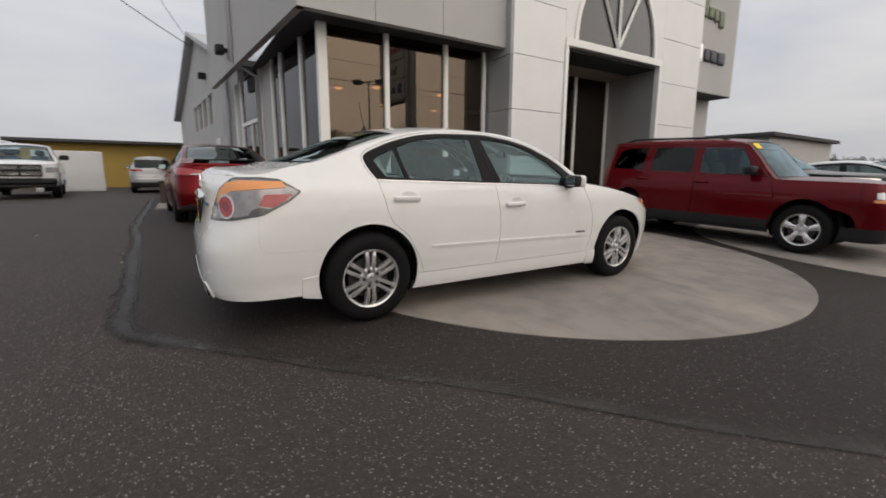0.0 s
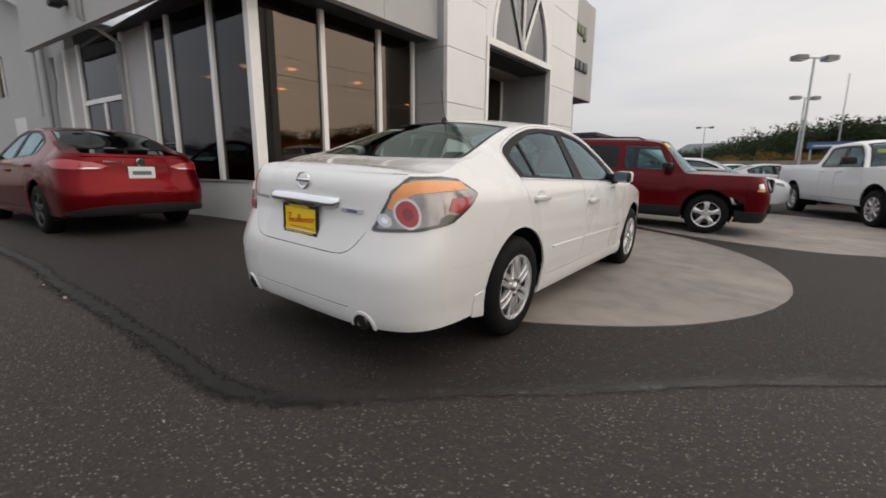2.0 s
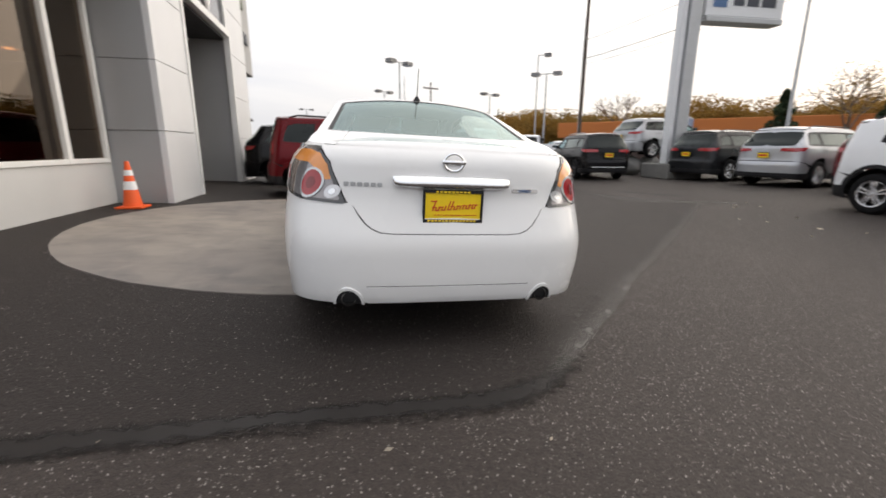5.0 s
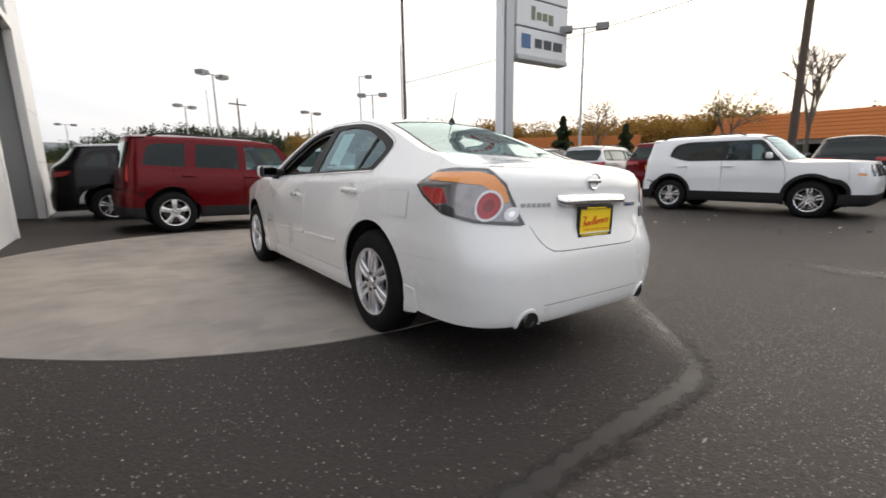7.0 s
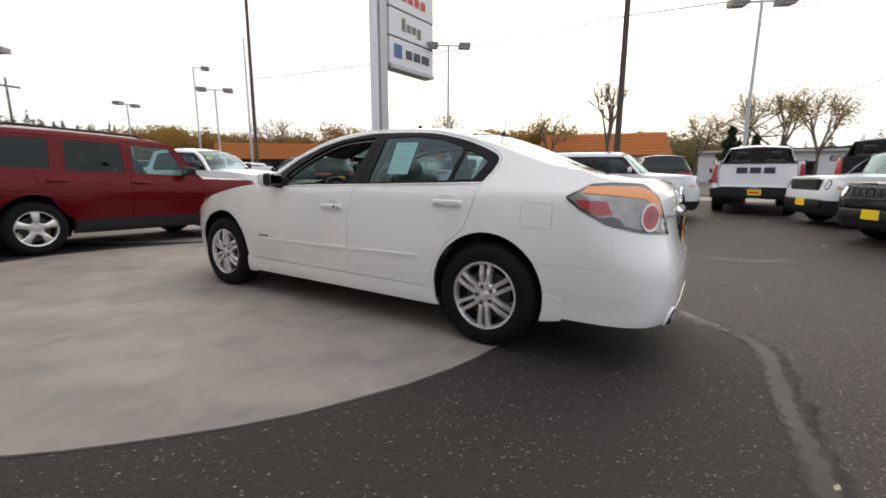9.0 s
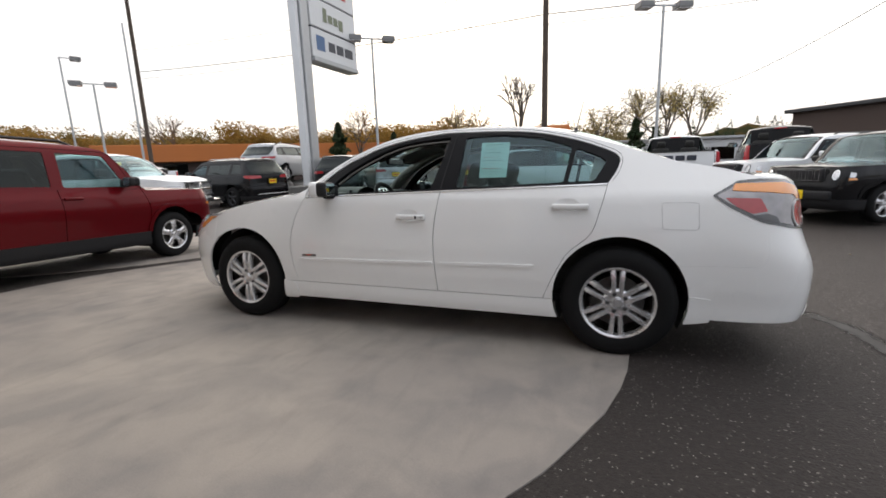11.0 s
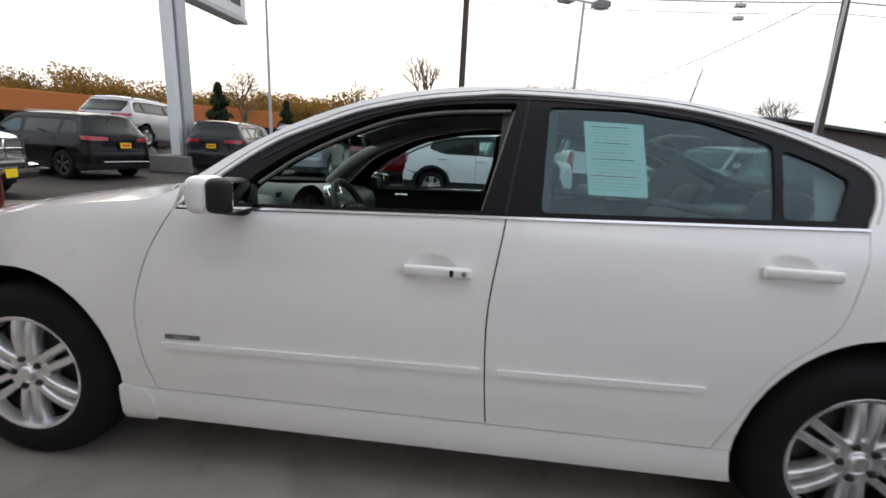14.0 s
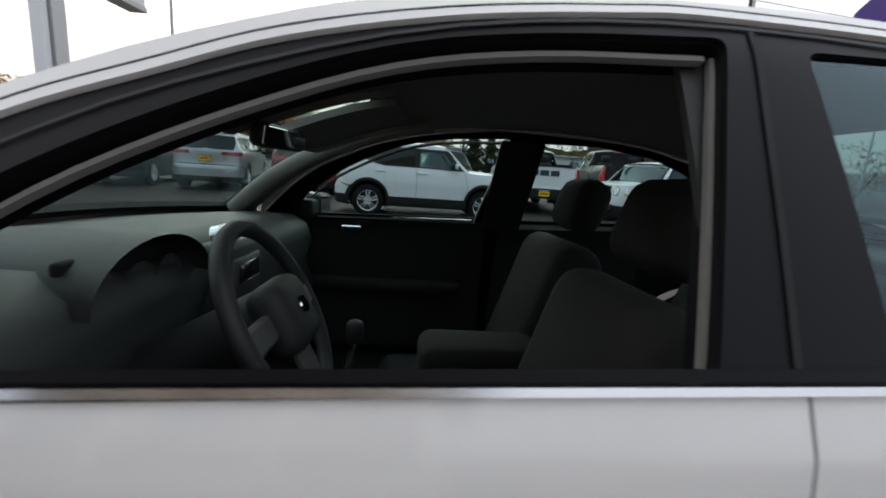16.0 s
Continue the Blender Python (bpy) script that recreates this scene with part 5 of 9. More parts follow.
def suv_spec(id, L, W, H, wb, R, rear_over, hood=0.60, belt=0.62, slope=0.30, rake=0.55, square=0.0, rim="five", rear_rake=0.28, clear=0.24, front_round=2.4, items=None, cowl_back=0.42, glass_top=0.925, drop=1.0):
    """An off-roader or estate: upright tail, long roof."""
    yf, yr = wb / 2, -wb / 2
    Y0, Y1 = yr - rear_over, yr - rear_over + L
    w = W / 2
    zb, zh = belt * H, hood * H
    cy = yf - cowl_back          # foot of the windscreen at the flank
    hy = cy - rake               # its head
    er = Y0 + rear_rake          # rear end of the roof
    y0r, y0f = Y0 + rear_rake + 0.22, Y1 - 0.62
    zs = clear
    sp = dict(id=id, step=0.16, gap=0.004, sec=[(zs - 0.05, w * 0.90), (zs + 0.06, w * 0.965), (0.36 * H, w * 0.99), (0.45 * H, w), (0.55 * H, w * 0.985), (zb, w * 0.95), (0.80 * H, w * (0.86 + 0.04 * square)), (0.93 * H, w * (0.77 + 0.07 * square)), (H, w * 0.70)],
              plan=[(Y0, 0.95), (yr - 0.3, 0.985), (yr + 0.5, 1), (yf - 0.5, 1), (yf + 0.2, 0.985), (Y1, 0.93)], belt=zb, tuck=0.02, ymid=-0.1,
              rear=[(zs - 0.05, Y0 + 0.10), (zs + 0.08, Y0 + 0.01), (0.36 * H, Y0), (0.45 * H, Y0 + 0.05), (zb, Y0 + 0.07), (0.80 * H, Y0 + 0.07 + (rear_rake - 0.07) * 0.55), (0.955 * H, Y0 + rear_rake)],
              front=[(zs - 0.05, Y1 - 0.14), (zs + 0.08, Y1 - 0.03), (0.36 * H, Y1), (0.48 * H, Y1 - 0.03), (zh, Y1 - 0.12)],
              y0r=y0r, y0f=y0f, nr=3.6, nf=front_round + square, Tr=w + 0.45, Tf=w + 0.45)
    uF, uR = y0f + sp["Tf"], y0r - sp["Tr"]
    sp["top"] = [(uF, zh * (1 - 0.07 * drop), Y1 - 0.09, zh * (1 - 0.07 * drop)), (y0f + 0.5, zh * (1 - 0.045 * drop), Y1 - 0.16, zh * (1 - 0.015 * drop)), (y0f, zh * (1 - 0.025 * drop), Y1 - 0.42, zh * 1.02), ((y0f + cy) / 2, zh * 0.99, (Y1 - 0.42 + cy + 0.16) / 2, zh * 1.04),
                 (cy, zb * 0.985, cy + 0.16, zb * 1.03), (cy - 0.08, zb + 0.04 * H, cy + 0.06, zb + 0.055 * H), (cy - rake * 0.55, zb + (0.935 * H - zb) * 0.62, cy - rake * 0.42, zb + (0.95 * H - zb) * 0.64), (hy, 0.930 * H, hy + 0.08, 0.955 * H),
                 (hy - 0.35, 0.952 * H, hy - 0.35, 0.988 * H), ((hy + er) / 2, 0.955 * H, (hy + er) / 2, 0.996 * H), (er + 0.35, 0.945 * H, er + 0.3, 0.985 * H), (y0r - 0.1, 0.938 * H, er + 0.12, 0.975 * H), (y0r - 0.5, 0.934 * H, er + 0.03, 0.965 * H, 4), (uR, 0.934 * H, er - 0.01, 0.936 * H, 4)]
    zsl = zs + 0.10
    tz = glass_top * H
    b1 = zb + 0.02
    sp.update(hubs=(yf, yr), wheel=(R, R * 0.64, 0.22, rim), track=w - 0.13, arch=R + 0.055, lift=0.03, zs=zs, zsill=zsl, zbump=zs, zrb=zs + 0.03,
              seamA=[(cy - 0.06, zb), (cy + 0.02, zb - 0.25), (cy + 0.0, zsl + 0.15), (cy - 0.03, zsl)], seamB=[(cy - 1.12, b1), (cy - 1.10, zb - 0.3), (cy - 1.12, zsl)],
              seamC=[(yr + 0.02, b1 + 0.0), (yr + 0.08, zb - 0.16), (yr + 0.30, R + 0.18), (yr + R + 0.10, zsl + 0.08), (yr + R + 0.12, zsl)],
              dlo=[(cy - 0.06, zb), (cy - 0.22, zb + 0.10 * H), (hy + 0.10, tz - 0.045), (hy - 0.12, tz - 0.02), ((hy + er) / 2, tz - 0.01), (er + 0.45, tz - 0.025), (er + 0.22, tz - 0.07), (er + 0.10, b1 + 0.10), (er + 0.16, b1 + 0.01), (yr + 0.02, b1)],
              panes=[[(cy - 0.20, zb + 0.03), (cy - 0.33, zb + 0.10 * H), (hy + 0.02, tz - 0.07), (cy - 1.04, tz - 0.055), (cy - 1.04, zb + 0.04)], [(cy - 1.16, zb + 0.045), (cy - 1.16, tz - 0.055), (yr + 0.12, tz - 0.055), (yr + 0.12, b1 + 0.035)], [(yr + 0.02, b1 + 0.04), (yr + 0.02, tz - 0.055), (er + 0.40, tz - 0.07), (er + 0.24, tz - 0.12), (er + 0.17, b1 + 0.06)]],
              clear=1, ub=Y1 - 0.50, zub=0.40 * H, uq=y0r - 0.12, zuq=0.36 * H, zones=dict(cowl=cy, head=hy, end=uR + 0.02),
              mirror=(w + 0.08, cy - 0.28, zb + 0.10), handles=[(cy - 0.98, zb - 0.10), (yr + 0.25, zb - 0.09)], plate=(Y0 - 0.0, 0.52 * H), mirror_mat="trim",
              seats=[(0.36, cy - 0.95), (-0.36, cy - 0.95), (0.38, cy - 1.8), (-0.38, cy - 1.8)], seat_z=0.55)
    B = Shell(sp)
    # the tail: bumper below, gate above
    xg = w * 0.80
    sp["quarter_rear"] = [(B.ux(xg, 0.92 * H), 0.925 * H), (B.ux(xg * 0.99, 0.7 * H), 0.7 * H), (B.ux(xg * 0.97, 0.46 * H), 0.46 * H), (B.uy(Y0 + 0.12, 0.44 * H), 0.44 * H), (yr - R - 0.15, 0.40 * H)]
    sp["uq"] = B.ux(xg, 0.934 * H) + 0.02
    sp["bumper_top"] = [(B.uR, 0.42 * H), (B.ux(xg, 0.42 * H), 0.42 * H), (B.uy(Y0 + 0.12, 0.43 * H), 0.435 * H), (yr - R - 0.15, 0.39 * H)]
    dims = dict(L=L, W=W, H=H, w=w, zb=zb, zh=zh, Y0=Y0, Y1=Y1, xg=xg, yr=yr, yf=yf, R=R, zs=zs, er=er, cy=cy, hy=hy)
    sp["dims"] = dims

    def common(B):
        d = dims
        gate = [(B.uR, 0.435 * H), (B.ux(xg * 0.96, 0.435 * H), 0.435 * H), (B.ux(xg * 0.985, 0.7 * H), 0.7 * H), (B.ux(xg * 0.985, 0.915 * H), 0.915 * H), (B.uR, 0.925 * H)]
        win = [(B.uR, zb + 0.03), (B.ux(xg * 0.90, zb + 0.03), zb + 0.03), (B.ux(xg * 0.86, 0.89 * H), 0.885 * H), (B.uR, 0.895 * H)]
        it = [("tailgate", "body", [gate], 0.0), ("tailgate_window", "glass_dark", rounded(win, 0.03), 0.005)]
        return it + (items(B, d) if items else [])
    sp["items"] = lambda B: extras(B, common(B), 0.12)
    return sp


def lamps_round(B, d, tail_z=0.585, tail_h=0.26):
    """Upright tail lamps, round head lamps, a slatted grille."""
    H, xg = d["H"], d["xg"]
    f = lambda x, z: B.ux(x, z, False)
    zl = d["zh"] - 0.17
    circ = [(f(d["w"] * 0.715, zl) + 0.085 * math.cos(a), zl + 0.085 * math.sin(a)) for a in np.linspace(0, 2 * math.pi, 20)[:-1]]
    t0, t1 = tail_z * H - tail_h / 2, tail_z * H + tail_h / 2
    it = [("tail_lamp", "redlens", rounded([(B.ux(xg * 0.99, t0), t0), (B.ux(xg * 1.0, t1), t1), (B.uy(d["Y0"] + 0.17, t1), t1), (B.uy(d["Y0"] + 0.15, t0), t0)], 0.02), 0.012),
          ("head_lamp", "chrome", circ, 0.014), ("head_lamp_lens", "clearlens", [(d_[0], d_[1]) for d_ in inset(circ, 0.012)], 0.018)]
    ring = [(f(d["w"] * 0.715, zl) + 0.105 * math.cos(a), zl + 0.105 * math.sin(a)) for a in np.linspace(0, 2 * math.pi, 24)[:-1]]
    it.insert(1, ("lamp_recess", "under", ring, 0.008))
    e0, e1 = f(d["w"] * 0.90, zl), f(d["w"] * 0.945, zl)
    it.append(("turn_lamp", "amber", rounded([(e1 - 0.05, zl - 0.085), (e0 + 0.03, zl - 0.085), (e0 + 0.03, zl - 0.05), (e1 - 0.03, zl - 0.05)], 0.008), 0.008))
    it.append(("corner_lamp", "clearlens", rounded([(e1 + 0.01, zl - 0.04), (e0 + 0.02, zl - 0.04), (e0 + 0.02, zl + 0.05), (e1 + 0.02, zl + 0.035)], 0.008), 0.008))
    for k in range(4):
        x = 0.06 + k * 0.115
        it.append(("grille_slot", "under", rounded([(f(x + 0.075, zl), zl - 0.11), (f(x, zl), zl - 0.11), (f(x, zl), zl + 0.11), (f(x + 0.075, zl), zl + 0.11)], 0.02), 0.006))
    return it


def lamps_wide(B, d):
    """Slim tail lamps that wrap the corners, slim head lamps."""
    H, xg, w = d["H"], d["xg"], d["w"]
    f = lambda x, z: B.ux(x, z, False)
    a, b = 0.575 * H, 0.635 * H
    z0 = d["zh"] - 0.20
    return [("tail_lamp", "redlens", rounded([(B.ux(xg * 0.50, a + 0.02), a + 0.02), (B.ux(xg * 0.55, b), b), (B.uy(d["Y0"] + 0.40, b), b + 0.01), (B.uy(d["Y0"] + 0.30, a + 0.02), a + 0.02), (B.ux(xg * 0.98, a), a)], 0.02), 0.012),
            ("head_lamp", "clearlens", rounded([(f(w * 0.55, z0), z0), (f(w * 0.55, z0), z0 + 0.11), (f(w * 0.97, z0 + 0.13), z0 + 0.14), (f(w * 0.99, z0), z0 + 0.04)], 0.02), 0.010),
            ("grille", "under", rounded([(f(w * 0.50, z0), z0 - 0.02), (B.uF, z0 - 0.02), (B.uF, z0 + 0.12), (f(w * 0.50, z0), z0 + 0.12)], 0.02), 0.006)]


def scaled(sp, id, sx, sy, sz, **over):
    """The same model stretched, with changes."""
    q = dict(sp)
    P2 = lambda pts: [(a * sy, b * sz) for a, b in pts]
    q.update(id=id, sec=[(z * sz, x * sx) for z, x in sp["sec"]], plan=[(y * sy, k) for y, k in sp["plan"]], belt=sp["belt"] * sz, rear=[(z * sz, y * sy) for z, y in sp["rear"]], front=[(z * sz, y * sy) for z, y in sp["front"]],
             y0r=sp["y0r"] * sy, y0f=sp["y0f"] * sy, Tr=sp["Tr"] * sy, Tf=sp["Tf"] * sy, nr=3.6, top=[(t[0] * sy, t[1] * sz, t[2] * sy, t[3] * sz, *t[4:]) for t in sp["top"]],
             hubs=tuple(h * sy for h in sp["hubs"]), track=sp["track"] * sx, zs=sp["zs"] * sz, zsill=sp["zsill"] * sz, zbump=sp["zbump"] * sz, zrb=sp["zrb"] * sz, panes=[P2(p) for p in sp["panes"]], open=set(), bowls={}, fine=False, step=0.09,
             ub=sp["ub"] * sy, zub=sp["zub"] * sz, uq=sp["uq"] * sy, zuq=sp["zuq"] * sz, zones={k: v * sy for k, v in sp["zones"].items()}, lid_k=sx, mirror=(sp["mirror"][0] * sx, sp["mirror"][1] * sy, sp["mirror"][2] * sz),
             handles=[(a * sy, b * sz) for a, b in sp["handles"]], plate=(sp["plate"][0] * sy, sp["plate"][1] * sz), seats=[(0.36, 0.0), (-0.36, 0.0), (0.36, -0.85), (-0.36, -0.85)], seat_z=0.27)
    for k in ("seamA", "seamB", "seamC", "dlo", "quarter_rear", "bumper_top"):
        q[k] = P2(sp[k])
    q.update(over)
    return q


def small_saloon_items(B):
    ux, uy = B.ux, B.uy
    f = lambda x, z: ux(x, z, False)
    lid = rear_lines(B, 0.99, 0.945, 0.98)[1]
    # the body colour closes the corner that the bigger lamps of the other saloon leave open
    corner = [(ux(0.51, 0.752), 0.752), (ux(0.75, 0.76), 0.759), (uy(-2.04, 0.775), 0.778), (uy(-1.97, 0.795), 0.797), (uy(-1.82, 0.868), 0.870), (uy(-1.742, 0.936), 0.936), (uy(-1.862, 1.01), 1.012), (uy(-1.97, 1.02), 1.022), (uy(-2.10, 1.017), 1.018), (ux(0.648, 1.0), 1.0), (ux(0.600, 0.946), 0.946), (ux(0.563, 0.843), 0.843)]
    tail = [(ux(0.34, 0.872), 0.872), (ux(0.46, 0.835), 0.832), (ux(0.66, 0.828), 0.826), (uy(-2.00, 0.84), 0.84), (uy(-1.80, 0.905), 0.905), (uy(-1.98, 0.945), 0.945), (ux(0.70, 0.945), 0.945), (ux(0.50, 0.918), 0.915)]
    clear = [(ux(0.42, 0.850), 0.850), (ux(0.48, 0.838), 0.837), (ux(0.60, 0.834), 0.833), (ux(0.64, 0.842), 0.840), (ux(0.58, 0.852), 0.852)]
    it = [("boot_face", "body", lid, 0.0), ("corner_panel", "body", inset(corner, -0.006), -0.001), ("tail_lamp", "redlens", rounded(tail, 0.012), 0.010), ("reversing_lens", "clearlens", rounded(clear, 0.006), 0.014),
          ("boot_lip", "under", [(B.uR, 0.868), (ux(0.35, 0.866), 0.868), (ux(0.35, 0.872), 0.876), (B.uR, 0.878)], 0.003),
          ("boot_spoiler", "body", rounded([(B.uR, 0.985), (ux(0.60, 0.985), 0.985), (ux(0.62, 1.01), 1.012), (B.uR, 1.016)], 0.008), 0.014),
          ("lower_valance", "trim", [(B.uR, 0.262), (ux(0.74, 0.28), 0.262), (uy(-2.0, 0.30), 0.30), (ux(0.74, 0.34), 0.335), (ux(0.5, 0.36), 0.372), (B.uR, 0.385)], 0.010),
          ("head_lamp", "clearlens", rounded([(1.55, 0.80), (uy(1.85, 0.70), 0.70), (uy(2.05, 0.64), 0.63), (uy(2.0, 0.72), 0.73)], 0.02), 0.008),
          ("grille", "trim", rounded([(f(0.40, 0.5), 0.42), (B.uF, 0.40), (B.uF, 0.62), (f(0.40, 0.6), 0.60)], 0.02), 0.006)]
    return extras(B, it, 0.08)


ELANTRA = scaled(SALOON, "elantra", 0.99, 0.945, 0.98, items=small_saloon_items, wheel=(0.32, 0.21, 0.21, "five"), arch=0.36, lift=0.02, plate=(-2.24, 0.80))
ELANTRA["mirror_mat"] = "trim"
ELANTRA["nr"] = [(z * 0.98, n_) for z, n_ in SALOON["nr"]]
ELANTRA.update(rear_lines(Shell(ELANTRA), 0.99, 0.945, 0.98)[0])


def pickup_items(B, d):
    H, w = d["H"], d["w"]
    f = lambda x, z: B.ux(x, z, False)
    zr, zh, Y0 = d["zr"], d["zh"], d["Y0"]
    it = [("tailgate", "body", [[(B.uR, 0.74), (B.ux(w * 0.80, 0.74), 0.74), (B.ux(w * 0.80, zr - 0.03), zr - 0.03), (B.uR, zr - 0.03)]], 0.010),
          ("tail_lamp", "redlens", rounded([(B.ux(w * 0.83, 0.85), 0.84), (B.ux(w * 0.83, zr), zr - 0.05), (B.uy(Y0 + 0.14, zr), zr - 0.05), (B.uy(Y0 + 0.14, 0.85), 0.84)], 0.02), 0.016),
          ("head_lamp", "clearlens", rounded([(f(w * 0.64, 0.95), 0.885), (f(w * 0.64, 1.0), 1.06), (f(w * 0.90, 1.0), 1.075), (f(w * 0.975, 1.0), 1.03), (f(w * 0.975, 0.9), 0.92)], 0.03), 0.010),
          ("indicator_lens", "amber", rounded([(f(w * 0.93, 0.95), 0.925), (f(w * 0.93, 1.0), 1.04), (f(w * 0.97, 1.0), 1.02), (f(w * 0.97, 0.95), 0.935)], 0.01), 0.012),
          ("step_bumper", d["rear_mat"], rounded([(B.uR, 0.45), (B.ux(w * 0.95, 0.5), 0.45), (B.uy(Y0 + 0.2, 0.6), 0.50), (B.uy(Y0 + 0.2, 0.6), 0.68), (B.ux(w * 0.8, 0.6), 0.71), (B.uR, 0.71)], 0.03), 0.05)]
    return it


def pickup_spec(id, bump_mat="chrome", rear_mat="chrome", cap=False):
    L, W, H, wb, R = 5.95, 2.0, 1.96, 3.75, 0.405
    w, yf, yr = W / 2, 1.95, -1.80
    Y0, Y1, zs = yr - 1.20, yf + 0.86, 0.42
    zb, zh, zr = 1.30, 1.27, 1.38
    cy, hy, ce = yf - 0.50, yf - 1.10, -0.62
    y0r, y0f = Y0 + 0.22, Y1 - 0.55
    sp = dict(id=id, step=0.18, gap=0.005, sec=[(zs - 0.06, w * 0.92), (zs + 0.05, w * 0.965), (0.75, w * 0.99), (0.95, w), (zb, w * 0.965), (1.55, w * 0.86), (1.84, w * 0.76), (H, w * 0.68)],
              plan=[(Y0, 0.975), (yr, 1), (yf, 0.99), (Y1, 0.95)], belt=zb, tuck=0.01, ymid=0.4,
              rear=[(zs - 0.06, Y0 + 0.04), (0.5, Y0), (0.7, Y0), (0.75, Y0 + 0.02), (H, Y0 + 0.03)], front=[(zs - 0.06, Y1 - 0.12), (0.5, Y1 - 0.04), (0.62, Y1), (0.9, Y1 - 0.03), (zh, Y1 - 0.10)],
              y0r=y0r, y0f=y0f, nr=6.0, nf=2.7, Tr=w + 0.18, Tf=w + 0.4)
    uF, uR = y0f + sp["Tf"], y0r - sp["Tr"]
    bp = 14 if not cap else 3
    zf = 0.90 if not cap else zr + 0.02
    sp["top"] = [(uF, zh * 0.90, Y1 - 0.10, zh * 0.90), (y0f + 0.5, zh * 0.935, Y1 - 0.17, zh * 0.965), (y0f, zh * 0.98, Y1 - 0.4, zh * 1.02), (cy + 0.4, zh, cy + 0.5, zh * 1.05), (cy, zb * 0.99, cy + 0.16, zb * 1.03), (cy - 0.08, zb + 0.07, cy + 0.05, zb + 0.09),
                 (cy - 0.36, zb + 0.40, cy - 0.26, zb + 0.42), (hy, 1.82, hy + 0.08, 1.875), (hy - 0.4, 1.87, hy - 0.4, 1.945), (0.2, 1.875, 0.2, 1.955), (ce + 0.22, 1.86, ce + 0.22, 1.935), (ce + 0.08, 1.82, ce + 0.10, 1.88), (ce, 1.46, ce, 1.42), (ce - 0.05, zr, ce - 0.05, zf + 0.02, bp), (ce - 0.3, zr, ce - 0.3, zf, bp), (y0r, zr, Y0 + 0.2, zf, bp), (y0r - 0.5, zr, Y0 + 0.08, zf + 0.02, bp), (uR, zr, Y0 + 0.03, zr, 4)]
    zsl = zs + 0.12
    sp.update(hubs=(yf, yr), wheel=(R, 0.255, 0.27, "eight"), track=w - 0.16, arch=R + 0.08, lift=0.05, zs=zs, zsill=zsl, zbump=zs, zrb=zs + 0.02,
              seamA=[(cy - 0.06, zb), (cy, zb - 0.3), (cy - 0.04, zsl)], seamB=[(cy - 1.10, zb), (cy - 1.10, zsl)], seamC=[(ce + 0.20, zb), (ce + 0.22, 0.8), (ce + 0.20, zsl)],
              dlo=[(cy - 0.06, zb), (cy - 0.24, zb + 0.20), (hy + 0.06, 1.76), (hy - 0.15, 1.80), (0.2, 1.81), (ce + 0.36, 1.79), (ce + 0.22, 1.73), (ce + 0.16, zb + 0.12), (ce + 0.20, zb)],
              panes=[[(cy - 0.18, zb + 0.03), (cy - 0.32, zb + 0.20), (hy + 0.0, 1.73), (cy - 1.04, 1.765), (cy - 1.04, zb + 0.03)], [(cy - 1.16, zb + 0.03), (cy - 1.16, 1.765), (ce + 0.42, 1.75), (ce + 0.28, 1.70), (ce + 0.24, zb + 0.03)]],
              clear=1, ub=Y1 - 0.45, zub=0.72, uq=y0r - 0.05, zuq=0.60, zones=dict(cowl=cy, head=hy, end=ce + 0.08, bed=ce - 0.02),
              mirror=(w + 0.14, cy - 0.3, zb + 0.14), mirror_size=1.5, handles=[(cy - 0.95, zb - 0.10), (ce + 0.32, zb - 0.10)], plate=(Y0 - 0.055, 0.60), mirror_mat="trim", seats=[(0.42, 0.5), (-0.42, 0.5), (0.42, -0.3), (-0.42, -0.3)], seat_z=0.80)
    B = Shell(sp)
    sp["quarter_rear"] = [(B.ux(w * 0.81, zr), zr - 0.002), (B.ux(w * 0.81, 0.72), 0.72), (B.uy(Y0 + 0.2, 0.7), 0.70), (yr - R - 0.30, 0.62)]
    sp["uq"] = B.ux(w * 0.81, zr) + 0.02
    sp["bumper_top"] = [(B.uR, 0.70), (B.ux(w * 0.81, 0.70), 0.70), (B.uy(Y0 + 0.2, 0.68), 0.68), (yr - R - 0.30, 0.61)]
    dims = dict(H=H, w=w, zr=zr, zh=zh, Y0=Y0, bump_mat=bump_mat, rear_mat=rear_mat)
    sp["items"] = lambda B: extras(B, pickup_items(B, dims), 0.14)
    sp["rear_glass"] = (ce + 0.045, w * 0.60)
    return sp


# ---- ground ----
def sheet(name, xs, ys, material, dz=0.0):
    bm = bmesh.new()
    rows = [[bm.verts.new((x, y, gz(x) + dz)) for y in ys] for x in xs]
    for p, q in zip(rows[:-1], rows[1:]):
        for i in range(len(ys) - 1):
            bm.faces.new((p[i], q[i], q[i + 1], p[i + 1]))
    return part(name, bm, material, smooth=30)


gx = [-900, -300, -120, -60, -30, -15, -8] + [-6 + 0.25 * i for i in range(0, 81)] + [15, 17, 20, 30, 60, 120, 300, 900]
tagged(sheet("ground", gx, [-900, -200, -60, -20, -8, -4, 0, 4, 8, 20, 60, 200, 900], M["asphalt_old"]), "old grey asphalt of a car lot, with pale stone chips", "ground", kind="structure")


def ground_piece(name, loop, material, dz, depth, label, category, step=0.3):
    fn = lambda a, b: np.stack([a, b, ground_z(a) + dz], -1)
    ob = part(name, patch(fn, [loop], step, step * 2, depth=depth), material)
    return tagged(ob, label, category, kind="structure")


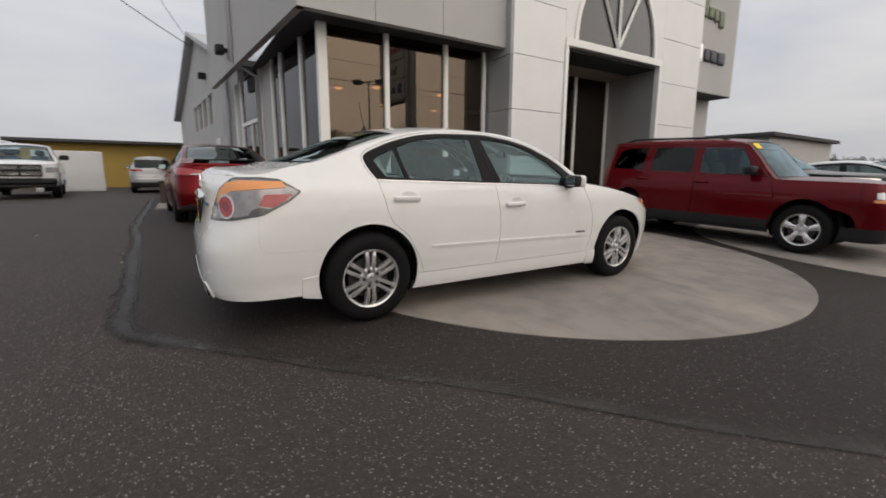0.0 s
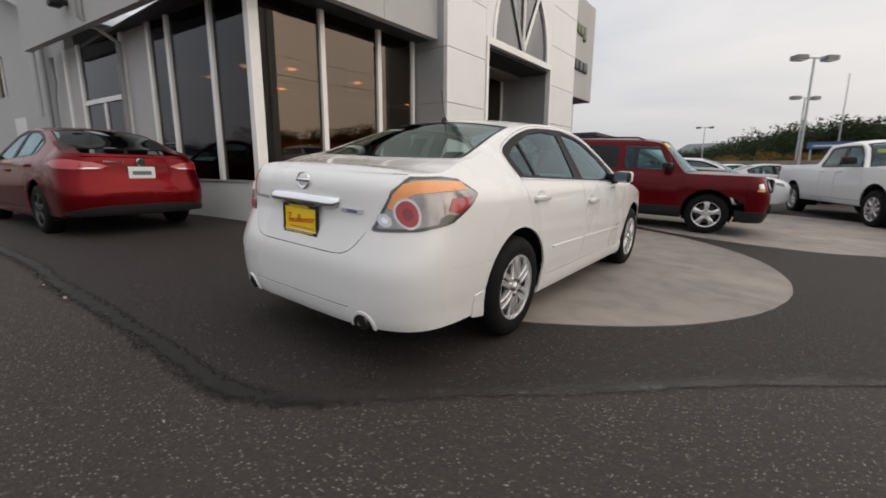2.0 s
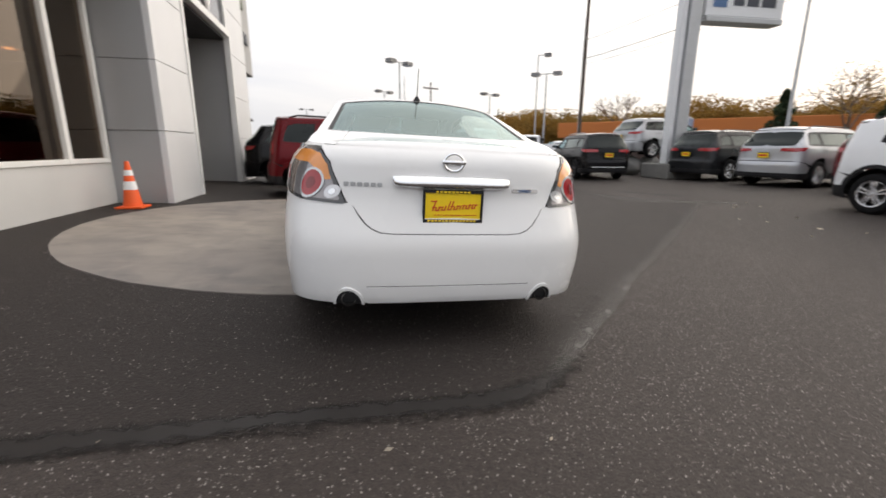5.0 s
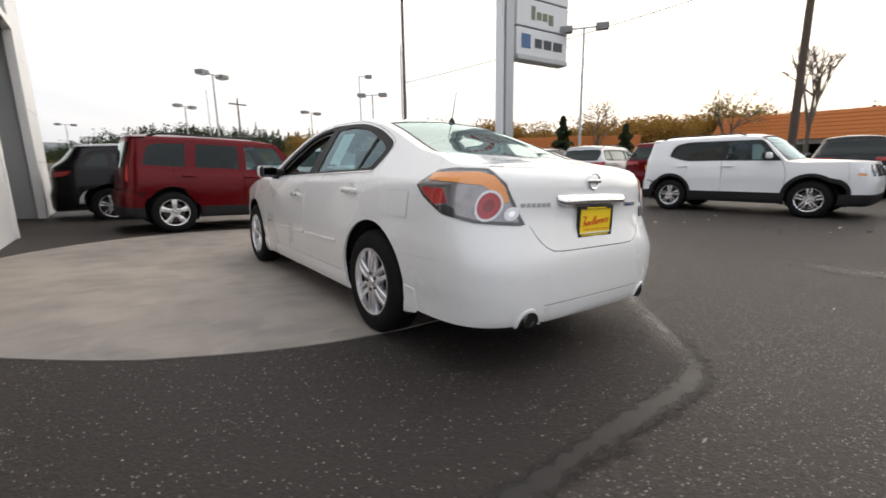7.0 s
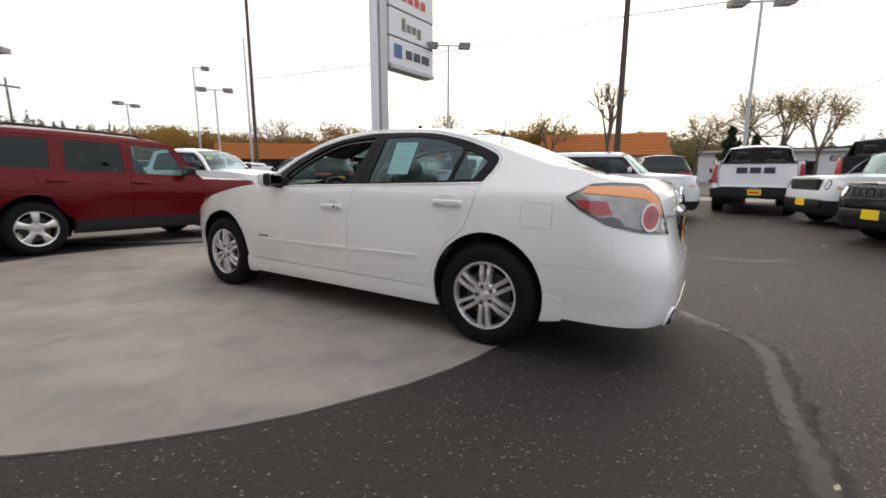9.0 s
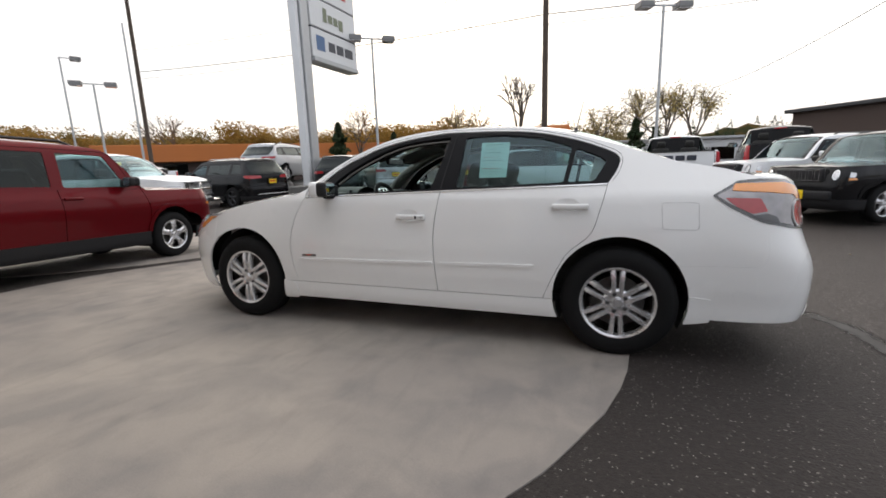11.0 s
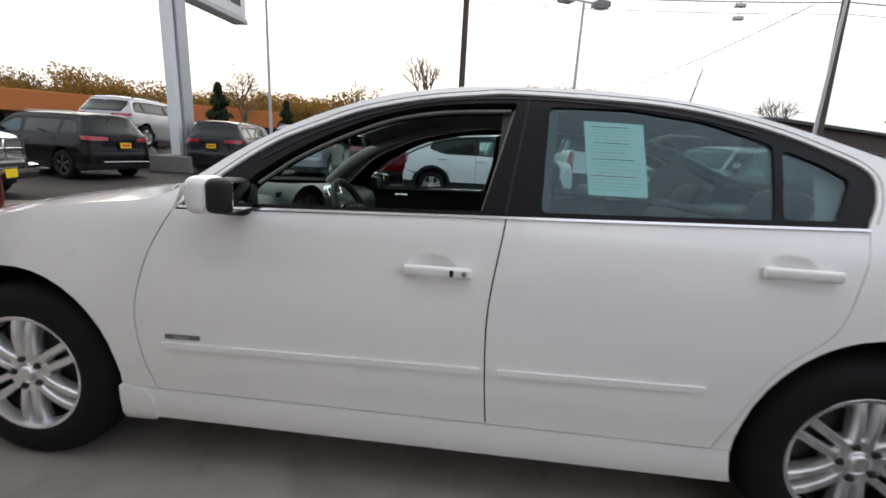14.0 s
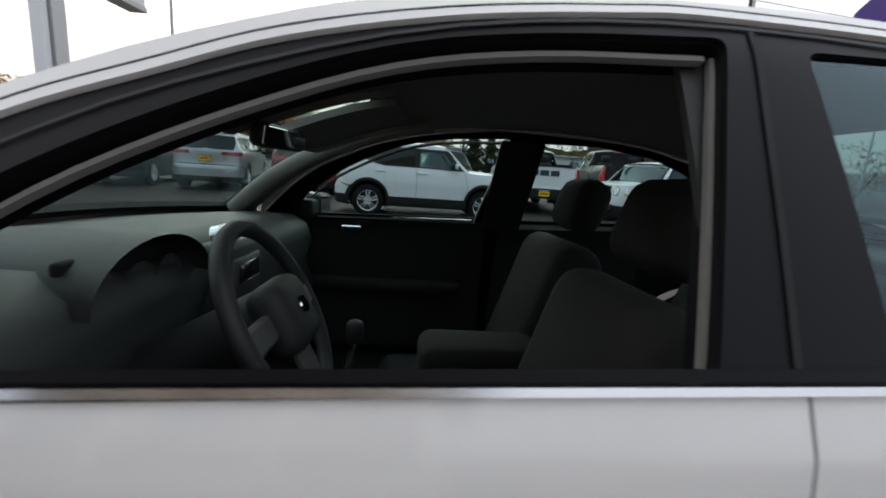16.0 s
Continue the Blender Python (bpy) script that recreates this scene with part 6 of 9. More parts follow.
random.seed(4)
edge = [(-60, -3.35), (-30, -3.3), (-12, -3.22), (-5.67, -3.14), (-1.74, -3.0), (-0.26, -2.96), (0.2, -2.93), (0.5, -2.75), (0.95, -2.37), (1.45, -1.86), (2.14, -1.17), (3.2, -0.17), (4.1, 0.68), (5.4, 1.85), (6.95, 3.25), (6.6, 4.4), (6.3, 6.0), (6.2, 12.0), (6.2, 40)]
fine_edge = []
for (a, b), (c, d) in zip(edge[:-1], edge[1:]):
    n = max(1, min(60, int(math.hypot(c - a, d - b) / 0.12)))
    for i in range(n):
        fine_edge.append((a + (c - a) * i / n + 0.05 * noise.noise(Vector((a + i * 0.1, b, 3.1))), b + (d - b) * i / n + 0.05 * noise.noise(Vector((a + i * 0.1, b, 7.7)))))
fine_edge.append(edge[-1])
for _ in range(2):       # the corner was laid in a curve
    fine_edge = fine_edge[:2] + [((a[0] + 2 * b[0] + c[0]) / 4, (a[1] + 2 * b[1] + c[1]) / 4) if -6 < b[0] < 6.5 and b[1] < 3 else b for a, b, c in zip(fine_edge[1:-3], fine_edge[2:-2], fine_edge[3:-1])] + fine_edge[-2:]
ground_piece("asphalt_patch", fine_edge + [(-60, 40)], M["asphalt_new"], 0.005, 0.0, "newer darker asphalt laid in front of the showroom", "asphalt", 0.6)


def band(path, w0, seed):
    """The outline of a strip of uneven width along a path."""
    l, r = [], []
    for i in range(len(path)):
        a, b = path[max(0, i - 1)], path[min(len(path) - 1, i + 1)]
        d = Vector((b[0] - a[0], b[1] - a[1])).normalized()
        for side_, sgn, sd_ in ((l, 1, seed), (r, -1, seed + 9.5)):
            w = w0 * (1 + 0.45 * noise.noise(Vector((path[i][0] * 1.7, path[i][1] * 1.7, sd_))) + 0.5 * noise.noise(Vector((path[i][0] * 9, path[i][1] * 9, sd_))))
            side_.append((path[i][0] - sgn * d.y * w, path[i][1] + sgn * d.x * w))
    return l + r[::-1]


def strip(name, path, across, material, dz, label, category, thin=None):
    """A strip laid along a path; across gives (offset to the left, body) pairs, body 1 where it is whole and 0 at its worn edge."""
    V, F, body, k = [], [], [], len(across)
    for i, (x, y) in enumerate(path):
        a, b = path[max(0, i - 1)], path[min(len(path) - 1, i + 1)]
        d = Vector((b[0] - a[0], b[1] - a[1])).normalized()
        sw = 1 + 0.35 * noise.noise(Vector((x * 1.3, y * 1.3, dz * 900)))
        f = thin(x, y) if thin else 1.0
        for o, w in across:
            px, py = x - d.y * o * sw, y + d.x * o * sw
            V.append((px, py, gz(px) + dz))
            body.append(w * f)
        if i:
            F += [((i - 1) * k + j, i * k + j, i * k + j + 1, (i - 1) * k + j + 1) for j in range(k - 1)]
    me_ = bpy.data.meshes.new(name)
    me_.from_pydata(V, [], [f[::-1] for f in F])
    at = me_.attributes.new("body", "FLOAT", "POINT")
    at.data.foreach_set("value", np.array(body, dtype=np.float32))
    return tagged(part(name, me_, material), label, category, kind="structure")


seam = [p for p in fine_edge if -14 < p[0] < 6.9 and p[1] < 3.3]
strip("asphalt_edge", [p for p in seam if p[0] < 0.9], ((-0.16, 0.0), (-0.08, 0.45), (0.0, 0.95), (0.06, 1.0)), M["asphalt_edge"], 0.0062, "ragged worn edge of the newer asphalt", "asphalt", lambda x, y: min(1.0, max(0.0, (0.9 - x) / 0.6)))
across = ((-0.088, 0.0), (-0.04, 0.62), (0.0, 1.0), (0.04, 0.62), (0.088, 0.0))
strip("sealed_joint", [p for p in seam if p[0] < 0.75], across, M["tar_old"], 0.0072, "dull dark tar band sealing the joint between two asphalt areas", "tar joint", lambda x, y: min(1.0, max(0.0, (0.75 - x) / 0.5)))
# this arm has its sheen painted in as a pale colour
strip("sealed_joint", [p for p in seam if p[0] > 0.15], ((-0.040, 0.0), (0.004, 0.72), (0.045, 0.68), (0.12, 0.36), (0.24, 0.0)), M["tar"], 0.0080, "worn pale band along the joint between two asphalt areas", "tar joint", lambda x, y: min(1.0, max(0.0, (x - 0.15) / 0.5)) * (1.0 - 0.22 * min(1.0, max(0.0, (x - 1.0) / 2.0))))
for cx, cy, r, dz in ((-0.6, 1.55, 3.03, 0.012), (2.1, 7.45, 3.2, 0.012)):
    random.seed(7)
    loop = [(cx + (r + random.uniform(-0.006, 0.006)) * math.cos(t), cy + (r + random.uniform(-0.006, 0.006)) * math.sin(t)) for t in np.linspace(0, 2 * math.pi, 140)[:-1]]
    ground_piece("concrete_pad", loop, M["concrete"], dz, 0.012, "round worn concrete display pad set in the asphalt", "concrete pad")
# wet drain slot with pale streaks, and the kerbed verge on the street side
ground_piece("drain_channel", band([(6.9 + 0.65 * k / 12, 6.12 - 1.58 * k / 12) for k in range(13)], 0.06, 9), M["under"], 0.006, 0.003, "dark wet slot of a drain in the lot", "drain")
for p0, p1, wd in (((5.3, 5.25), (8.2, 2.35), 0.34), ((4.35, -2.1), (4.55, -4.0), 0.42), ((5.6, 6.4), (7.2, 3.4), 0.22)):
    pth = [(p0[0] + (p1[0] - p0[0]) * k / 16 + 0.10 * math.sin(k * 0.7), p0[1] + (p1[1] - p0[1]) * k / 16) for k in range(17)]
    strip("wet_patch", pth, ((-wd, 0.0), (-wd * 0.5, 0.55), (0.0, 0.85), (wd * 0.5, 0.55), (wd, 0.0)), M["wet"], 0.0062, "worn paler damp streak on the asphalt", "stain", lambda x, y, p0=p0, p1=p1: min(1.0, 4.0 * min(math.dist((x, y), p0), math.dist((x, y), p1)) / math.dist(p0, p1)))
kb = bmesh.new()
for i in range(30):
    box(kb, 20.0, 20.16, -40 + 3 * i, -37.01 + 3 * i, -0.1, 0.16, 0.015, 1)
tagged(part("kerb", kb, M["concrete"]), "pale concrete kerb along the street verge", "kerb", kind="structure")
tagged(part("verge", bx(20.16, 22.5, -40, 50, -0.1, 0.13), M["grass"]), "green grass strip behind the kerb", "grass", kind="structure")
tagged(part("pavement", bx(16.9, 20.0, -40, 50, 0.0, 0.030), M["concrete"]), "pale concrete pavement along the lot", "pavement", kind="structure")

# ---- showroom ----
WX, PX = -4.22, -3.35      # the window wall and the portal's front


def wall_piece(name, x0, x1, y0, y1, z0, z1, mt, label, cat, bevel=0.0):
    return tagged(part(name, bx(x0, x1, y0, y1, z0, z1, bevel), M[mt]), label, cat, kind="structure")


wall_piece("wall_plinth_front", WX - 0.20, WX + 0.03, -0.26, 3.50, -0.1, 0.83, "stucco_low", "white painted low wall under showroom windows", "wall")
win = thing("window_front", "tall bronze-tinted showroom windows in white aluminium frames", "window", kind="structure")
for y, w in ((-0.15, 0.085), (1.08, 0.05), (2.41, 0.05), (3.40, 0.04)):
    part("window_frame", bx(WX - 0.07, WX + 0.06, y - w, y + w, 0.83, 3.72, 0.006, 1), M["mullion"], win)
for y0, y1 in ((-0.065, 1.03), (1.13, 2.36), (2.46, 3.36)):
    g = part("pane", bx(WX - 0.012, WX, y0, y1, 0.90, 3.72), M["shopglass"], win)
    g.visible_shadow = False
    part("window_sill", bx(WX - 0.06, WX + 0.055, y0, y1, 0.832, 0.90, 0.005, 1), M["mullion"], win)
# the flank runs off at five degrees
FL = pose(-4.25, -0.15, 0, 0, 0, 4.6)      # the flank runs along local -x, local y points into the building
fbx = lambda x0, x1, *a: bx(-x1, -x0, *a)
fl_wall = thing("window_side", "showroom side windows with white frames and a glazed door", "window", FL, kind="structure")
for x, w in ((1.02, 0.05), (2.36, 0.05), (3.05, 0.05), (4.15, 0.07), (6.30, 0.06), (7.1, 0.06)):
    part("window_frame", fbx(x - w, x + w, -0.05, 0.08, 0.83 if x < 3.5 else 0.2, 3.72, 0.006, 1), M["mullion"], fl_wall)
for x0, x1, z0 in ((0.09, 0.97, 0.86), (1.07, 2.31, 0.86), (2.41, 3.0, 0.86), (4.22, 6.24, 0.25)):
    g = part("pane", fbx(x0, x1, 0.0, 0.012, z0, 3.72), M["sideglass"], fl_wall)
    g.visible_shadow = False
part("door_rail", fbx(4.22, 6.24, -0.04, 0.03, 2.42, 2.52, 0.005, 1), M["mullion"], fl_wall)
part("door_stile", fbx(5.20, 5.27, -0.04, 0.03, 0.25, 2.42, 0.005, 1), M["mullion"], fl_wall)
side_w = lambda nm, x0, x1, y0, y1, z0, z1, mt, lab, cat: tagged(part(nm, fbx(x0, x1, y0, y1, z0, z1), M[mt], m=FL), lab, cat, kind="structure")
side_w("wall_plinth_side", 0.0, 3.0, -0.03, 0.20, -0.1, 0.83, "stucco_low", "white painted low wall under side windows", "wall")
side_w("sill_board", 0.0, 3.0, -0.055, 0.06, 0.832, 0.858, "panel_side", "dark grey sill board on the side plinth", "sill")
side_w("wall_side_pier", 3.10, 4.08, 0.0, 0.2, -0.1, 3.72, "stucco", "grey rendered wall between the side windows", "wall")
side_w("wall_side_end", 6.36, 7.75, 0.0, 0.2, -0.1, 3.72, "stucco", "grey rendered wall at the flank's end", "wall")
# overhanging upper storey; the shade beneath it is put into the soffit's colour
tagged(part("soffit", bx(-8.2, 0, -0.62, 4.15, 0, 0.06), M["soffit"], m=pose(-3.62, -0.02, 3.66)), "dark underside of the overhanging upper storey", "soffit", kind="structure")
fas = bmesh.new()
box(fas, -8.2, 0.0, 0.0, 0.14, 0, 3.4)
tagged(part("wall_upper_side", fas, M["stucco"], m=pose(-3.60, -0.70, 3.64, 0, 0, 4.6)), "grey rendered upper wall of the flank", "wall", kind="structure")
fp = thing("wall_upper_front", "grey rendered panels of the upper front wall", "wall", kind="structure")
for y0, y1 in ((-0.69, 0.62), (0.63, 1.98), (1.99, 3.50)):
    for z0, z1 in ((3.64, 5.2), (5.21, 7.0)):
        part("panel", bx(-3.76, -3.60, y0, y1, z0, z1, 0.004, 1), M["stucco"], fp)
# portal: piers, header, arched fanlight
pt = thing("portal", "grey metal-panelled entrance portal with an arched fanlight", "portal", kind="structure")
rows = (0.0, 1.33, 2.41, 3.49, 4.57, 5.65, 7.2)
for z0, z1 in zip(rows[:-1], rows[1:]):
    # returns are coloured darker than the front for the shade on that side
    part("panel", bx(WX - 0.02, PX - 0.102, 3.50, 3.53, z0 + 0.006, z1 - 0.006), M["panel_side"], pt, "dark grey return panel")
    part("panel", bx(PX - 0.10, PX, 3.50, 4.96, z0 + 0.006, z1 - 0.006, 0.003, 1), M["panel"], pt)
    part("panel", bx(PX - 0.10, PX, 8.56, 10.36, z0 + 0.006, z1 - 0.006, 0.003, 1), M["panel"], pt)
AY, AZ, AW, AH = 6.76, 4.02, 1.52, 1.95
half = [(AY + AW * math.cos(t), AZ + AH * math.sin(t)) for t in np.linspace(0, math.pi, 40)]
yz = lambda x: (lambda a, b: np.stack([np.full_like(a, x), a, b], -1))
part("panel", patch(yz(PX), [[(4.962, 3.87), (8.558, 3.87), (8.558, 7.2), (4.962, 7.2)], half], 0.6, 0.6, depth=0.10), M["panel"], pt)
outer = [(AY + (AW + 0.0) * math.cos(t), AZ + AH * math.sin(t)) for t in np.linspace(0, math.pi, 40)]
inner = [(AY + (AW - 0.11) * math.cos(t), AZ + 0.0 + (AH - 0.11) * math.sin(t)) for t in np.linspace(0, math.pi, 40)]
part("arch_frame", patch(yz(PX + 0.03), [outer + inner[::-1]], 0.6, 0.6, depth=0.16), M["mullion"], pt)
part("arch_sill", bx(PX - 0.12, PX + 0.03, 4.98, 8.54, 3.86, 4.02, 0.006, 1), M["mullion"], pt)
part("jamb", bx(PX - 0.12, PX + 0.03, 4.97, 5.07, 0.10, 3.86, 0.006, 1), M["mullion"], pt)
part("jamb", bx(PX - 0.12, PX + 0.03, 8.45, 8.55, 0.10, 3.86, 0.006, 1), M["mullion"], pt)
g = part("fanlight_pane", patch(yz(PX - 0.03), [inner], 0.6, 0.6, depth=0), M["fanglass"], pt)
for dy, dz in ((0.0, 1.84), (-0.82, 1.52), (0.82, 1.52)):
    bar = bmesh.new()
    cyl(bar, (PX + 0.005, AY, AZ), (PX + 0.005, AY + dy, AZ + dz), 0.045, n=4)
    part("glazing_bar", bar, M["mullion"], pt)
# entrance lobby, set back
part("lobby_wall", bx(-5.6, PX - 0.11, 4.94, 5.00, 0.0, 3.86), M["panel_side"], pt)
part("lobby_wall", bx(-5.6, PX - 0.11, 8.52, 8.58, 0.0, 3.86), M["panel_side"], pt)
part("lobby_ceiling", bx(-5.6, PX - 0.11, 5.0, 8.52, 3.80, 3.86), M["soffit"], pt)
en = thing("door_entrance", "glazed entrance doors with white frames, set back", "door", kind="structure")
for y in (5.02, 6.05, 7.15, 8.48):
    part("door_frame", bx(-5.0, -4.92, y - 0.045, y + 0.045, 0.12, 3.78, 0.005, 1), M["mullion"], en)
for y0, y1 in ((5.07, 6.0), (6.1, 7.1), (7.2, 8.43)):
    g = part("pane", bx(-4.97, -4.955, y0, y1, 0.14, 3.78), M["shopglass"], en)
    g.visible_shadow = False
wall_piece("wall_front_far", WX - 0.2, WX, 10.36, 12.7, -0.1, 3.5, "stucco", "grey wall beyond the portal", "wall")
# sign box on the corner, its marks as plain shapes
sb = thing("sign_box", "grey panel box carrying the dealer's raised marks", "sign", kind="structure")
part("box_panel", bx(-6.0, -3.60, 10.37, 12.75, 3.52, 6.72, 0.01, 1), M["stucco"], sb)
# thin near-black sheet painted as the shade under the box
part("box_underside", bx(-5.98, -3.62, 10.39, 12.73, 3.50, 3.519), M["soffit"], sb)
for y0, y1, z0, z1, mt in ((10.75, 10.95, 5.55, 6.05, "mark_green"), (11.0, 11.25, 5.55, 5.85, "mark_green"), (11.3, 11.55, 5.52, 5.85, "mark_green"), (11.6, 11.85, 5.40, 5.85, "mark_green"), (10.65, 10.85, 4.35, 4.85, "chrome"), (10.95, 11.25, 4.38, 4.72, "signdark"), (11.3, 11.65, 4.38, 4.72, "signdark"), (11.7, 12.1, 4.38, 4.72, "signdark")):
    part("raised_mark", bx(-3.605, -3.545, y0, y1, z0, z1, 0.05, 3), M[mt], sb, smooth=50)
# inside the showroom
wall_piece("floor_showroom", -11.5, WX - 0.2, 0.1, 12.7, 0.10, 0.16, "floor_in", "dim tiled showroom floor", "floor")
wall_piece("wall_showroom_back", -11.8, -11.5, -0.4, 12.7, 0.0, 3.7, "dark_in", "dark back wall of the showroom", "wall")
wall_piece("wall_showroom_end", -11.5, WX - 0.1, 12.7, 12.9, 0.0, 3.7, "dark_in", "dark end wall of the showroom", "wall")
tagged(part("ceiling", bx(-11.5, WX - 0.08, 0.05, 12.7, 3.735, 3.80), M["ceil_in"]), "showroom ceiling, dim and plain", "ceiling", kind="structure")
tagged(part("roof_showroom", bx(-11.8, -3.75, -0.5, 12.7, 6.6, 6.7), M["roof_dark"]), "flat dark roof of the showroom", "roof", kind="structure")
wall_piece("wall_showroom_mid", -4.4, -4.3, 10.36, 12.7, 3.5, 6.9, "stucco", "grey wall behind the sign box", "wall")
pend = thing("pendant_lamp", "warm glowing pendant lamp with a glass shade", "lamp", pose(-5.7, 1.5, 3.0), group="showroom lamps")
part("shade", lathe([(0.05, 0.16), (0.10, 0.14), (0.17, 0.02), (0.18, -0.02)], 20, "z"), M["lampshade"], pend, smooth=40)
part("bulb", lathe([(0.001, 0.10), (0.06, 0.09), (0.09, 0.02), (0.06, -0.03), (0.001, -0.05)], 16, "z"), M["bulb"], pend, smooth=40)
part("cord", cyl(bmesh.new(), (0, 0, 0.15), (0, 0, 0.735), 0.006, n=5), M["cable"], pend)
for x, y in ((-5.7, 3.2), (-7.8, 0.9), (-7.8, 2.6), (-8.0, 4.4), (-6.2, 0.8), (-7.0, 6.4)):
    copy_thing(pend, pose(x, y, 3.0))
col = thing("showroom_column", "dark square column inside the showroom", "column", pose(-5.6, 2.3, 0.16))
part("shaft", bx(-0.22, 0.22, -0.22, 0.22, 0, 3.575, 0.01, 1), M["soffit"], col)
for x, y in ((-6.4, 1.2), (-8.0, 3.0), (-6.0, 3.6)):
    dk = thing("desk", "dark office desk with a screen, inside the showroom", "desk", pose(x, y, 0.16), group="showroom desks")
    part("desk_top", bx(-0.4, 0.4, -0.75, 0.75, 0.70, 0.74, 0.005, 1), M["wood"], dk)
    part("side_panel", bx(-0.38, 0.38, -0.72, -0.68, 0, 0.70), M["wood"], dk)
    part("side_panel", bx(-0.38, 0.38, 0.68, 0.72, 0, 0.70), M["wood"], dk)
    part("screen", bx(-0.02, 0.02, -0.28, 0.28, 0.85, 1.2, 0.006, 1), M["trim"], dk)
    part("screen_foot", bx(-0.1, 0.1, -0.1, 0.1, 0.742, 0.85, 0.02, 2), M["trim"], dk)
# things on the flank
wl_ = thing("wall_lamp", "small black floodlight on the upper flank wall", "lamp", pose(-8.95, -1.155, 4.12, 0, 0, 4.6))
part("housing", bx(-0.12, 0.12, -0.26, -0.06, -0.11, 0.12, 0.03, 2), M["trim"], wl_, smooth=50)
part("bracket", bx(-0.05, 0.05, -0.06, 0.045, -0.04, 0.05), M["trim"], wl_)
for k, (px, zt_) in enumerate(((4.10, 6.9), (7.62, 3.7))):
    dp = thing("downpipe", "grey metal downpipe fixed to the flank wall", "pipe", FL)
    if k == 0:
        part("pipe", tube(bmesh.new(), [(-px, -0.66, 6.9), (-px, -0.66, 3.75), (-px, -0.10, 3.45), (-px, -0.10, 0.25)], 0.05, 8), M["metal_paint"], dp, smooth=60)
    else:
        part("pipe", tube(bmesh.new(), [(-px, -0.12, 3.6), (-px, -0.12, 3.0), (-px - 0.18, -0.12, 2.7), (-px - 0.18, -0.12, 0.25)], 0.05, 8), M["metal_paint"], dp, smooth=60)
# gabled workshop behind
GW = FL @ pose(-7.9, 0.25, 0)
wk = [(0.0, -0.1), (0.0, 4.53), (8.4, 7.33), (17.0, 4.45), (17.0, -0.1)]
xz = lambda y: (lambda a, b: np.stack([-a, np.full_like(a, y), b], -1))
holes = [[(5.0 + 1.5 * i, 3.2), (6.1 + 1.5 * i, 3.2), (6.1 + 1.5 * i, 4.4), (5.0 + 1.5 * i, 4.4)] for i in range(4)]
ws = thing("wall_workshop", "pale grey gabled workshop wall with small high windows", "wall", GW, kind="structure")
part("gable_wall", patch(xz(0.0), [wk] + holes, 3, 3, depth=0.2, sgn=-1), M["stucco"], ws)
for i in range(4):
    part("pane", fbx(5.0 + 1.5 * i, 6.1 + 1.5 * i, 0.10, 0.115, 3.2, 4.4), M["shopglass"], ws)
    part("window_frame", fbx(5.52 + 1.5 * i, 5.58 + 1.5 * i, 0.06, 0.098, 3.2, 4.4), M["mullion"], ws)
rf = bmesh.new()
for a, b in (((-0.3, 4.44), (8.4, 7.35)), ((8.4, 7.35), (17.3, 4.36))):
    v = [rf.verts.new((-p[0], y, p[1] + dz)) for dz in (0.02, 0.2) for p in (a, b) for y in (-0.35, 20)]
    for f in ((0, 1, 3, 2), (4, 6, 7, 5), (0, 4, 5, 1), (2, 3, 7, 6), (0, 2, 6, 4), (1, 5, 7, 3)):
        rf.faces.new([v[i] for i in f])
bmesh.ops.recalc_face_normals(rf, faces=rf.faces)
part("roof", rf, M["metal_paint"], ws)
for x, z0, z1 in ((1.2, 0.3, 4.5), (1.7, 2.4, 4.7)):
    part("vent_pipe", cyl(bmesh.new(), (-x, -0.15, z0), (-x, -0.15, z1), 0.09, n=10), M["metal_paint"], ws, smooth=60)
part("notice_board", fbx(3.6, 4.6, -0.04, -0.004, 1.5, 2.5), M["signface"], ws)
part("floodlight", fbx(6.0, 6.3, -0.3, 0.0, 5.1, 5.35, 0.03, 2), M["trim"], ws)


# ---- the white saloon ----
TILT = 2.4
saloon = build_car(SALOON, "white_saloon_car", "pearl white four-door saloon parked on round concrete pad", "car", "white", pose(0, 0, 0.012, 0, TILT, 0), dark_glass=False, plate=None)
GS = SHELLS["saloon"]
lf = [(_B.uR, b) if a < _B.uR + 0.02 else (a, b) for a, b in inset(LID_FACE, 0.002)]
face = patch(_B.side, [lf], 0.05, 0.045, depth=0.012, skip=_B.uR)
lid_g = joined(GS["lid_top"], face, mirrored(face))
# the lid's rear edge is rolled, not folded: top and face share their normals along it
xe_ = np.linspace(0, 0.66, 24)
ye_ = np.array([_B.side(_B.ux(x, 1.045), 1.045)[1] for x in xe_]).ravel()
near_ = np.hypot(lid_g[0][:, 1] - np.interp(np.abs(lid_g[0][:, 0]), xe_, ye_), lid_g[0][:, 2] - 1.048)
wt_ = np.clip(1.15 - near_ / 0.085, 0, 1)[:, None]
ln_ = lid_g[2] * (1 - wt_) + np.array([0, -0.66, 0.75]) * wt_
lid = part("boot_lid", (lid_g[0], lid_g[1], ln_ / np.linalg.norm(ln_, axis=1, keepdims=True)), M["white"], saloon)
# chrome grip bar over the plate, in two chamfers
rear_y = lambda x, z: float(_B.side(_B.ux(abs(x), z), z)[1])


def rear_patch(x0, x1, z0, z1, off, r=0.004, top=None):
    """A strip across the boot's face from x0 to x1."""
    fn = lambda a, b: (lambda p: np.stack([a, p[..., 1], b], -1))(_B.side(np.array([_B.ux(abs(q), w) for q, w in zip(a, b)]), b))
    o = rounded([(x0, z0), (x1, z0), (x1, z1), (x0, z1)], r)
    return patch(fn, [o], 0.05, 0.05, off=off, depth=off + 0.003)


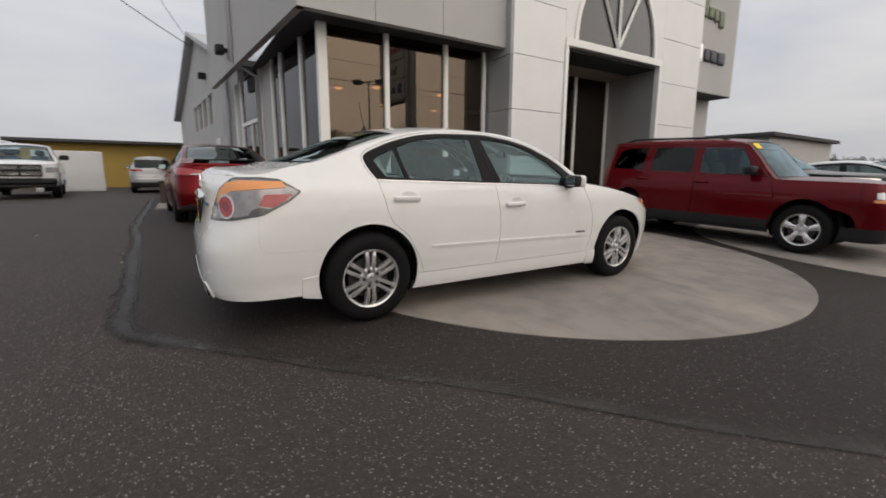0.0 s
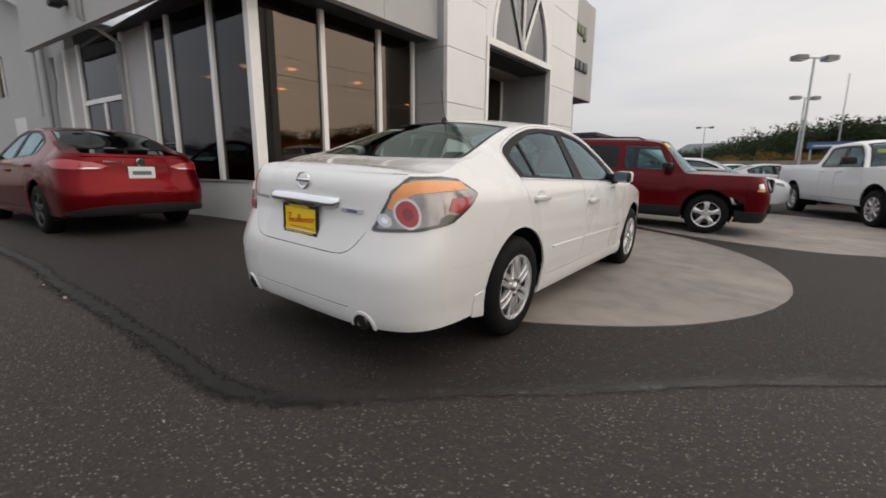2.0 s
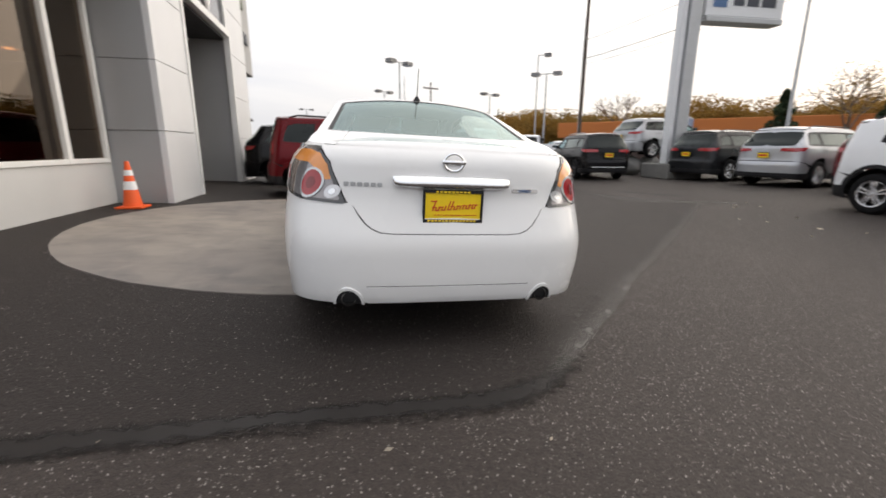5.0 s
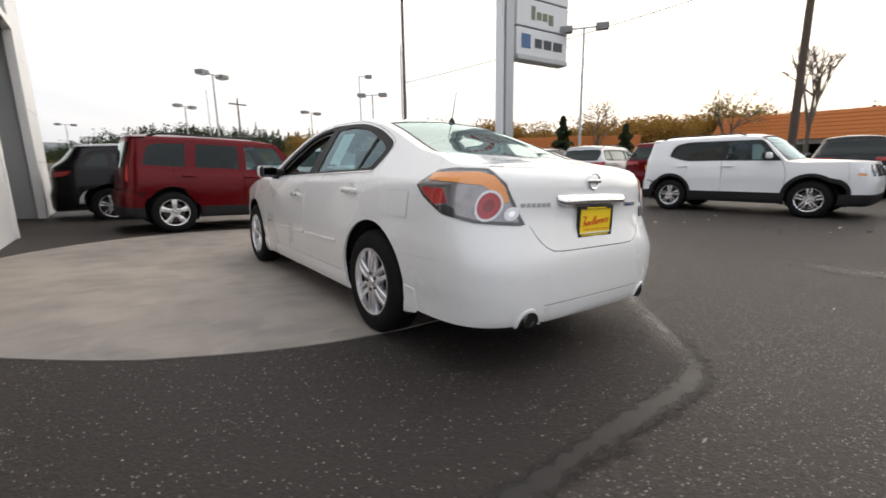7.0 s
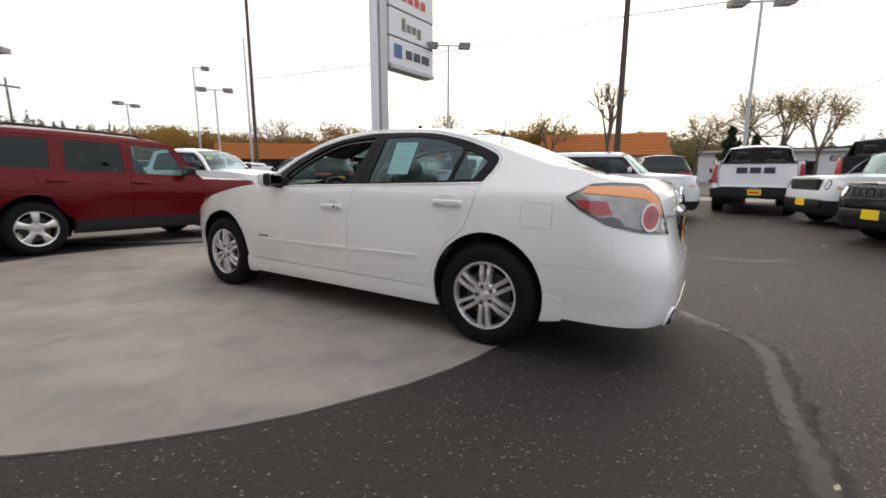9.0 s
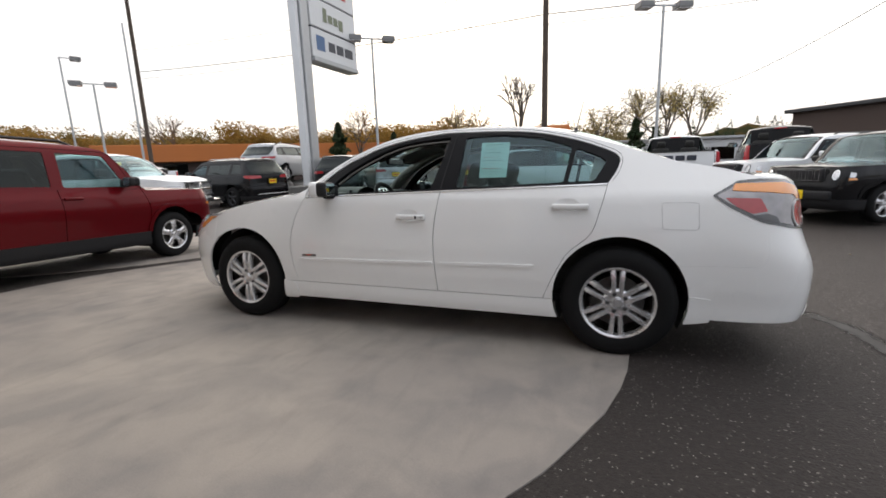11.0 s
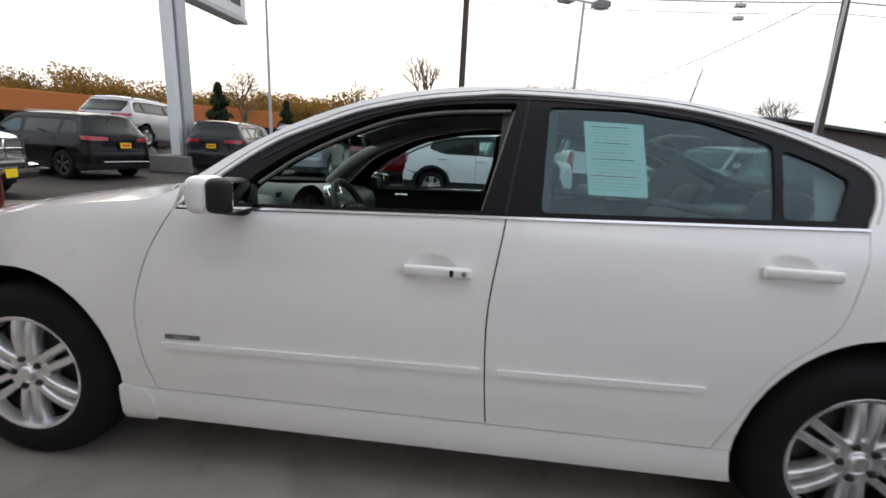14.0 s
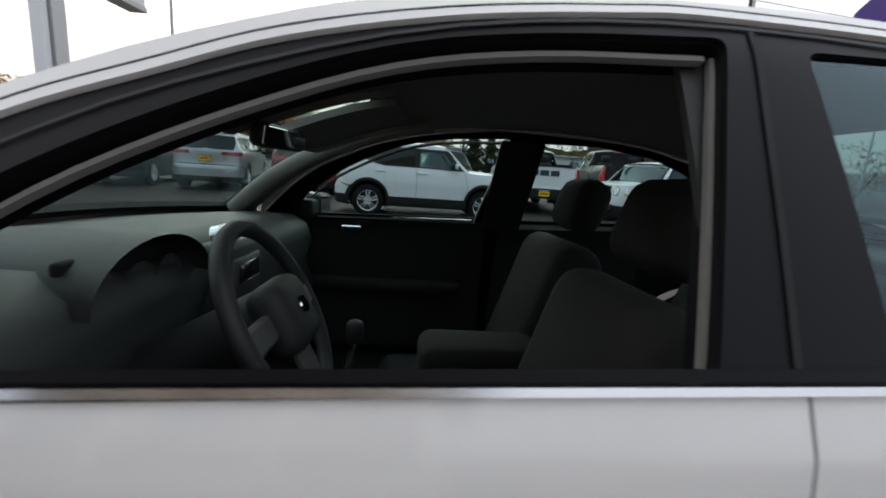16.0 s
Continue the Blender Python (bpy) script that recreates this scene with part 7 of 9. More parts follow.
gb = bmesh.new()
grows = []
for i in range(41):
    s_ = -1 + i / 20
    x = 0.308 * (s_ - 0.10 * s_ ** 3) / 0.90
    e_ = max(0.0, 1 - abs(s_) ** 10) ** 0.5
    zt_, zb_, dp_ = 0.910 + 0.006 * (1 - s_ * s_), 0.876 - 0.020 * e_, 0.006 + 0.030 * e_
    y_ = rear_y(x, 0.89)
    grows.append([gb.verts.new((x, y_ - dp_ * d_, zb_ + (zt_ - zb_) * h_)) for h_, d_ in ((1.0, -0.3), (1.0, 0.20), (0.92, 0.45), (0.62, 0.86), (0.40, 1.0), (0.14, 0.97), (0.0, 0.72), (0.10, 0.1))])
for p, q in zip(grows[:-1], grows[1:]):
    for j in range(7):
        gb.faces.new((p[j], q[j], q[j + 1], p[j + 1]))
bmesh.ops.recalc_face_normals(gb, faces=gb.faces)
part("grip_bar", gb, M["chrome"], lid, "bowed chrome grip bar", smooth=60)
ring = bmesh.new()
for k in range(32):
    a0, a1 = 2 * math.pi * k / 32, 2 * math.pi * (k + 1) / 32
    cyl(ring, (0.050 * math.cos(a0), 0, 0.043 * math.sin(a0)), (0.050 * math.cos(a1), 0, 0.043 * math.sin(a1)), 0.0065, n=6, caps=False)
box(ring, -0.062, 0.062, -0.008, 0.004, -0.011, 0.011, 0.003, 1)
part("badge", ring, M["chrome"], lid, "round chrome badge with a bar", m=pose(0, rear_y(0, 0.985) - 0.008, 0.985), smooth=50)
for k, x in enumerate(np.linspace(-0.535, -0.372, 6)):
    part("model_mark", bx(-0.012, 0.012, -0.004, 0.0, -0.0105, 0.0105, 0.003, 1), M["metal_paint"], lid, m=pose(x, rear_y(x, 0.862) - 0.001, 0.862))


def word(text, height, depth):
    """A raised word in the built-in font, as a mesh in the x-z plane, facing -y, its middle at the origin."""
    cu = bpy.data.curves.new("word", "FONT")
    cu.body, cu.size, cu.extrude, cu.align_x, cu.align_y = text, height * 1.42, depth / 2, "CENTER", "CENTER"
    tmp = bpy.data.objects.new("word", cu)
    me_ = bpy.data.meshes.new_from_object(tmp)
    bpy.data.objects.remove(tmp)
    bpy.data.curves.remove(cu)
    me_.transform(Matrix.Rotation(radians(90), 4, "X"))
    me_.materials.clear()
    return me_


hb = part("hybrid_badge", rear_patch(0.322, 0.474, 0.839, 0.861, 0.004, 0.004), M["chrome_soft"], lid, "silver word badge")
slope = math.degrees(math.atan2(rear_y(0.46, 0.85) - rear_y(0.335, 0.85), 0.125))
part("badge_lettering", word("HYBRID", 0.014, 0.003), M["mark_blue"], hb, m=pose(0.398, rear_y(0.398, 0.85) - 0.0075, 0.850, 0, 0, slope))
pl = part("plate_card", bx(-0.148, 0.148, -0.010, 0.0, -0.074, 0.074, 0.003, 1), M["yellow"], lid, "yellow dealer plate card", m=pose(0, rear_y(0, 0.762) - 0.004, 0.766))
part("plate_frame", frame_bm(0.315, 0.168, 0.017, 0.016), M["trim"], pl)
# the dealer's script as slanting strokes
random.seed(31)
for k in range(15):
    x = -0.112 + 0.0158 * k
    tall = 0.052 if k == 0 else 0.046 if k in (5, 6) else random.uniform(0.018, 0.027)
    st = bmesh.new()
    zb_ = -0.026 + 0.0012 * k
    v = [st.verts.new((x + a_ + 0.35 * z_, y_, zb_ + z_)) for y_ in (-0.0125, -0.0102) for a_, z_ in ((0, 0), (0.0055, 0), (0.0055, tall), (0, tall))]
    for f in ((0, 1, 2, 3), (7, 6, 5, 4), (0, 4, 5, 1), (1, 5, 6, 2), (2, 6, 7, 3), (3, 7, 4, 0)):
        st.faces.new([v[i] for i in f])
    part("plate_mark", st, M["redink"], pl)
    if k not in (4, 9):
        part("plate_mark", bx(x + 0.002, x + 0.020, -0.0124, -0.0102, zb_ + (0.0 if k % 2 else 0.017), zb_ + (0.005 if k % 2 else 0.022)), M["redink"], pl)
part("plate_mark", bx(-0.118, -0.085, -0.0124, -0.0102, 0.022, 0.028), M["redink"], pl)
part("plate_mark", bx(-0.10, 0.125, -0.0124, -0.0102, -0.046, -0.043), M["redink"], pl)
for z in (0.0735, -0.0735):
    for k in range(14 if z < 0 else 9):
        w_ = 0.0075 if z < 0 else 0.008
        x = -0.125 + 0.0185 * k if z < 0 else -0.085 + 0.0205 * k
        part("frame_mark", bx(x - w_, x + w_ * 0.7, -0.0178, -0.0158, z - 0.0045, z + 0.0045), M["yellow"], pl)
# tail pipes in their cut-outs
for sg in (1, -1):
    tp_ = part("tail_pipe", lathe([(0.036, 0.16), (0.038, 0.0), (0.034, -0.004), (0.031, 0.002), (0.030, 0.14)], 24, "z"), M["pipe"], saloon, "dull steel tail pipe", m=pose(0.525 * sg, -2.412, 0.285, -90, 0, 0), smooth=40)
    part("pipe_bore", lathe([(0.001, 0.05), (0.030, 0.05), (0.030, 0.051)], 20, "z"), M["under"], tp_)
    cut = [(_B.ux(abs(x), 0.30), z) for x, z in [(0.525 + 0.064 * math.cos(t), 0.258 + 0.077 * math.sin(t)) for t in np.linspace(0, math.pi, 18)]]
    g_ = patch(_B.side, [cut], 0.04, 0.04, off=0.003, depth=0.004)
    part("pipe_cutout", g_ if sg > 0 else mirrored(g_), M["under"], saloon)
    rimo = [(_B.ux(abs(x), 0.30), z) for x, z in [(0.525 + 0.078 * math.cos(t), 0.256 + 0.094 * math.sin(t)) for t in np.linspace(0, math.pi, 20)]]
    g_ = patch(_B.side, [rimo + cut[::-1]], 0.04, 0.04, off=0.009, depth=0.012)
    part("pipe_surround", g_ if sg > 0 else mirrored(g_), M["white"], saloon)
part("valance_plate", rear_patch(-0.432, 0.432, 0.262, 0.352, 0.004, 0.012), M["white"], saloon)
# the crease's shadow line, laid on as a thin grey strip
part("valance_groove", rear_patch(-0.436, 0.436, 0.3535, 0.3575, 0.0008, 0.001), M["seal"], saloon)
# fuel flap, as a fine line round a flush lid
fo = rounded([(-1.598, 0.917), (-1.606, 0.770), (-1.788, 0.768), (-1.782, 0.917)], 0.020)
fm = patch(_B.side, [inset(fo, -0.0010), fo], 0.06, 0.06, off=0.0012, depth=0.002)
part("fuel_flap_joint", mirrored(fm), M["seal"], saloon)
part("fuel_flap", mirrored(patch(_B.side, [inset(fo, 0.001)], 0.06, 0.06, off=0.0022, depth=0.003)), M["white"], saloon)
for sg in (1, -1):
    bx_, by_ = float(_B.width(np.array(0.76), np.array(0.534))), 0.761
    part("badge_lettering", word("HYBRID", 0.0105, 0.003), M["chrome"], saloon, m=pose(sg * (bx_ + 0.0042), by_, 0.534, 0, 0, 90 * sg) @ pose(0, 0, 0, 0, 1.2 * sg, 0))
# aerial
ae = part("aerial", cyl(bmesh.new(), (0, 0, 0), (0, -0.05, 0.22), 0.0038, 0.0024, 8), M["trim"], saloon, m=pose(0, -1.085, 1.418))
part("aerial_foot", lathe([(0.028, -0.015), (0.026, 0.0), (0.012, 0.022), (0.005, 0.03)], 14, "z"), M["trim"], ae, smooth=50)
# keyhole and button on the driver's handle
hx = float(_B.width(np.array(-0.16), np.array(0.825)))
part("keyhole", lathe([(0.001, 0.0), (0.008, 0.0), (0.009, 0.006)], 14), M["seal"], saloon, m=pose(-hx - 0.030, -0.155, 0.826))
part("handle_button", bx(-0.004, 0.004, -0.006, 0.006, -0.010, 0.010, 0.002, 1), M["trim"], saloon, m=pose(-hx - 0.0305, -0.118, 0.826))
# paper in the rear side window
pap = rounded([(-0.508, 1.322), (-0.520, 1.086), (-0.700, 1.086), (-0.700, 1.318)], 0.004)
pp = part("window_paper", mirrored(patch(_B.side, [pap], 0.06, 0.06, off=-0.017, depth=0.0012)), M["paper"], saloon, "pale green printed notice behind glass")
random.seed(12)
for k in range(20):
    z = 1.304 - 0.0105 * k
    a, b = -0.525 - random.uniform(0, 0.02), -0.69 + random.uniform(0.0, 0.06)
    h = 0.0011 if k % 5 else 0.0022
    part("print_line", mirrored(patch(_B.side, [[(a, z), (a, z - h), (b, z - h), (b, z)]], 0.2, 0.2, off=-0.0155, depth=0)), M["redink"] if k in (8, 15) else M["metal_paint"] if k % 5 else M["seal"], pp)

# cabin
cabin = lambda nm, bm, mt, lab="", m=None, smooth=55: part(nm, bm, M[mt], saloon, lab, m, smooth)
cabin("front_seat", seat_bm(-0.36, 0.0, 0.26), "greycloth", "charcoal cloth driver's seat")
cabin("front_seat", seat_bm(0.36, -0.10, 0.27), "greycloth")
rb = bmesh.new()
box(rb, -0.66, 0.66, -1.12, -0.66, 0.28, 0.50, 0.06, 3)
a0 = len(rb.verts)
box(rb, -0.66, 0.66, -0.09, 0.09, 0, 0.58, 0.07, 3)
for x in (-0.36, 0.36):
    box(rb, x - 0.14, x + 0.14, -0.06, 0.05, 0.57, 0.74, 0.05, 3)
rb.verts.ensure_lookup_table()
rot = Matrix.Rotation(radians(24), 3, "X")
for v in rb.verts[a0:]:
    c = rot @ Vector((0, v.co.y, v.co.z))
    v.co = (v.co.x, -1.06 + c.y, 0.44 + c.z)
cabin("rear_bench", rb, "greycloth")
cabin("parcel_shelf", bx(-0.62, 0.62, -1.86, -1.26, 0.985, 1.02, 0.01, 1), "dash")
db = bmesh.new()
prof = [(1.06, 0.985), (0.80, 1.005), (0.66, 1.000), (0.60, 0.965), (0.575, 0.90), (0.60, 0.80), (0.56, 0.70), (0.66, 0.52), (0.95, 0.45)]
xs = np.linspace(-0.74, 0.74, 25)
rws = []
for x in xs:
    dip = 0.02 * (x / 0.74) ** 2
    rws.append([db.verts.new((x, y - dip * 2 + (0.10 * (abs(x) / 0.74) ** 3 if y > 0.9 else 0) * -1, z - dip)) for y, z in prof])
for p, q in zip(rws[:-1], rws[1:]):
    for i in range(len(prof) - 1):
        db.faces.new((p[i], p[i + 1], q[i + 1], q[i]))
cabin("dashboard", db, "dashlight", "dark grey moulded dashboard")
hood = bmesh.new()
n = 18
ring0, ring1 = [], []
for i in range(n + 1):
    t = math.pi * i / n
    ring0.append(hood.verts.new((-0.37 + 0.20 * math.cos(t), 0.80, 0.955 + 0.075 * math.sin(t))))
    ring1.append(hood.verts.new((-0.37 + 0.185 * math.cos(t), 0.545, 0.925 + 0.105 * math.sin(t))))
for i in range(n):
    hood.faces.new((ring0[i], ring0[i + 1], ring1[i + 1], ring1[i]))
cabin("cluster_hood", hood, "dash")
cabin("instrument_panel", bx(-0.53, -0.21, 0.60, 0.62, 0.86, 1.005, 0.008, 2), "under")
for x in (-0.46, -0.37, -0.28):
    cabin("gauge", lathe([(0.001, 0.0), (0.040, 0.0), (0.044, 0.008)], 20, "z"), "seal", m=pose(x, 0.592, 0.935, 90, 0, 0))
cabin("radio_panel", bx(-0.12, 0.12, 0.54, 0.70, 0.62, 0.97, 0.02, 2), "dashlight")
for x in (-0.065, 0.0, 0.065):
    v_ = cabin("air_vent", lathe([(0.022, 0.0), (0.034, 0.0), (0.036, -0.02)], 20, "z"), "chrome", m=pose(x, 0.565, 0.985, 70, 0, 0))
    part("vent_core", lathe([(0.001, -0.006), (0.022, -0.006)], 16, "z"), M["under"], v_)
v_ = cabin("air_vent", lathe([(0.036, 0.0), (0.048, 0.0), (0.05, -0.02)], 22, "z"), "dash", m=pose(-0.66, 0.585, 0.90, 80, 0, -20))
part("vent_core", lathe([(0.001, -0.006), (0.036, -0.006)], 16, "z"), M["under"], v_)
cabin("radio", bx(-0.09, 0.09, 0.530, 0.545, 0.80, 0.93, 0.006, 1), "seal")
cabin("radio_screen", bx(-0.07, 0.07, 0.526, 0.531, 0.865, 0.915, 0.003, 1), "lamp_dark")
cabin("console", bx(-0.11, 0.11, -0.30, 0.60, 0.25, 0.56, 0.03, 2), "dash")
cabin("armrest", bx(-0.10, 0.10, -0.30, 0.06, 0.60, 0.72, 0.04, 3), "greycloth")
cabin("armrest_box", bx(-0.09, 0.09, -0.28, 0.02, 0.50, 0.615, 0.01, 1), "dash")
gl_ = cabin("gear_lever", cyl(bmesh.new(), (0, 0.28, 0.55), (0, 0.24, 0.70), 0.010, n=8), "chrome")
part("gear_knob", bx(-0.025, 0.025, 0.215, 0.265, 0.69, 0.76, 0.02, 3), M["dash"], gl_, smooth=60)
# steering wheel
sw = bmesh.new()
RW = 0.176
ncirc, nsec = 44, 10
rings = []
for i in range(ncirc):
    t = 2 * math.pi * i / ncirc
    d = Vector((math.cos(t), 0, math.sin(t)))
    rings.append([sw.verts.new(d * (RW + 0.0165 * math.cos(2 * math.pi * j / nsec)) + Vector((0, 0.0165 * math.sin(2 * math.pi * j / nsec), 0))) for j in range(nsec)])
for i in range(ncirc):
    p, q = rings[i], rings[(i + 1) % ncirc]
    for j in range(nsec):
        sw.faces.new((p[j], q[j], q[(j + 1) % nsec], p[(j + 1) % nsec]))
wheel_ob = cabin("steering_wheel", sw, "dash", "black leather steering wheel with silver spokes", m=pose(-0.37, 0.335, 0.892, -27, 0, 0))
part("airbag_pad", bx(-0.075, 0.075, -0.045, 0.03, -0.075, 0.065, 0.03, 3), M["dash"], wheel_ob, smooth=60)
for x0, x1, z0, z1 in ((-0.175, -0.07, -0.03, 0.02), (0.07, 0.175, -0.03, 0.02), (-0.035, 0.035, -0.175, -0.07)):
    part("spoke", bx(x0, x1, -0.012, 0.008, z0, z1, 0.006, 1), M["seal"], wheel_ob)
part("wheel_badge", lathe([(0.001, 0.004), (0.016, 0.004), (0.018, 0.0)], 18, "z"), M["chrome"], wheel_ob, m=pose(0, -0.047, 0, 90, 0, 0))
part("column", cyl(bmesh.new(), (0, 0.02, 0), (0, 0.30, -0.02), 0.06, 0.07, 14), M["dash"], wheel_ob, smooth=60)
# inner mirror, door linings, pillars
im = cabin("inner_mirror", bx(-0.11, 0.11, -0.012, 0.02, -0.030, 0.030, 0.012, 2), "dash", m=pose(0, 0.45, 1.245, 8, 0, -14))
part("mirror_glass", bx(-0.10, 0.10, -0.0165, -0.0125, -0.023, 0.023, 0.002, 1), M["mirror"], im)
part("mirror_stem", cyl(bmesh.new(), (0, 0.01, 0.03), (0, 0.06, 0.10), 0.010, n=8), M["dash"], im)
for sg in (1, -1):
    for nm, y0, y1 in (("door_lining", -0.24, 0.72), ("rear_door_lining", -1.00, -0.28)):
        o = rounded([(y0, 0.36), (y1, 0.36), (y1 - 0.02, 0.962), (y0, 1.0 if y0 > -0.5 else 1.02)], 0.04)
        g_ = patch(_B.side, [o], 0.2, 0.1, off=-0.085, depth=0)
        V_, F_, N_ = g_
        g_ = (V_, [tuple(reversed(f)) for f in F_], -N_)
        part(nm, g_ if sg > 0 else mirrored(g_), M["dash"], saloon)
        w_ = bx(-0.05, 0.02, y0 + 0.10, y1 - 0.12, 0.64, 0.70, 0.02, 2)
        part("arm_rest", w_, M["greycloth"], saloon, m=pose((0.80) * sg, 0, 0), smooth=55)
        part("inner_handle", bx(-0.012, 0.006, -0.045, 0.045, -0.012, 0.012, 0.005, 1), M["chrome"], saloon, m=pose(0.775 * sg, (y0 + y1) / 2 + 0.13, 0.93))
        part("sill_strip", patch(_B.side, [[(y0, 0.985 + (0.02 if y0 < -0.5 else 0)), (y1 - 0.02, 0.95), (y1 - 0.02, 0.985), (y0, 1.012 + (0.015 if y0 < -0.5 else 0))]], 0.3, 0.1, off=-0.06, depth=0.0), M["dash"], saloon) if sg > 0 else None
    bp = patch(_B.side, [rounded([(-0.22, 0.98), (-0.245, 1.37), (-0.43, 1.37), (-0.40, 0.98)], 0.01)], 0.2, 0.1, off=-0.040, depth=0.012)
    part("pillar_trim", bp if sg > 0 else mirrored(bp), M["dash"], saloon)
    ap = tuple(patch(_B.top, [[(0.05, 0.80), (0.83, 0.84), (0.83, 0.985), (0.05, 0.985)]], 0.1, 0.1, off=-0.040, depth=0.0, sgn=-1))
    ap = (ap[0], [tuple(reversed(f)) for f in ap[1]], -ap[2])
    part("pillar_trim", ap if sg > 0 else mirrored(ap), M["headliner"], saloon)
    cp = tuple(patch(_B.side, [rounded([(-1.20, 1.05), (-1.24, 1.22), (-1.30, 1.28), (-1.62, 1.14), (-1.62, 1.0), (-1.30, 1.0)], 0.02)], 0.2, 0.1, off=-0.045, depth=0.0))
    cp = (cp[0], [tuple(reversed(f)) for f in cp[1]], -cp[2])
    part("pillar_trim", cp if sg > 0 else mirrored(cp), M["headliner"], saloon)
for sg in (1, -1):
    us_ = np.linspace(0.80, 0.02, 14)
    ln_ = _B.top(us_, np.full(14, 0.90)) - np.array([0.045, 0.0, 0.035])
    part("pillar_trim", tube(bmesh.new(), [Vector((sg * float(p[0]), float(p[1]), float(p[2]))) for p in ln_], 0.034, 10), M["headliner"], saloon, smooth=60)
    part("sun_visor", patch(_B.top, [rounded([(0.06, 0.10), (0.40, 0.12), (0.40, 0.74), (0.06, 0.76)], 0.05)], 0.08, 0.1, off=-0.045, depth=0.02, sgn=-1) if sg > 0 else patch(_B.top, [rounded([(0.06, -0.76), (0.40, -0.74), (0.40, -0.12), (0.06, -0.10)], 0.05)], 0.08, 0.1, off=-0.045, depth=0.02, sgn=-1), M["headliner"], saloon)
part("cabin_floor", bx(-0.76, 0.76, -1.25, 1.0, 0.30, 0.33), M["under"], saloon)
part("bulkhead", bx(-0.74, 0.74, 0.94, 0.98, 0.33, 0.96), M["under"], saloon)


# ---- the other cars ----
def place(x, y, heading, dz=0.0):
    """A car's pose from its middle and the heading of its nose (degrees from +x)."""
    return pose(x, y, gz(x) + dz, 0, 0, heading - 90)


def roof_rails(car, sp, mt="trim"):
    d = sp["dims"]
    for sg in (1, -1):
        part("roof_rail", tube(bmesh.new(), [(sg * d["w"] * 0.69, d["hy"] - 0.25, 0.955 * d["H"]), (sg * d["w"] * 0.685, d["hy"] - 0.38, 0.984 * d["H"]), (sg * d["w"] * 0.685, d["er"] + 0.45, 0.982 * d["H"]), (sg * d["w"] * 0.68, d["er"] + 0.27, 0.950 * d["H"])], 0.018, 6), M[mt], car, smooth=60)


def arches(car, sp, mt="trim", wdt=0.055, low=None):
    """Plastic arch flares."""
    B = SHELLS[sp["id"]]["B"]
    ra = sp["arch"]
    za = sp["wheel"][0] + sp["lift"]
    th = math.asin(min(0.95, (za - sp["zs"]) / ra))
    for y in sp["hubs"]:
        t0 = -th * 0.95 if low is None else math.asin((low - za) / ra)
        ts = np.linspace(t0, math.pi - t0, 30)
        o = [(y + (ra - 0.006) * math.cos(t), za + (ra - 0.006) * math.sin(t)) for t in ts] + [(y + (ra + wdt) * math.cos(t), za + (ra + wdt) * math.sin(t)) for t in ts[::-1]]
        g_ = patch(B.side, [o], 0.15, 0.15, off=0.016, depth=0.02)
        part("arch_flare", g_, M[mt], car)
        part("arch_flare", mirrored(g_), M[mt], car)


def cladding(car, sp, zt):
    """Black plastic along the lower doors and both bumpers."""
    B, ra = SHELLS[sp["id"]]["B"], sp["arch"] + 0.015
    (yf, yr), zs = sp["hubs"], sp["zs"]
    za = sp["wheel"][0] + sp["lift"]
    at = lambda y, sg, z: (y + sg * math.sqrt(max(0.0, ra * ra - (za - z) ** 2)), z)
    zz = np.linspace(zs + 0.01, zt, 6)
    mid = [at(yr, 1, z) for z in zz] + [at(yf, -1, z) for z in zz[::-1]]
    fr = [at(yf, 1, z) for z in zz] + [(B.uF, zt), (B.uF, zs + 0.01)]
    re = [at(yr, -1, z) for z in zz] + [(B.uR, zt), (B.uR, zs + 0.04)]
    re = [(B.uy(a, b) if a > B.uR + 0.1 else a, b) for a, b in re]
    fr = [(B.uy(a, b) if a < B.uF - 0.1 else a, b) for a, b in fr]
    for nm, o in (("door_cladding", mid), ("bumper_cladding", fr), ("bumper_cladding", re)):
        g_ = patch(B.side, [o], 0.12, 0.12, off=0.010, depth=0.012)
        part(nm, g_, M["trim"], car)
        part(nm, mirrored(g_), M["trim"], car)


def slot_grille(car, sp):
    """A dark grille band with bright slot frames, and a dealer's card below it."""
    d = sp["dims"]
    zl, y = d["zh"] - 0.17, d["Y1"]
    gb_ = part("grille_band", bx(-0.46, 0.46, -0.06, 0.0, -0.125, 0.125, 0.03, 2), M["trim"], car, m=pose(0, y + 0.004, zl), smooth=50)
    for k in range(7):
        part("grille_slot", frame_bm(0.085, 0.20, 0.012, 0.012), M["chrome_soft"], gb_, m=pose(-0.36 + 0.12 * k, 0.013, 0))
    part("front_plate", bx(-0.155, 0.155, 0.0, 0.012, -0.08, 0.08, 0.004, 1), M["yellow"], car, "yellow dealer plate card", m=pose(0, y + 0.02, 0.50))
    part("front_bumper_beam", bx(-0.62, 0.62, -0.10, 0.018, -0.09, 0.09, 0.04, 3), M["trim"], car, m=pose(0, y, 0.49), smooth=50)


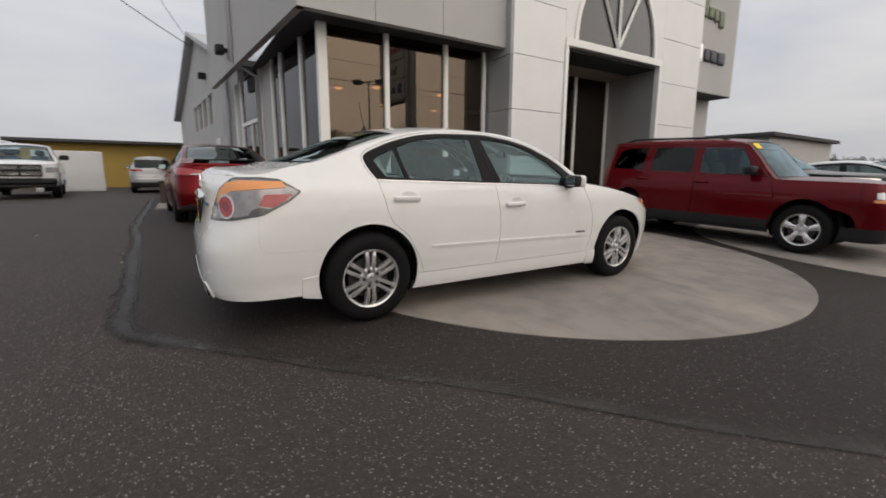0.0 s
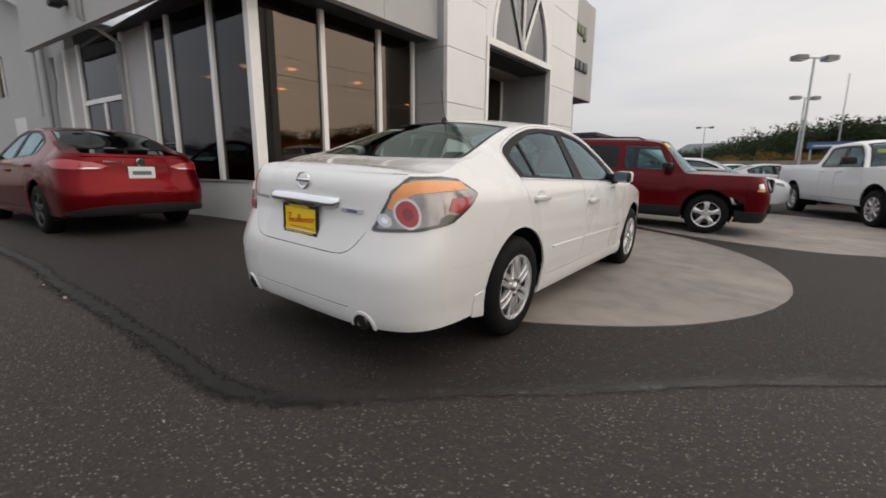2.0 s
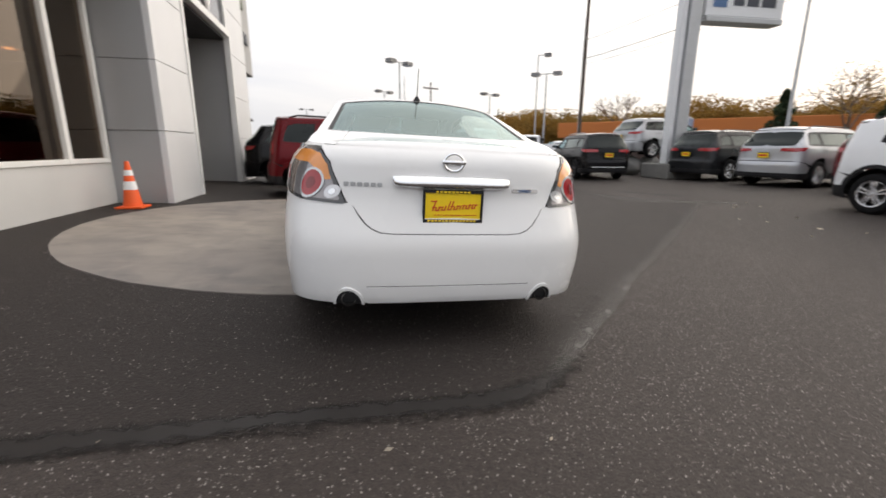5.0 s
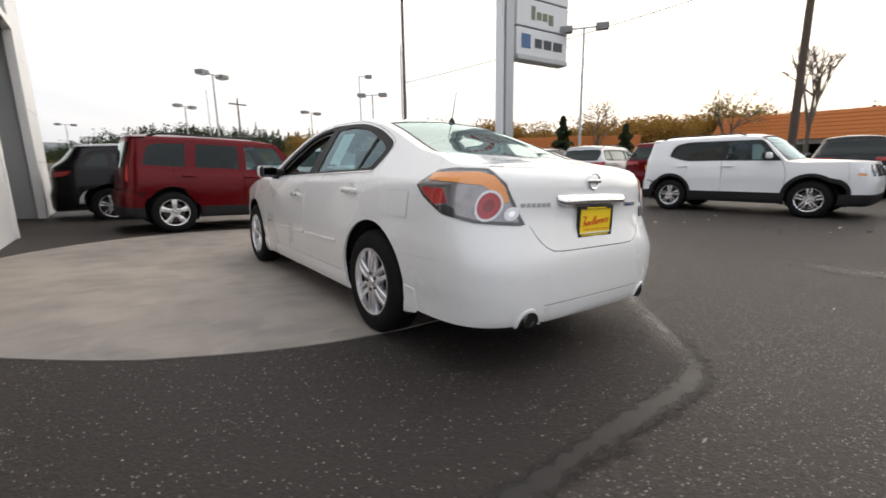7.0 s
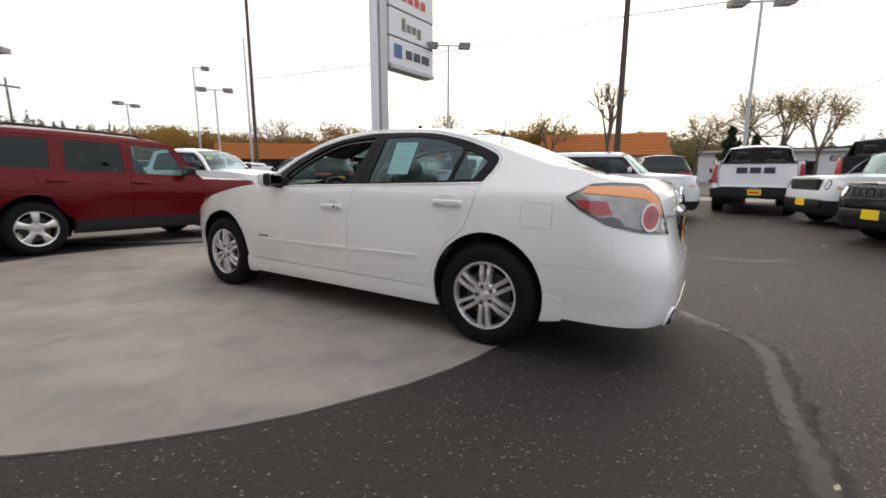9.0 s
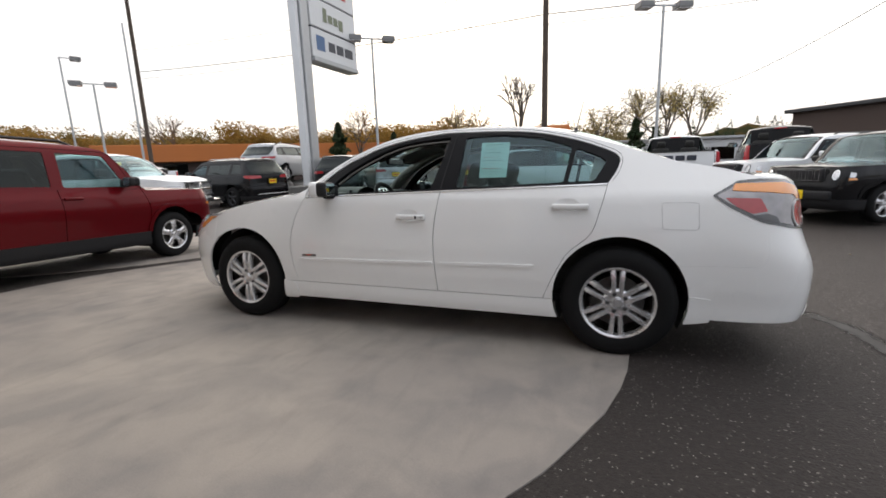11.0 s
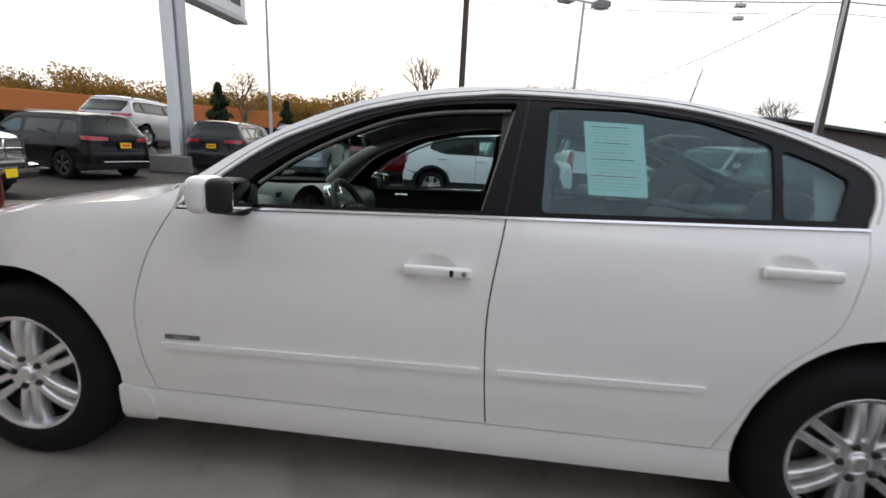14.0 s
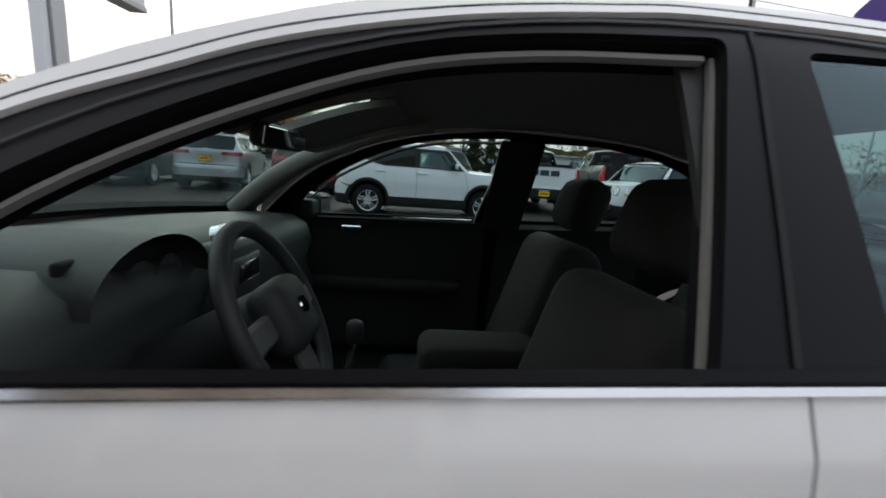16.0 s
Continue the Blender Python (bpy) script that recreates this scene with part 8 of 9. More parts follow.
def pickup_front(car, bright="chrome"):
    """Steel bumper, framed grille with a cross of bars, black valance."""
    part("steel_bumper", bx(-0.92, 0.92, 2.58, 2.865, 0.48, 0.70, 0.08, 4), M[bright], car, smooth=50)
    part("valance", bx(-0.90, 0.90, 2.58, 2.81, 0.38, 0.499, 0.03, 2), M["trim"], car, smooth=50)
    part("bumper_slot", bx(-0.55, 0.55, 2.78, 2.869, 0.62, 0.70, 0.02, 2), M["under"], car)
    gs = part("grille_surround", frame_bm(1.12, 0.40, 0.05, 0.20), M[bright], car, m=pose(0, 2.835, 0.955))
    part("grille_mesh", bx(-0.51, 0.51, -0.16, -0.05, -0.18, 0.18), M["under"], gs)
    part("grille_bar", bx(-0.51, 0.51, -0.045, 0.004, -0.03, 0.03, 0.012, 2), M[bright], gs, smooth=50)
    part("grille_bar", bx(-0.035, 0.035, -0.045, 0.006, -0.17, 0.17, 0.012, 2), M[bright], gs, smooth=50)
    for z in (-0.14, -0.11, -0.08, -0.05, 0.05, 0.08, 0.11, 0.14):
        part("grille_slat", bx(-0.50, 0.50, -0.05, -0.02, z - 0.006, z + 0.006), M["metal_paint"], gs)


def tow_marks(car, sp, x0, x1, z, h, n, mt="signdark"):
    """A worded mark on a tailgate, as plain bars."""
    y = sp["plate"][0]
    for i in range(n):
        a = x0 + (x1 - x0) * i / n
        part("tailgate_mark", bx(a, a + (x1 - x0) / n * 0.82, -0.012, 0.03, z, z + h, 0.01, 1), M[mt], car, m=pose(0, y + 0.06, 0))


PATRIOT = suv_spec("patriot", 4.28, 1.76, 1.67, 2.635, 0.345, 0.74, hood=0.615, square=1.0, rake=0.50, rear_rake=0.20, front_round=4.2, items=lamps_round, cowl_back=0.40, drop=0.35)
PATRIOT["frame_mat"] = "maroon"
_d = PATRIOT["dims"]
_t, _b = 0.925 * _d["H"], _d["zb"] + 0.02
PATRIOT["panes"] = [PATRIOT["panes"][0], [(_d["cy"] - 1.17, _d["zb"] + 0.045), (_d["cy"] - 1.17, _t - 0.055), (_d["yr"] + 0.40, _t - 0.055), (_d["yr"] + 0.36, _b + 0.035)], [(_d["yr"] + 0.20, _b + 0.04), (_d["yr"] + 0.24, _t - 0.055), (_d["er"] + 0.40, _t - 0.07), (_d["er"] + 0.24, _t - 0.12), (_d["er"] + 0.17, _b + 0.06)]]
PATRIOT_B = dict(PATRIOT, id="patriot_black", frame_mat="black")
GC = suv_spec("gc", 4.82, 1.94, 1.76, 2.915, 0.385, 1.02, hood=0.63, belt=0.655, glass_top=0.90, rake=0.70, rear_rake=0.42, square=-0.4, front_round=3.2, items=lamps_wide, rim="twin5", drop=0.6)
CHER = suv_spec("cher", 4.62, 1.86, 1.68, 2.70, 0.365, 0.97, hood=0.63, belt=0.66, glass_top=0.90, rake=0.72, rear_rake=0.50, square=-0.5, items=lamps_wide, rim="twin5")
JOURNEY = suv_spec("journey", 4.89, 1.83, 1.69, 2.89, 0.36, 1.02, hood=0.62, belt=0.645, glass_top=0.90, rake=0.75, rear_rake=0.40, square=-0.3, items=lamps_wide)
RENEG = suv_spec("reneg", 4.24, 1.80, 1.69, 2.57, 0.35, 0.78, hood=0.625, belt=0.645, glass_top=0.91, square=0.8, rake=0.52, rear_rake=0.18, front_round=4.0, items=lamps_round, rim="twin5", drop=0.3)
_d, _t, _b = RENEG["dims"], 0.91 * 1.69, RENEG["dims"]["zb"]
RENEG.update(dlo=RENEG["dlo"][:5] + [(_d["yr"] + 0.25, _t - 0.02), (_d["yr"] + 0.02, _t - 0.09), (_d["yr"] - 0.07, _b + 0.16), (_d["yr"] - 0.02, _b + 0.115), (_d["yr"] + 0.18, _b + 0.05), (_d["yr"] + 0.34, _b + 0.02)], mirror_mat="offwhite",
             seamC=[(_d["yr"] + 0.34, _b + 0.02), (_d["yr"] + 0.34, _b - 0.16), (_d["yr"] + 0.40, _d["R"] + 0.24)] + RENEG["seamC"][3:],
             panes=[RENEG["panes"][0], [(_d["cy"] - 1.16, _b + 0.045), (_d["cy"] - 1.16, _t - 0.055), (_d["yr"] + 0.27, _t - 0.055), (_d["yr"] + 0.07, _t - 0.12), (_d["yr"] - 0.03, _b + 0.17), (_d["yr"] + 0.20, _b + 0.075), (_d["yr"] + 0.36, _b + 0.045)]])
RAM = pickup_spec("ram")
RAM_B = pickup_spec("ram_black", "trim", "trim")


def back_glass(car, sp):
    y, w = sp["rear_glass"]
    part("tailgate_cap", bx(-0.80, 0.80, -0.01, 0.03, 1.345, 1.375, 0.008, 1), M["trim"], car, m=pose(0, -3.0, 0))
    part("rear_window", bx(-w, w, -0.012, 0.0, 1.48, 1.80, 0.03, 2), M["glass_dark"], car, m=pose(0, y - 0.03, 0, -4, 0, 0))
    # added dark sheet behind the glass, standing for the unlit cab
    part("cab_back", bx(-0.72, 0.72, 0.02, 0.05, 1.30, 1.84, 0.01, 1), M["under"], car, m=pose(0, y + 0.01, 0))
    part("brake_light", bx(-0.16, 0.16, -0.03, 0.0, 1.84, 1.88, 0.01, 1), M["redlens"], car, m=pose(0, y + 0.0, 0))


c = build_car(PATRIOT, "red_off_roader", "dark red boxy off-roader parked across the display pads", "car", "maroon", pose(-0.11, 5.62, gz(-0.1) + 0.012, -2.2, 0, 4.5 - 90), trim_low="trim", plate=None)
roof_rails(c, PATRIOT)
cladding(c, PATRIOT, 0.43)
arches(c, PATRIOT, "maroon", 0.05, 0.43)
slot_grille(c, PATRIOT)
sb_ = SHELLS["patriot"]["B"]
_zn = PATRIOT["zones"]
part("screen_sticker", patch(sb_.top, [rounded([(_zn["head"] + 0.05, 0.66), (_zn["head"] + 0.14, 0.66), (_zn["head"] + 0.14, 0.86), (_zn["head"] + 0.05, 0.86)], 0.01)], 0.08, 0.08, off=0.002, depth=0, sgn=-1), M["yellow"], c, "yellow year sticker on the windscreen")
c = build_car(JOURNEY, "black_crossover", "black crossover with a yellow plate card", "car", "black", place(9.0, 11.7, 80), rim_mat="alloy_dark")
roof_rails(c, JOURNEY, "metal_paint")
cladding(c, JOURNEY, 0.40)
part("bumper_trim", bx(-0.62, 0.62, -0.035, 0.05, 0.44, 0.475, 0.012, 2), M["chrome_soft"], c, m=pose(0, JOURNEY["dims"]["Y0"], 0))
c = build_car(GC, "dark_off_roader", "dark grey off-roader with a yellow plate card", "car", "grey", place(13.55, 9.0, 10))
roof_rails(c, GC)
cladding(c, GC, 0.42)
c = build_car(GC, "silver_off_roader", "silver off-roader with a yellow plate card", "car", "silver", place(13.9, 6.4, 10))
roof_rails(c, GC)
cladding(c, GC, 0.42)
c = build_car(GC, "maroon_off_roader", "dark red off-roader with a yellow plate card", "car", "maroon", place(14.1, 3.75, 10))
roof_rails(c, GC)
cladding(c, GC, 0.42)
c = build_car(RENEG, "white_small_off_roader", "white small off-roader with black arches and roof rails", "car", "offwhite", place(9.25, -0.15, -88), trim_low="trim", plate=None)
roof_rails(c, RENEG)
arches(c, RENEG)
cladding(c, RENEG, 0.46)
c = build_car(RAM, "white_pickup_truck", "white crew-cab pickup with chrome grille and bumper", "pickup", "offwhite", place(4.18, 11.31, -70.4), plate=None)
back_glass(c, RAM)
pickup_front(c)
part("front_plate", bx(-0.155, 0.155, 0.0, 0.012, -0.08, 0.08, 0.004, 1), M["yellow"], c, "yellow dealer plate card", m=pose(0, 2.874, 0.515))
part("screen_sticker", bx(0.40, 0.62, -0.004, 0.0, 1.62, 1.70), M["yellow"], c, "yellow year sticker inside the windscreen", m=pose(0, 1.13, 0))
c = build_car(RAM_B, "white_work_pickup", "white pickup with black bumper and marked tailgate", "pickup", "offwhite", place(13.7, -3.72, -4), rim_mat="alloy_dark")
back_glass(c, RAM_B)
tow_marks(c, RAM_B, -0.44, 0.44, 1.10, 0.15, 3)
arches(c, RAM_B)
c = build_car(RENEG, "white_boxy_off_roader", "white small off-roader facing the lot, black bumper", "car", "offwhite", place(10.0, -6.3, 112), trim_low="trim", plate=None)
roof_rails(c, RENEG)
arches(c, RENEG)
cladding(c, RENEG, 0.56)
slot_grille(c, RENEG)
c = build_car(PATRIOT_B, "black_boxy_off_roader", "black boxy off-roader with round lamps and slotted grille", "car", "black", place(7.6, -6.75, 120), trim_low="trim", rim_mat="alloy_dark", plate=None)
roof_rails(c, PATRIOT_B)
cladding(c, PATRIOT_B, 0.43)
arches(c, PATRIOT_B, "black", 0.05, 0.43)
slot_grille(c, PATRIOT_B)
c = build_car(RAM, "dark_pickup_truck", "dark grey crew-cab pickup at the street edge", "pickup", "grey", place(13.3, -6.6, -12, 0.12), plate=None)
back_glass(c, RAM)
c = build_car(CHER, "silver_display_off_roader", "silver off-roader raised on display boulders", "car", "silver", place(13.37, 12.56, 5, 0.72))
roof_rails(c, CHER)
c = build_car(ELANTRA, "red_saloon_car", "bright red saloon parked beside the showroom", "car", "red", pose(-6.76, -1.80, gz(-6.5), 0, 0, 93), plate=None, rim_mat="alloy_dark")
pw = part("number_plate", bx(-0.155, 0.155, -0.012, 0.0, -0.075, 0.075, 0.004, 1), M["signface"], c, "pale plate with plain bars", m=pose(0, -2.256, 0.79))
part("plate_mark", bx(-0.11, 0.11, -0.0150, -0.0125, -0.03, 0.02), M["ink"], pw)
for x in np.linspace(-0.40, -0.20, 7):
    part("model_mark", bx(-0.012, 0.012, -0.006, 0.0, -0.009, 0.009, 0.002, 1), M["chrome"], c, m=pose(x, -2.262, 0.925))
part("badge", lathe([(0.001, 0.006), (0.045, 0.006), (0.05, 0.0)], 20, "z"), M["chrome"], c, m=pose(0, -2.26, 0.925, 90, 0, 0))
c = build_car(CHER, "black_estate_car", "black off-roader parked beyond the red one", "car", "black", place(-0.9, 8.55, 4), plate=None)
c = build_car(ELANTRA, "white_saloon_beyond", "white saloon parked beyond the black off-roader", "car", "offwhite", place(0.35, 11.1, 4), plate=None)
c = build_car(JOURNEY, "silver_estate_car", "silver off-roader parked before the ochre building", "car", "silver", place(-22.6, -3.5, 183), plate=None)
cladding(c, JOURNEY, 0.48)
c = build_car(RAM, "distant_white_pickup", "white pickup with a black grille before the ochre building", "pickup", "offwhite", place(-18.7, -7.3, 8), plate=None)
pickup_front(c, "trim")
c = build_car(GC, "distant_dark_off_roader", "dark off-roader with red lamps at the lot's street edge", "car", "grey", place(16.3, -0.6, 12), plate=None)
for nm, sp, col, x, y, h in (("distant_pickup", RAM, "offwhite", 11.0, 21.5, 150), ("distant_saloon", ELANTRA, "grey", 4.6, 18.5, 30), ("distant_saloon", ELANTRA, "silver", 2.2, 20.5, 20), ("distant_off_roader", GC, "black", 7.0, 24.0, 160),
                             ("distant_off_roader", CHER, "offwhite", 14.5, 25.0, 170), ("distant_saloon", ELANTRA, "red", 12.0, 29.0, 150), ("distant_saloon", ELANTRA, "offwhite", 0.5, 27.0, 20), ("distant_off_roader", JOURNEY, "silver", 18.5, -9.5, 20)):
    build_car(sp, nm, "%s car standing in the far rows of the lot" % {"offwhite": "white", "grey": "dark grey", "silver": "silver", "black": "black", "red": "red"}[col], "car", col, place(x, y, h), group="cars in the far rows", plate=None)


# ---- things of the lot ----
cone = thing("traffic_cone", "orange traffic cone with white bands by the portal", "traffic cone", pose(-3.70, 2.86, gz(-3.7) + 0.005))
part("base", bx(-0.18, 0.18, -0.18, 0.18, 0, 0.035, 0.012, 2), M["cone"], cone)
part("body", lathe([(0.135, 0.03), (0.125, 0.06), (0.030, 0.69), (0.024, 0.70), (0.020, 0.69)], 24, "z"), M["cone"], cone, smooth=40)
part("band", lathe([(0.0955, 0.28), (0.0765, 0.405)], 24, "z"), M["white_band"], cone, m=pose(0, 0, 0))
part("band", lathe([(0.0635, 0.49), (0.0515, 0.57)], 24, "z"), M["white_band"], cone)

# dealer's pylon
py = thing("sign_pylon", "tall grey pylon with stacked white sign panels", "sign", pose(11.74, 9.95, gz(11.7)))
part("footing", bx(-0.75, 0.75, -0.75, 0.75, 0, 0.55, 0.04, 2), M["rock"], py, "rough concrete footing")
part("post", bx(-0.17, 0.30, -0.23, 0.23, 0.552, 13.5, 0.02, 2), M["metal_paint"], py)
part("post_cladding", bx(-0.42, -0.22, -0.16, 0.16, 0.552, 13.5, 0.02, 2), M["signface"], py)
part("post_web", bx(-0.22, -0.17, -0.08, 0.08, 0.6, 13.4), M["metal_paint"], py)
SR = pose(0, 0, 0, 0, 0, -3)
for k in range(5):
    z0 = 5.72 + k * 1.16
    pn = part("sign_panel", bx(0.42, 3.60, -0.22, 0.22, z0, z0 + 1.10, 0.03, 2), M["signface"], py, m=SR)
    part("panel_gap", bx(0.44, 3.58, -0.20, 0.20, z0 + 1.101, z0 + 1.159), M["signdark"], py, m=SR)
    marks = {0: [(0.70, 1.25, 0.28, 0.86, "mark_blue"), (1.50, 1.95, 0.36, 0.74, "signdark"), (2.05, 2.55, 0.36, 0.74, "signdark"), (2.65, 3.25, 0.36, 0.74, "signdark")],
             1: [(1.25, 1.50, 0.30, 0.85, "mark_green"), (1.58, 1.88, 0.34, 0.66, "mark_green"), (1.95, 2.25, 0.34, 0.66, "mark_green"), (2.32, 2.62, 0.22, 0.66, "mark_green")]}.get(k, [(0.80 + 0.45 * i, 1.15 + 0.45 * i, 0.38, 0.72, "mark_red") for i in range(5)])
    for x0, x1, a, b, mt in marks:
        for sg in (1, -1):
            part("sign_mark", bx(x0, x1, -0.232 if sg < 0 else 0.222, -0.222 if sg < 0 else 0.232, z0 + a, z0 + b, 0.004, 1), M[mt], pn)
part("sign_base", bx(0.44, 3.58, -0.30, 0.30, 5.52, 5.70, 0.02, 1), M["metal_paint"], py, m=SR)
# display boulders under the silver car
random.seed(21)
for k in range(9):
    a, b = random.uniform(-1.9, 1.9), random.uniform(-0.9, 0.9)
    h = radians(5)
    x, y = 13.37 + a * math.cos(h) - b * math.sin(h), 12.56 + a * math.sin(h) + b * math.cos(h)
    r = thing("boulder", "rough grey boulder under the display car", "boulder", pose(x, y, gz(x) - 0.03, 0, 0, random.uniform(0, 360)), group="display boulders")
    bm = bmesh.new()
    bmesh.ops.create_icosphere(bm, subdivisions=3, radius=1)
    s = (random.uniform(0.45, 0.65), random.uniform(0.4, 0.6), 0.78)
    for v in bm.verts:
        d = noise.noise(v.co * 1.4 + Vector((k * 7, 0, 0))) * 0.28
        v.co = Vector((v.co.x * s[0], v.co.y * s[1], max(0, v.co.z * 0.5 + 0.5) * s[2])) * (1 + d)
    part("stone", bm, M["rock"], r, smooth=50)


def lamp_post(x, y, h, turn, heads=2, arm=0.55):
    lp = thing("lamp_post", "grey steel lot lamp post with box lamps", "lamp post", pose(x, y, gz(x), 0, 0, turn), group="lamp posts")
    part("base", lathe([(0.26, 0), (0.26, 0.55), (0.22, 0.60), (0.001, 0.60)], 16, "z"), M["concrete"], lp, smooth=40)
    part("pole", cyl(bmesh.new(), (0, 0, 0.6), (0, 0, h), 0.066, 0.048, 10), M["metal_paint"], lp, smooth=50)
    part("arm", bx(-arm, arm, -0.03, 0.03, h - 0.06, h, 0.005, 1), M["metal_paint"], lp) if heads > 1 else part("arm", bx(0, arm, -0.03, 0.03, h - 0.06, h, 0.005, 1), M["metal_paint"], lp)
    for sg in ((-1, 1) if heads > 1 else (1,)):
        hd = part("lamp_head", bx(-0.28, 0.28, -0.25, 0.25, -0.11, 0.11, 0.02, 2), M["head_grey"], lp, m=pose(sg * (arm + 0.22), 0, h - 0.03, 0, 0, 0))
        part("lamp_lens", bx(-0.24, 0.24, -0.21, 0.21, -0.135, -0.112, 0.004, 1), M["clearlens"], hd)


lamp_post(3.1, 24.7, 6.6, 40)
lamp_post(3.4, 39.5, 6.6, 40)
lamp_post(13.4, 24.9, 6.2, -40)
lamp_post(15.1, 30.2, 8.5, -30, 1)
lamp_post(15.6, 8.85, 7.1, -55)
lamp_post(16.2, -3.42, 6.95, -65)
lamp_post(-6.0, 66, 6.6, 20)
lamp_post(13.0, 36.0, 6.1, 25)


def pole(x, y, h, r, mt, lean=(0, 0), arm=None):
    up = thing("utility_pole", "tall weathered utility pole with cables", "utility pole", pose(x, y, gz(x)), group="utility poles")
    part("shaft", cyl(bmesh.new(), (0, 0, -0.1), (lean[0], lean[1], h), r, r * 0.7, 12), M[mt], up, smooth=50)
    if arm:
        part("cross_arm", bx(-1.1, 1.1, -0.06, 0.06, h - 0.8, h - 0.66, 0.01, 1), M["wood"], up, m=pose(lean[0], lean[1], 0, 0, 0, arm))
        for s in (-0.95, -0.5, 0.5, 0.95):
            part("insulator", cyl(bmesh.new(), (lean[0] + s * math.cos(radians(arm)), lean[1] + s * math.sin(radians(arm)), h - 0.66), (lean[0] + s * math.cos(radians(arm)), lean[1] + s * math.sin(radians(arm)), h - 0.5), 0.04, n=8), M["metal_paint"], up)
    return up


pole(16.9, 26.1, 14.0, 0.14, "wood", (-0.1, -0.2), 60)
pole(18.1, 28.4, 11.0, 0.08, "metal_paint")
pole(16.9, 1.08, 14.0, 0.14, "wood")
pole(16.95, -13.35, 13.5, 0.15, "wood", (0.2, 0.3), 70)
pole(16.2, -12.6, 9.5, 0.07, "metal_paint")
pole(10.6, 53.0, 9.4, 0.12, "wood", (0, 0), 20)
pole(6.2, 45.7, 9.0, 0.06, "metal_paint")


def cable(a, b, sag, r=0.012):
    a, b = Vector(a), Vector(b)
    pts = [a.lerp(b, i / 14) - Vector((0, 0, sag * 4 * (i / 14) * (1 - i / 14))) for i in range(15)]
    cb = thing("overhead_cable", "thin black overhead cable slung between poles", "cable", kind="")
    part("strand", tube(bmesh.new(), pts, r, 5), M["cable"], cb)


for dz, o, r in ((13.3, 0.5, 0.012), (13.3, -0.5, 0.012), (8.8, 0.0, 0.012), (7.55, 0.0, 0.020), (7.15, 0.0, 0.010)):
    cable((16.9 + o, 26.1, dz), (16.9 + o, 1.08, dz - 0.1), 0.25, r)
    cable((16.9 + o, 1.08, dz - 0.1), (16.95 + o, -13.3, dz - 0.2), 0.12, r)
    cable((16.95 + o, -13.3, dz - 0.2), (18 + o, -45, dz), 0.5, r)
cable((16.9, -12.0, 7.25), (41.3, -9.9, 6.9), 0.45, 0.016)
for dz in (7.45, 7.0):
    sp_ = thing("cable_splice", "small grey splice box hanging on an overhead cable", "cable box", pose(16.95, -9.4, dz - 0.28, 0, 0, 90), group="cable boxes")
    part("case", bx(-0.20, 0.20, -0.07, 0.07, -0.08, 0.06, 0.03, 2), M["metal_paint"], sp_)
    part("hanger", cyl(bmesh.new(), (0, 0, 0.05), (0, 0, 0.16), 0.015, n=6), M["cable"], sp_)
cable((-18.0, -1.5, 6.3), (2.0, -14.0, 11.5), 0.9, 0.016)
cable((-18.0, -1.5, 6.4), (8.0, -10.0, 14.5), 0.7, 0.010)

# ---- buildings round the lot ----
oc = thing("ochre_building", "low ochre-painted building with a flat dark roof", "building", pose(-31.5, -6.0, 0.2))
part("wall", bx(-8, 0, -4.2, 4.3, 0, 2.75), M["yellow_wall"], oc)
part("wall", bx(-10, -0.6, -16, -4.2, 0, 2.1), M["yellow_wall"], oc)
part("roof", bx(-8.6, 0.7, -4.8, 5.0, 2.752, 2.95, 0.03, 1), M["roof_dark"], oc)
part("roof", bx(-10.5, -0.1, -16.5, -4.25, 2.102, 2.28, 0.03, 1), M["roof_dark"], oc)
part("door", bx(0.0, 0.05, 1.6, 2.6, 0, 2.0), M["brown_wall"], oc)
part("window_pane", bx(0.0, 0.04, -2.6, -1.2, 1.0, 1.9), M["glass_dark"], oc)
ct = thing("storage_container", "white ribbed storage container", "container", pose(-24.9, -7.0, 0.2, 0, 0, 8))
part("shell", bx(-1.2, 1.2, -1.3, 1.3, 0, 1.95, 0.02, 1), M["signface"], ct)
for k in range(9):
    part("rib", bx(1.2, 1.24, -1.25 + 0.29 * k, -1.13 + 0.29 * k, 0.1, 1.85), M["signface"], ct)
ob_ = thing("orange_building", "long low building with an orange fascia roof", "building", pose(38.5, 36.5, 0, 0, 0, 132))
part("wall", bx(-14, 14, -5, 5, 0, 2.4), M["brown_wall"], ob_)
part("fascia", bx(-15, 15, -5.8, 5.8, 2.402, 4.1, 0.05, 1), M["orange_wall"], ob_)
for k in range(8):
    part("window_pane", bx(-12.6 + 3.3 * k, -10.4 + 3.3 * k, 5.0, 5.05, 0.6, 2.2), M["glass_dark"], ob_)
ob_ = thing("orange_roofed_building", "low white building with an orange sloping fascia", "building", pose(50.5, 8.5, 0, 0, 0, 96))
part("wall", bx(-6.2, 6.2, -4, 4, 0, 2.9), M["signface"], ob_)
fb_ = bmesh.new()
v = [fb_.verts.new(p) for p in ((-7, -5, 2.9), (7, -5, 2.9), (7, 5, 2.9), (-7, 5, 2.9), (-6.2, -4, 5.2), (6.2, -4, 5.2), (6.2, 4, 5.2), (-6.2, 4, 5.2))]
for f in ((3, 2, 1, 0), (4, 5, 6, 7), (0, 1, 5, 4), (1, 2, 6, 5), (2, 3, 7, 6), (3, 0, 4, 7)):
    fb_.faces.new([v[i] for i in f])
part("fascia", fb_, M["orange_wall"], ob_)
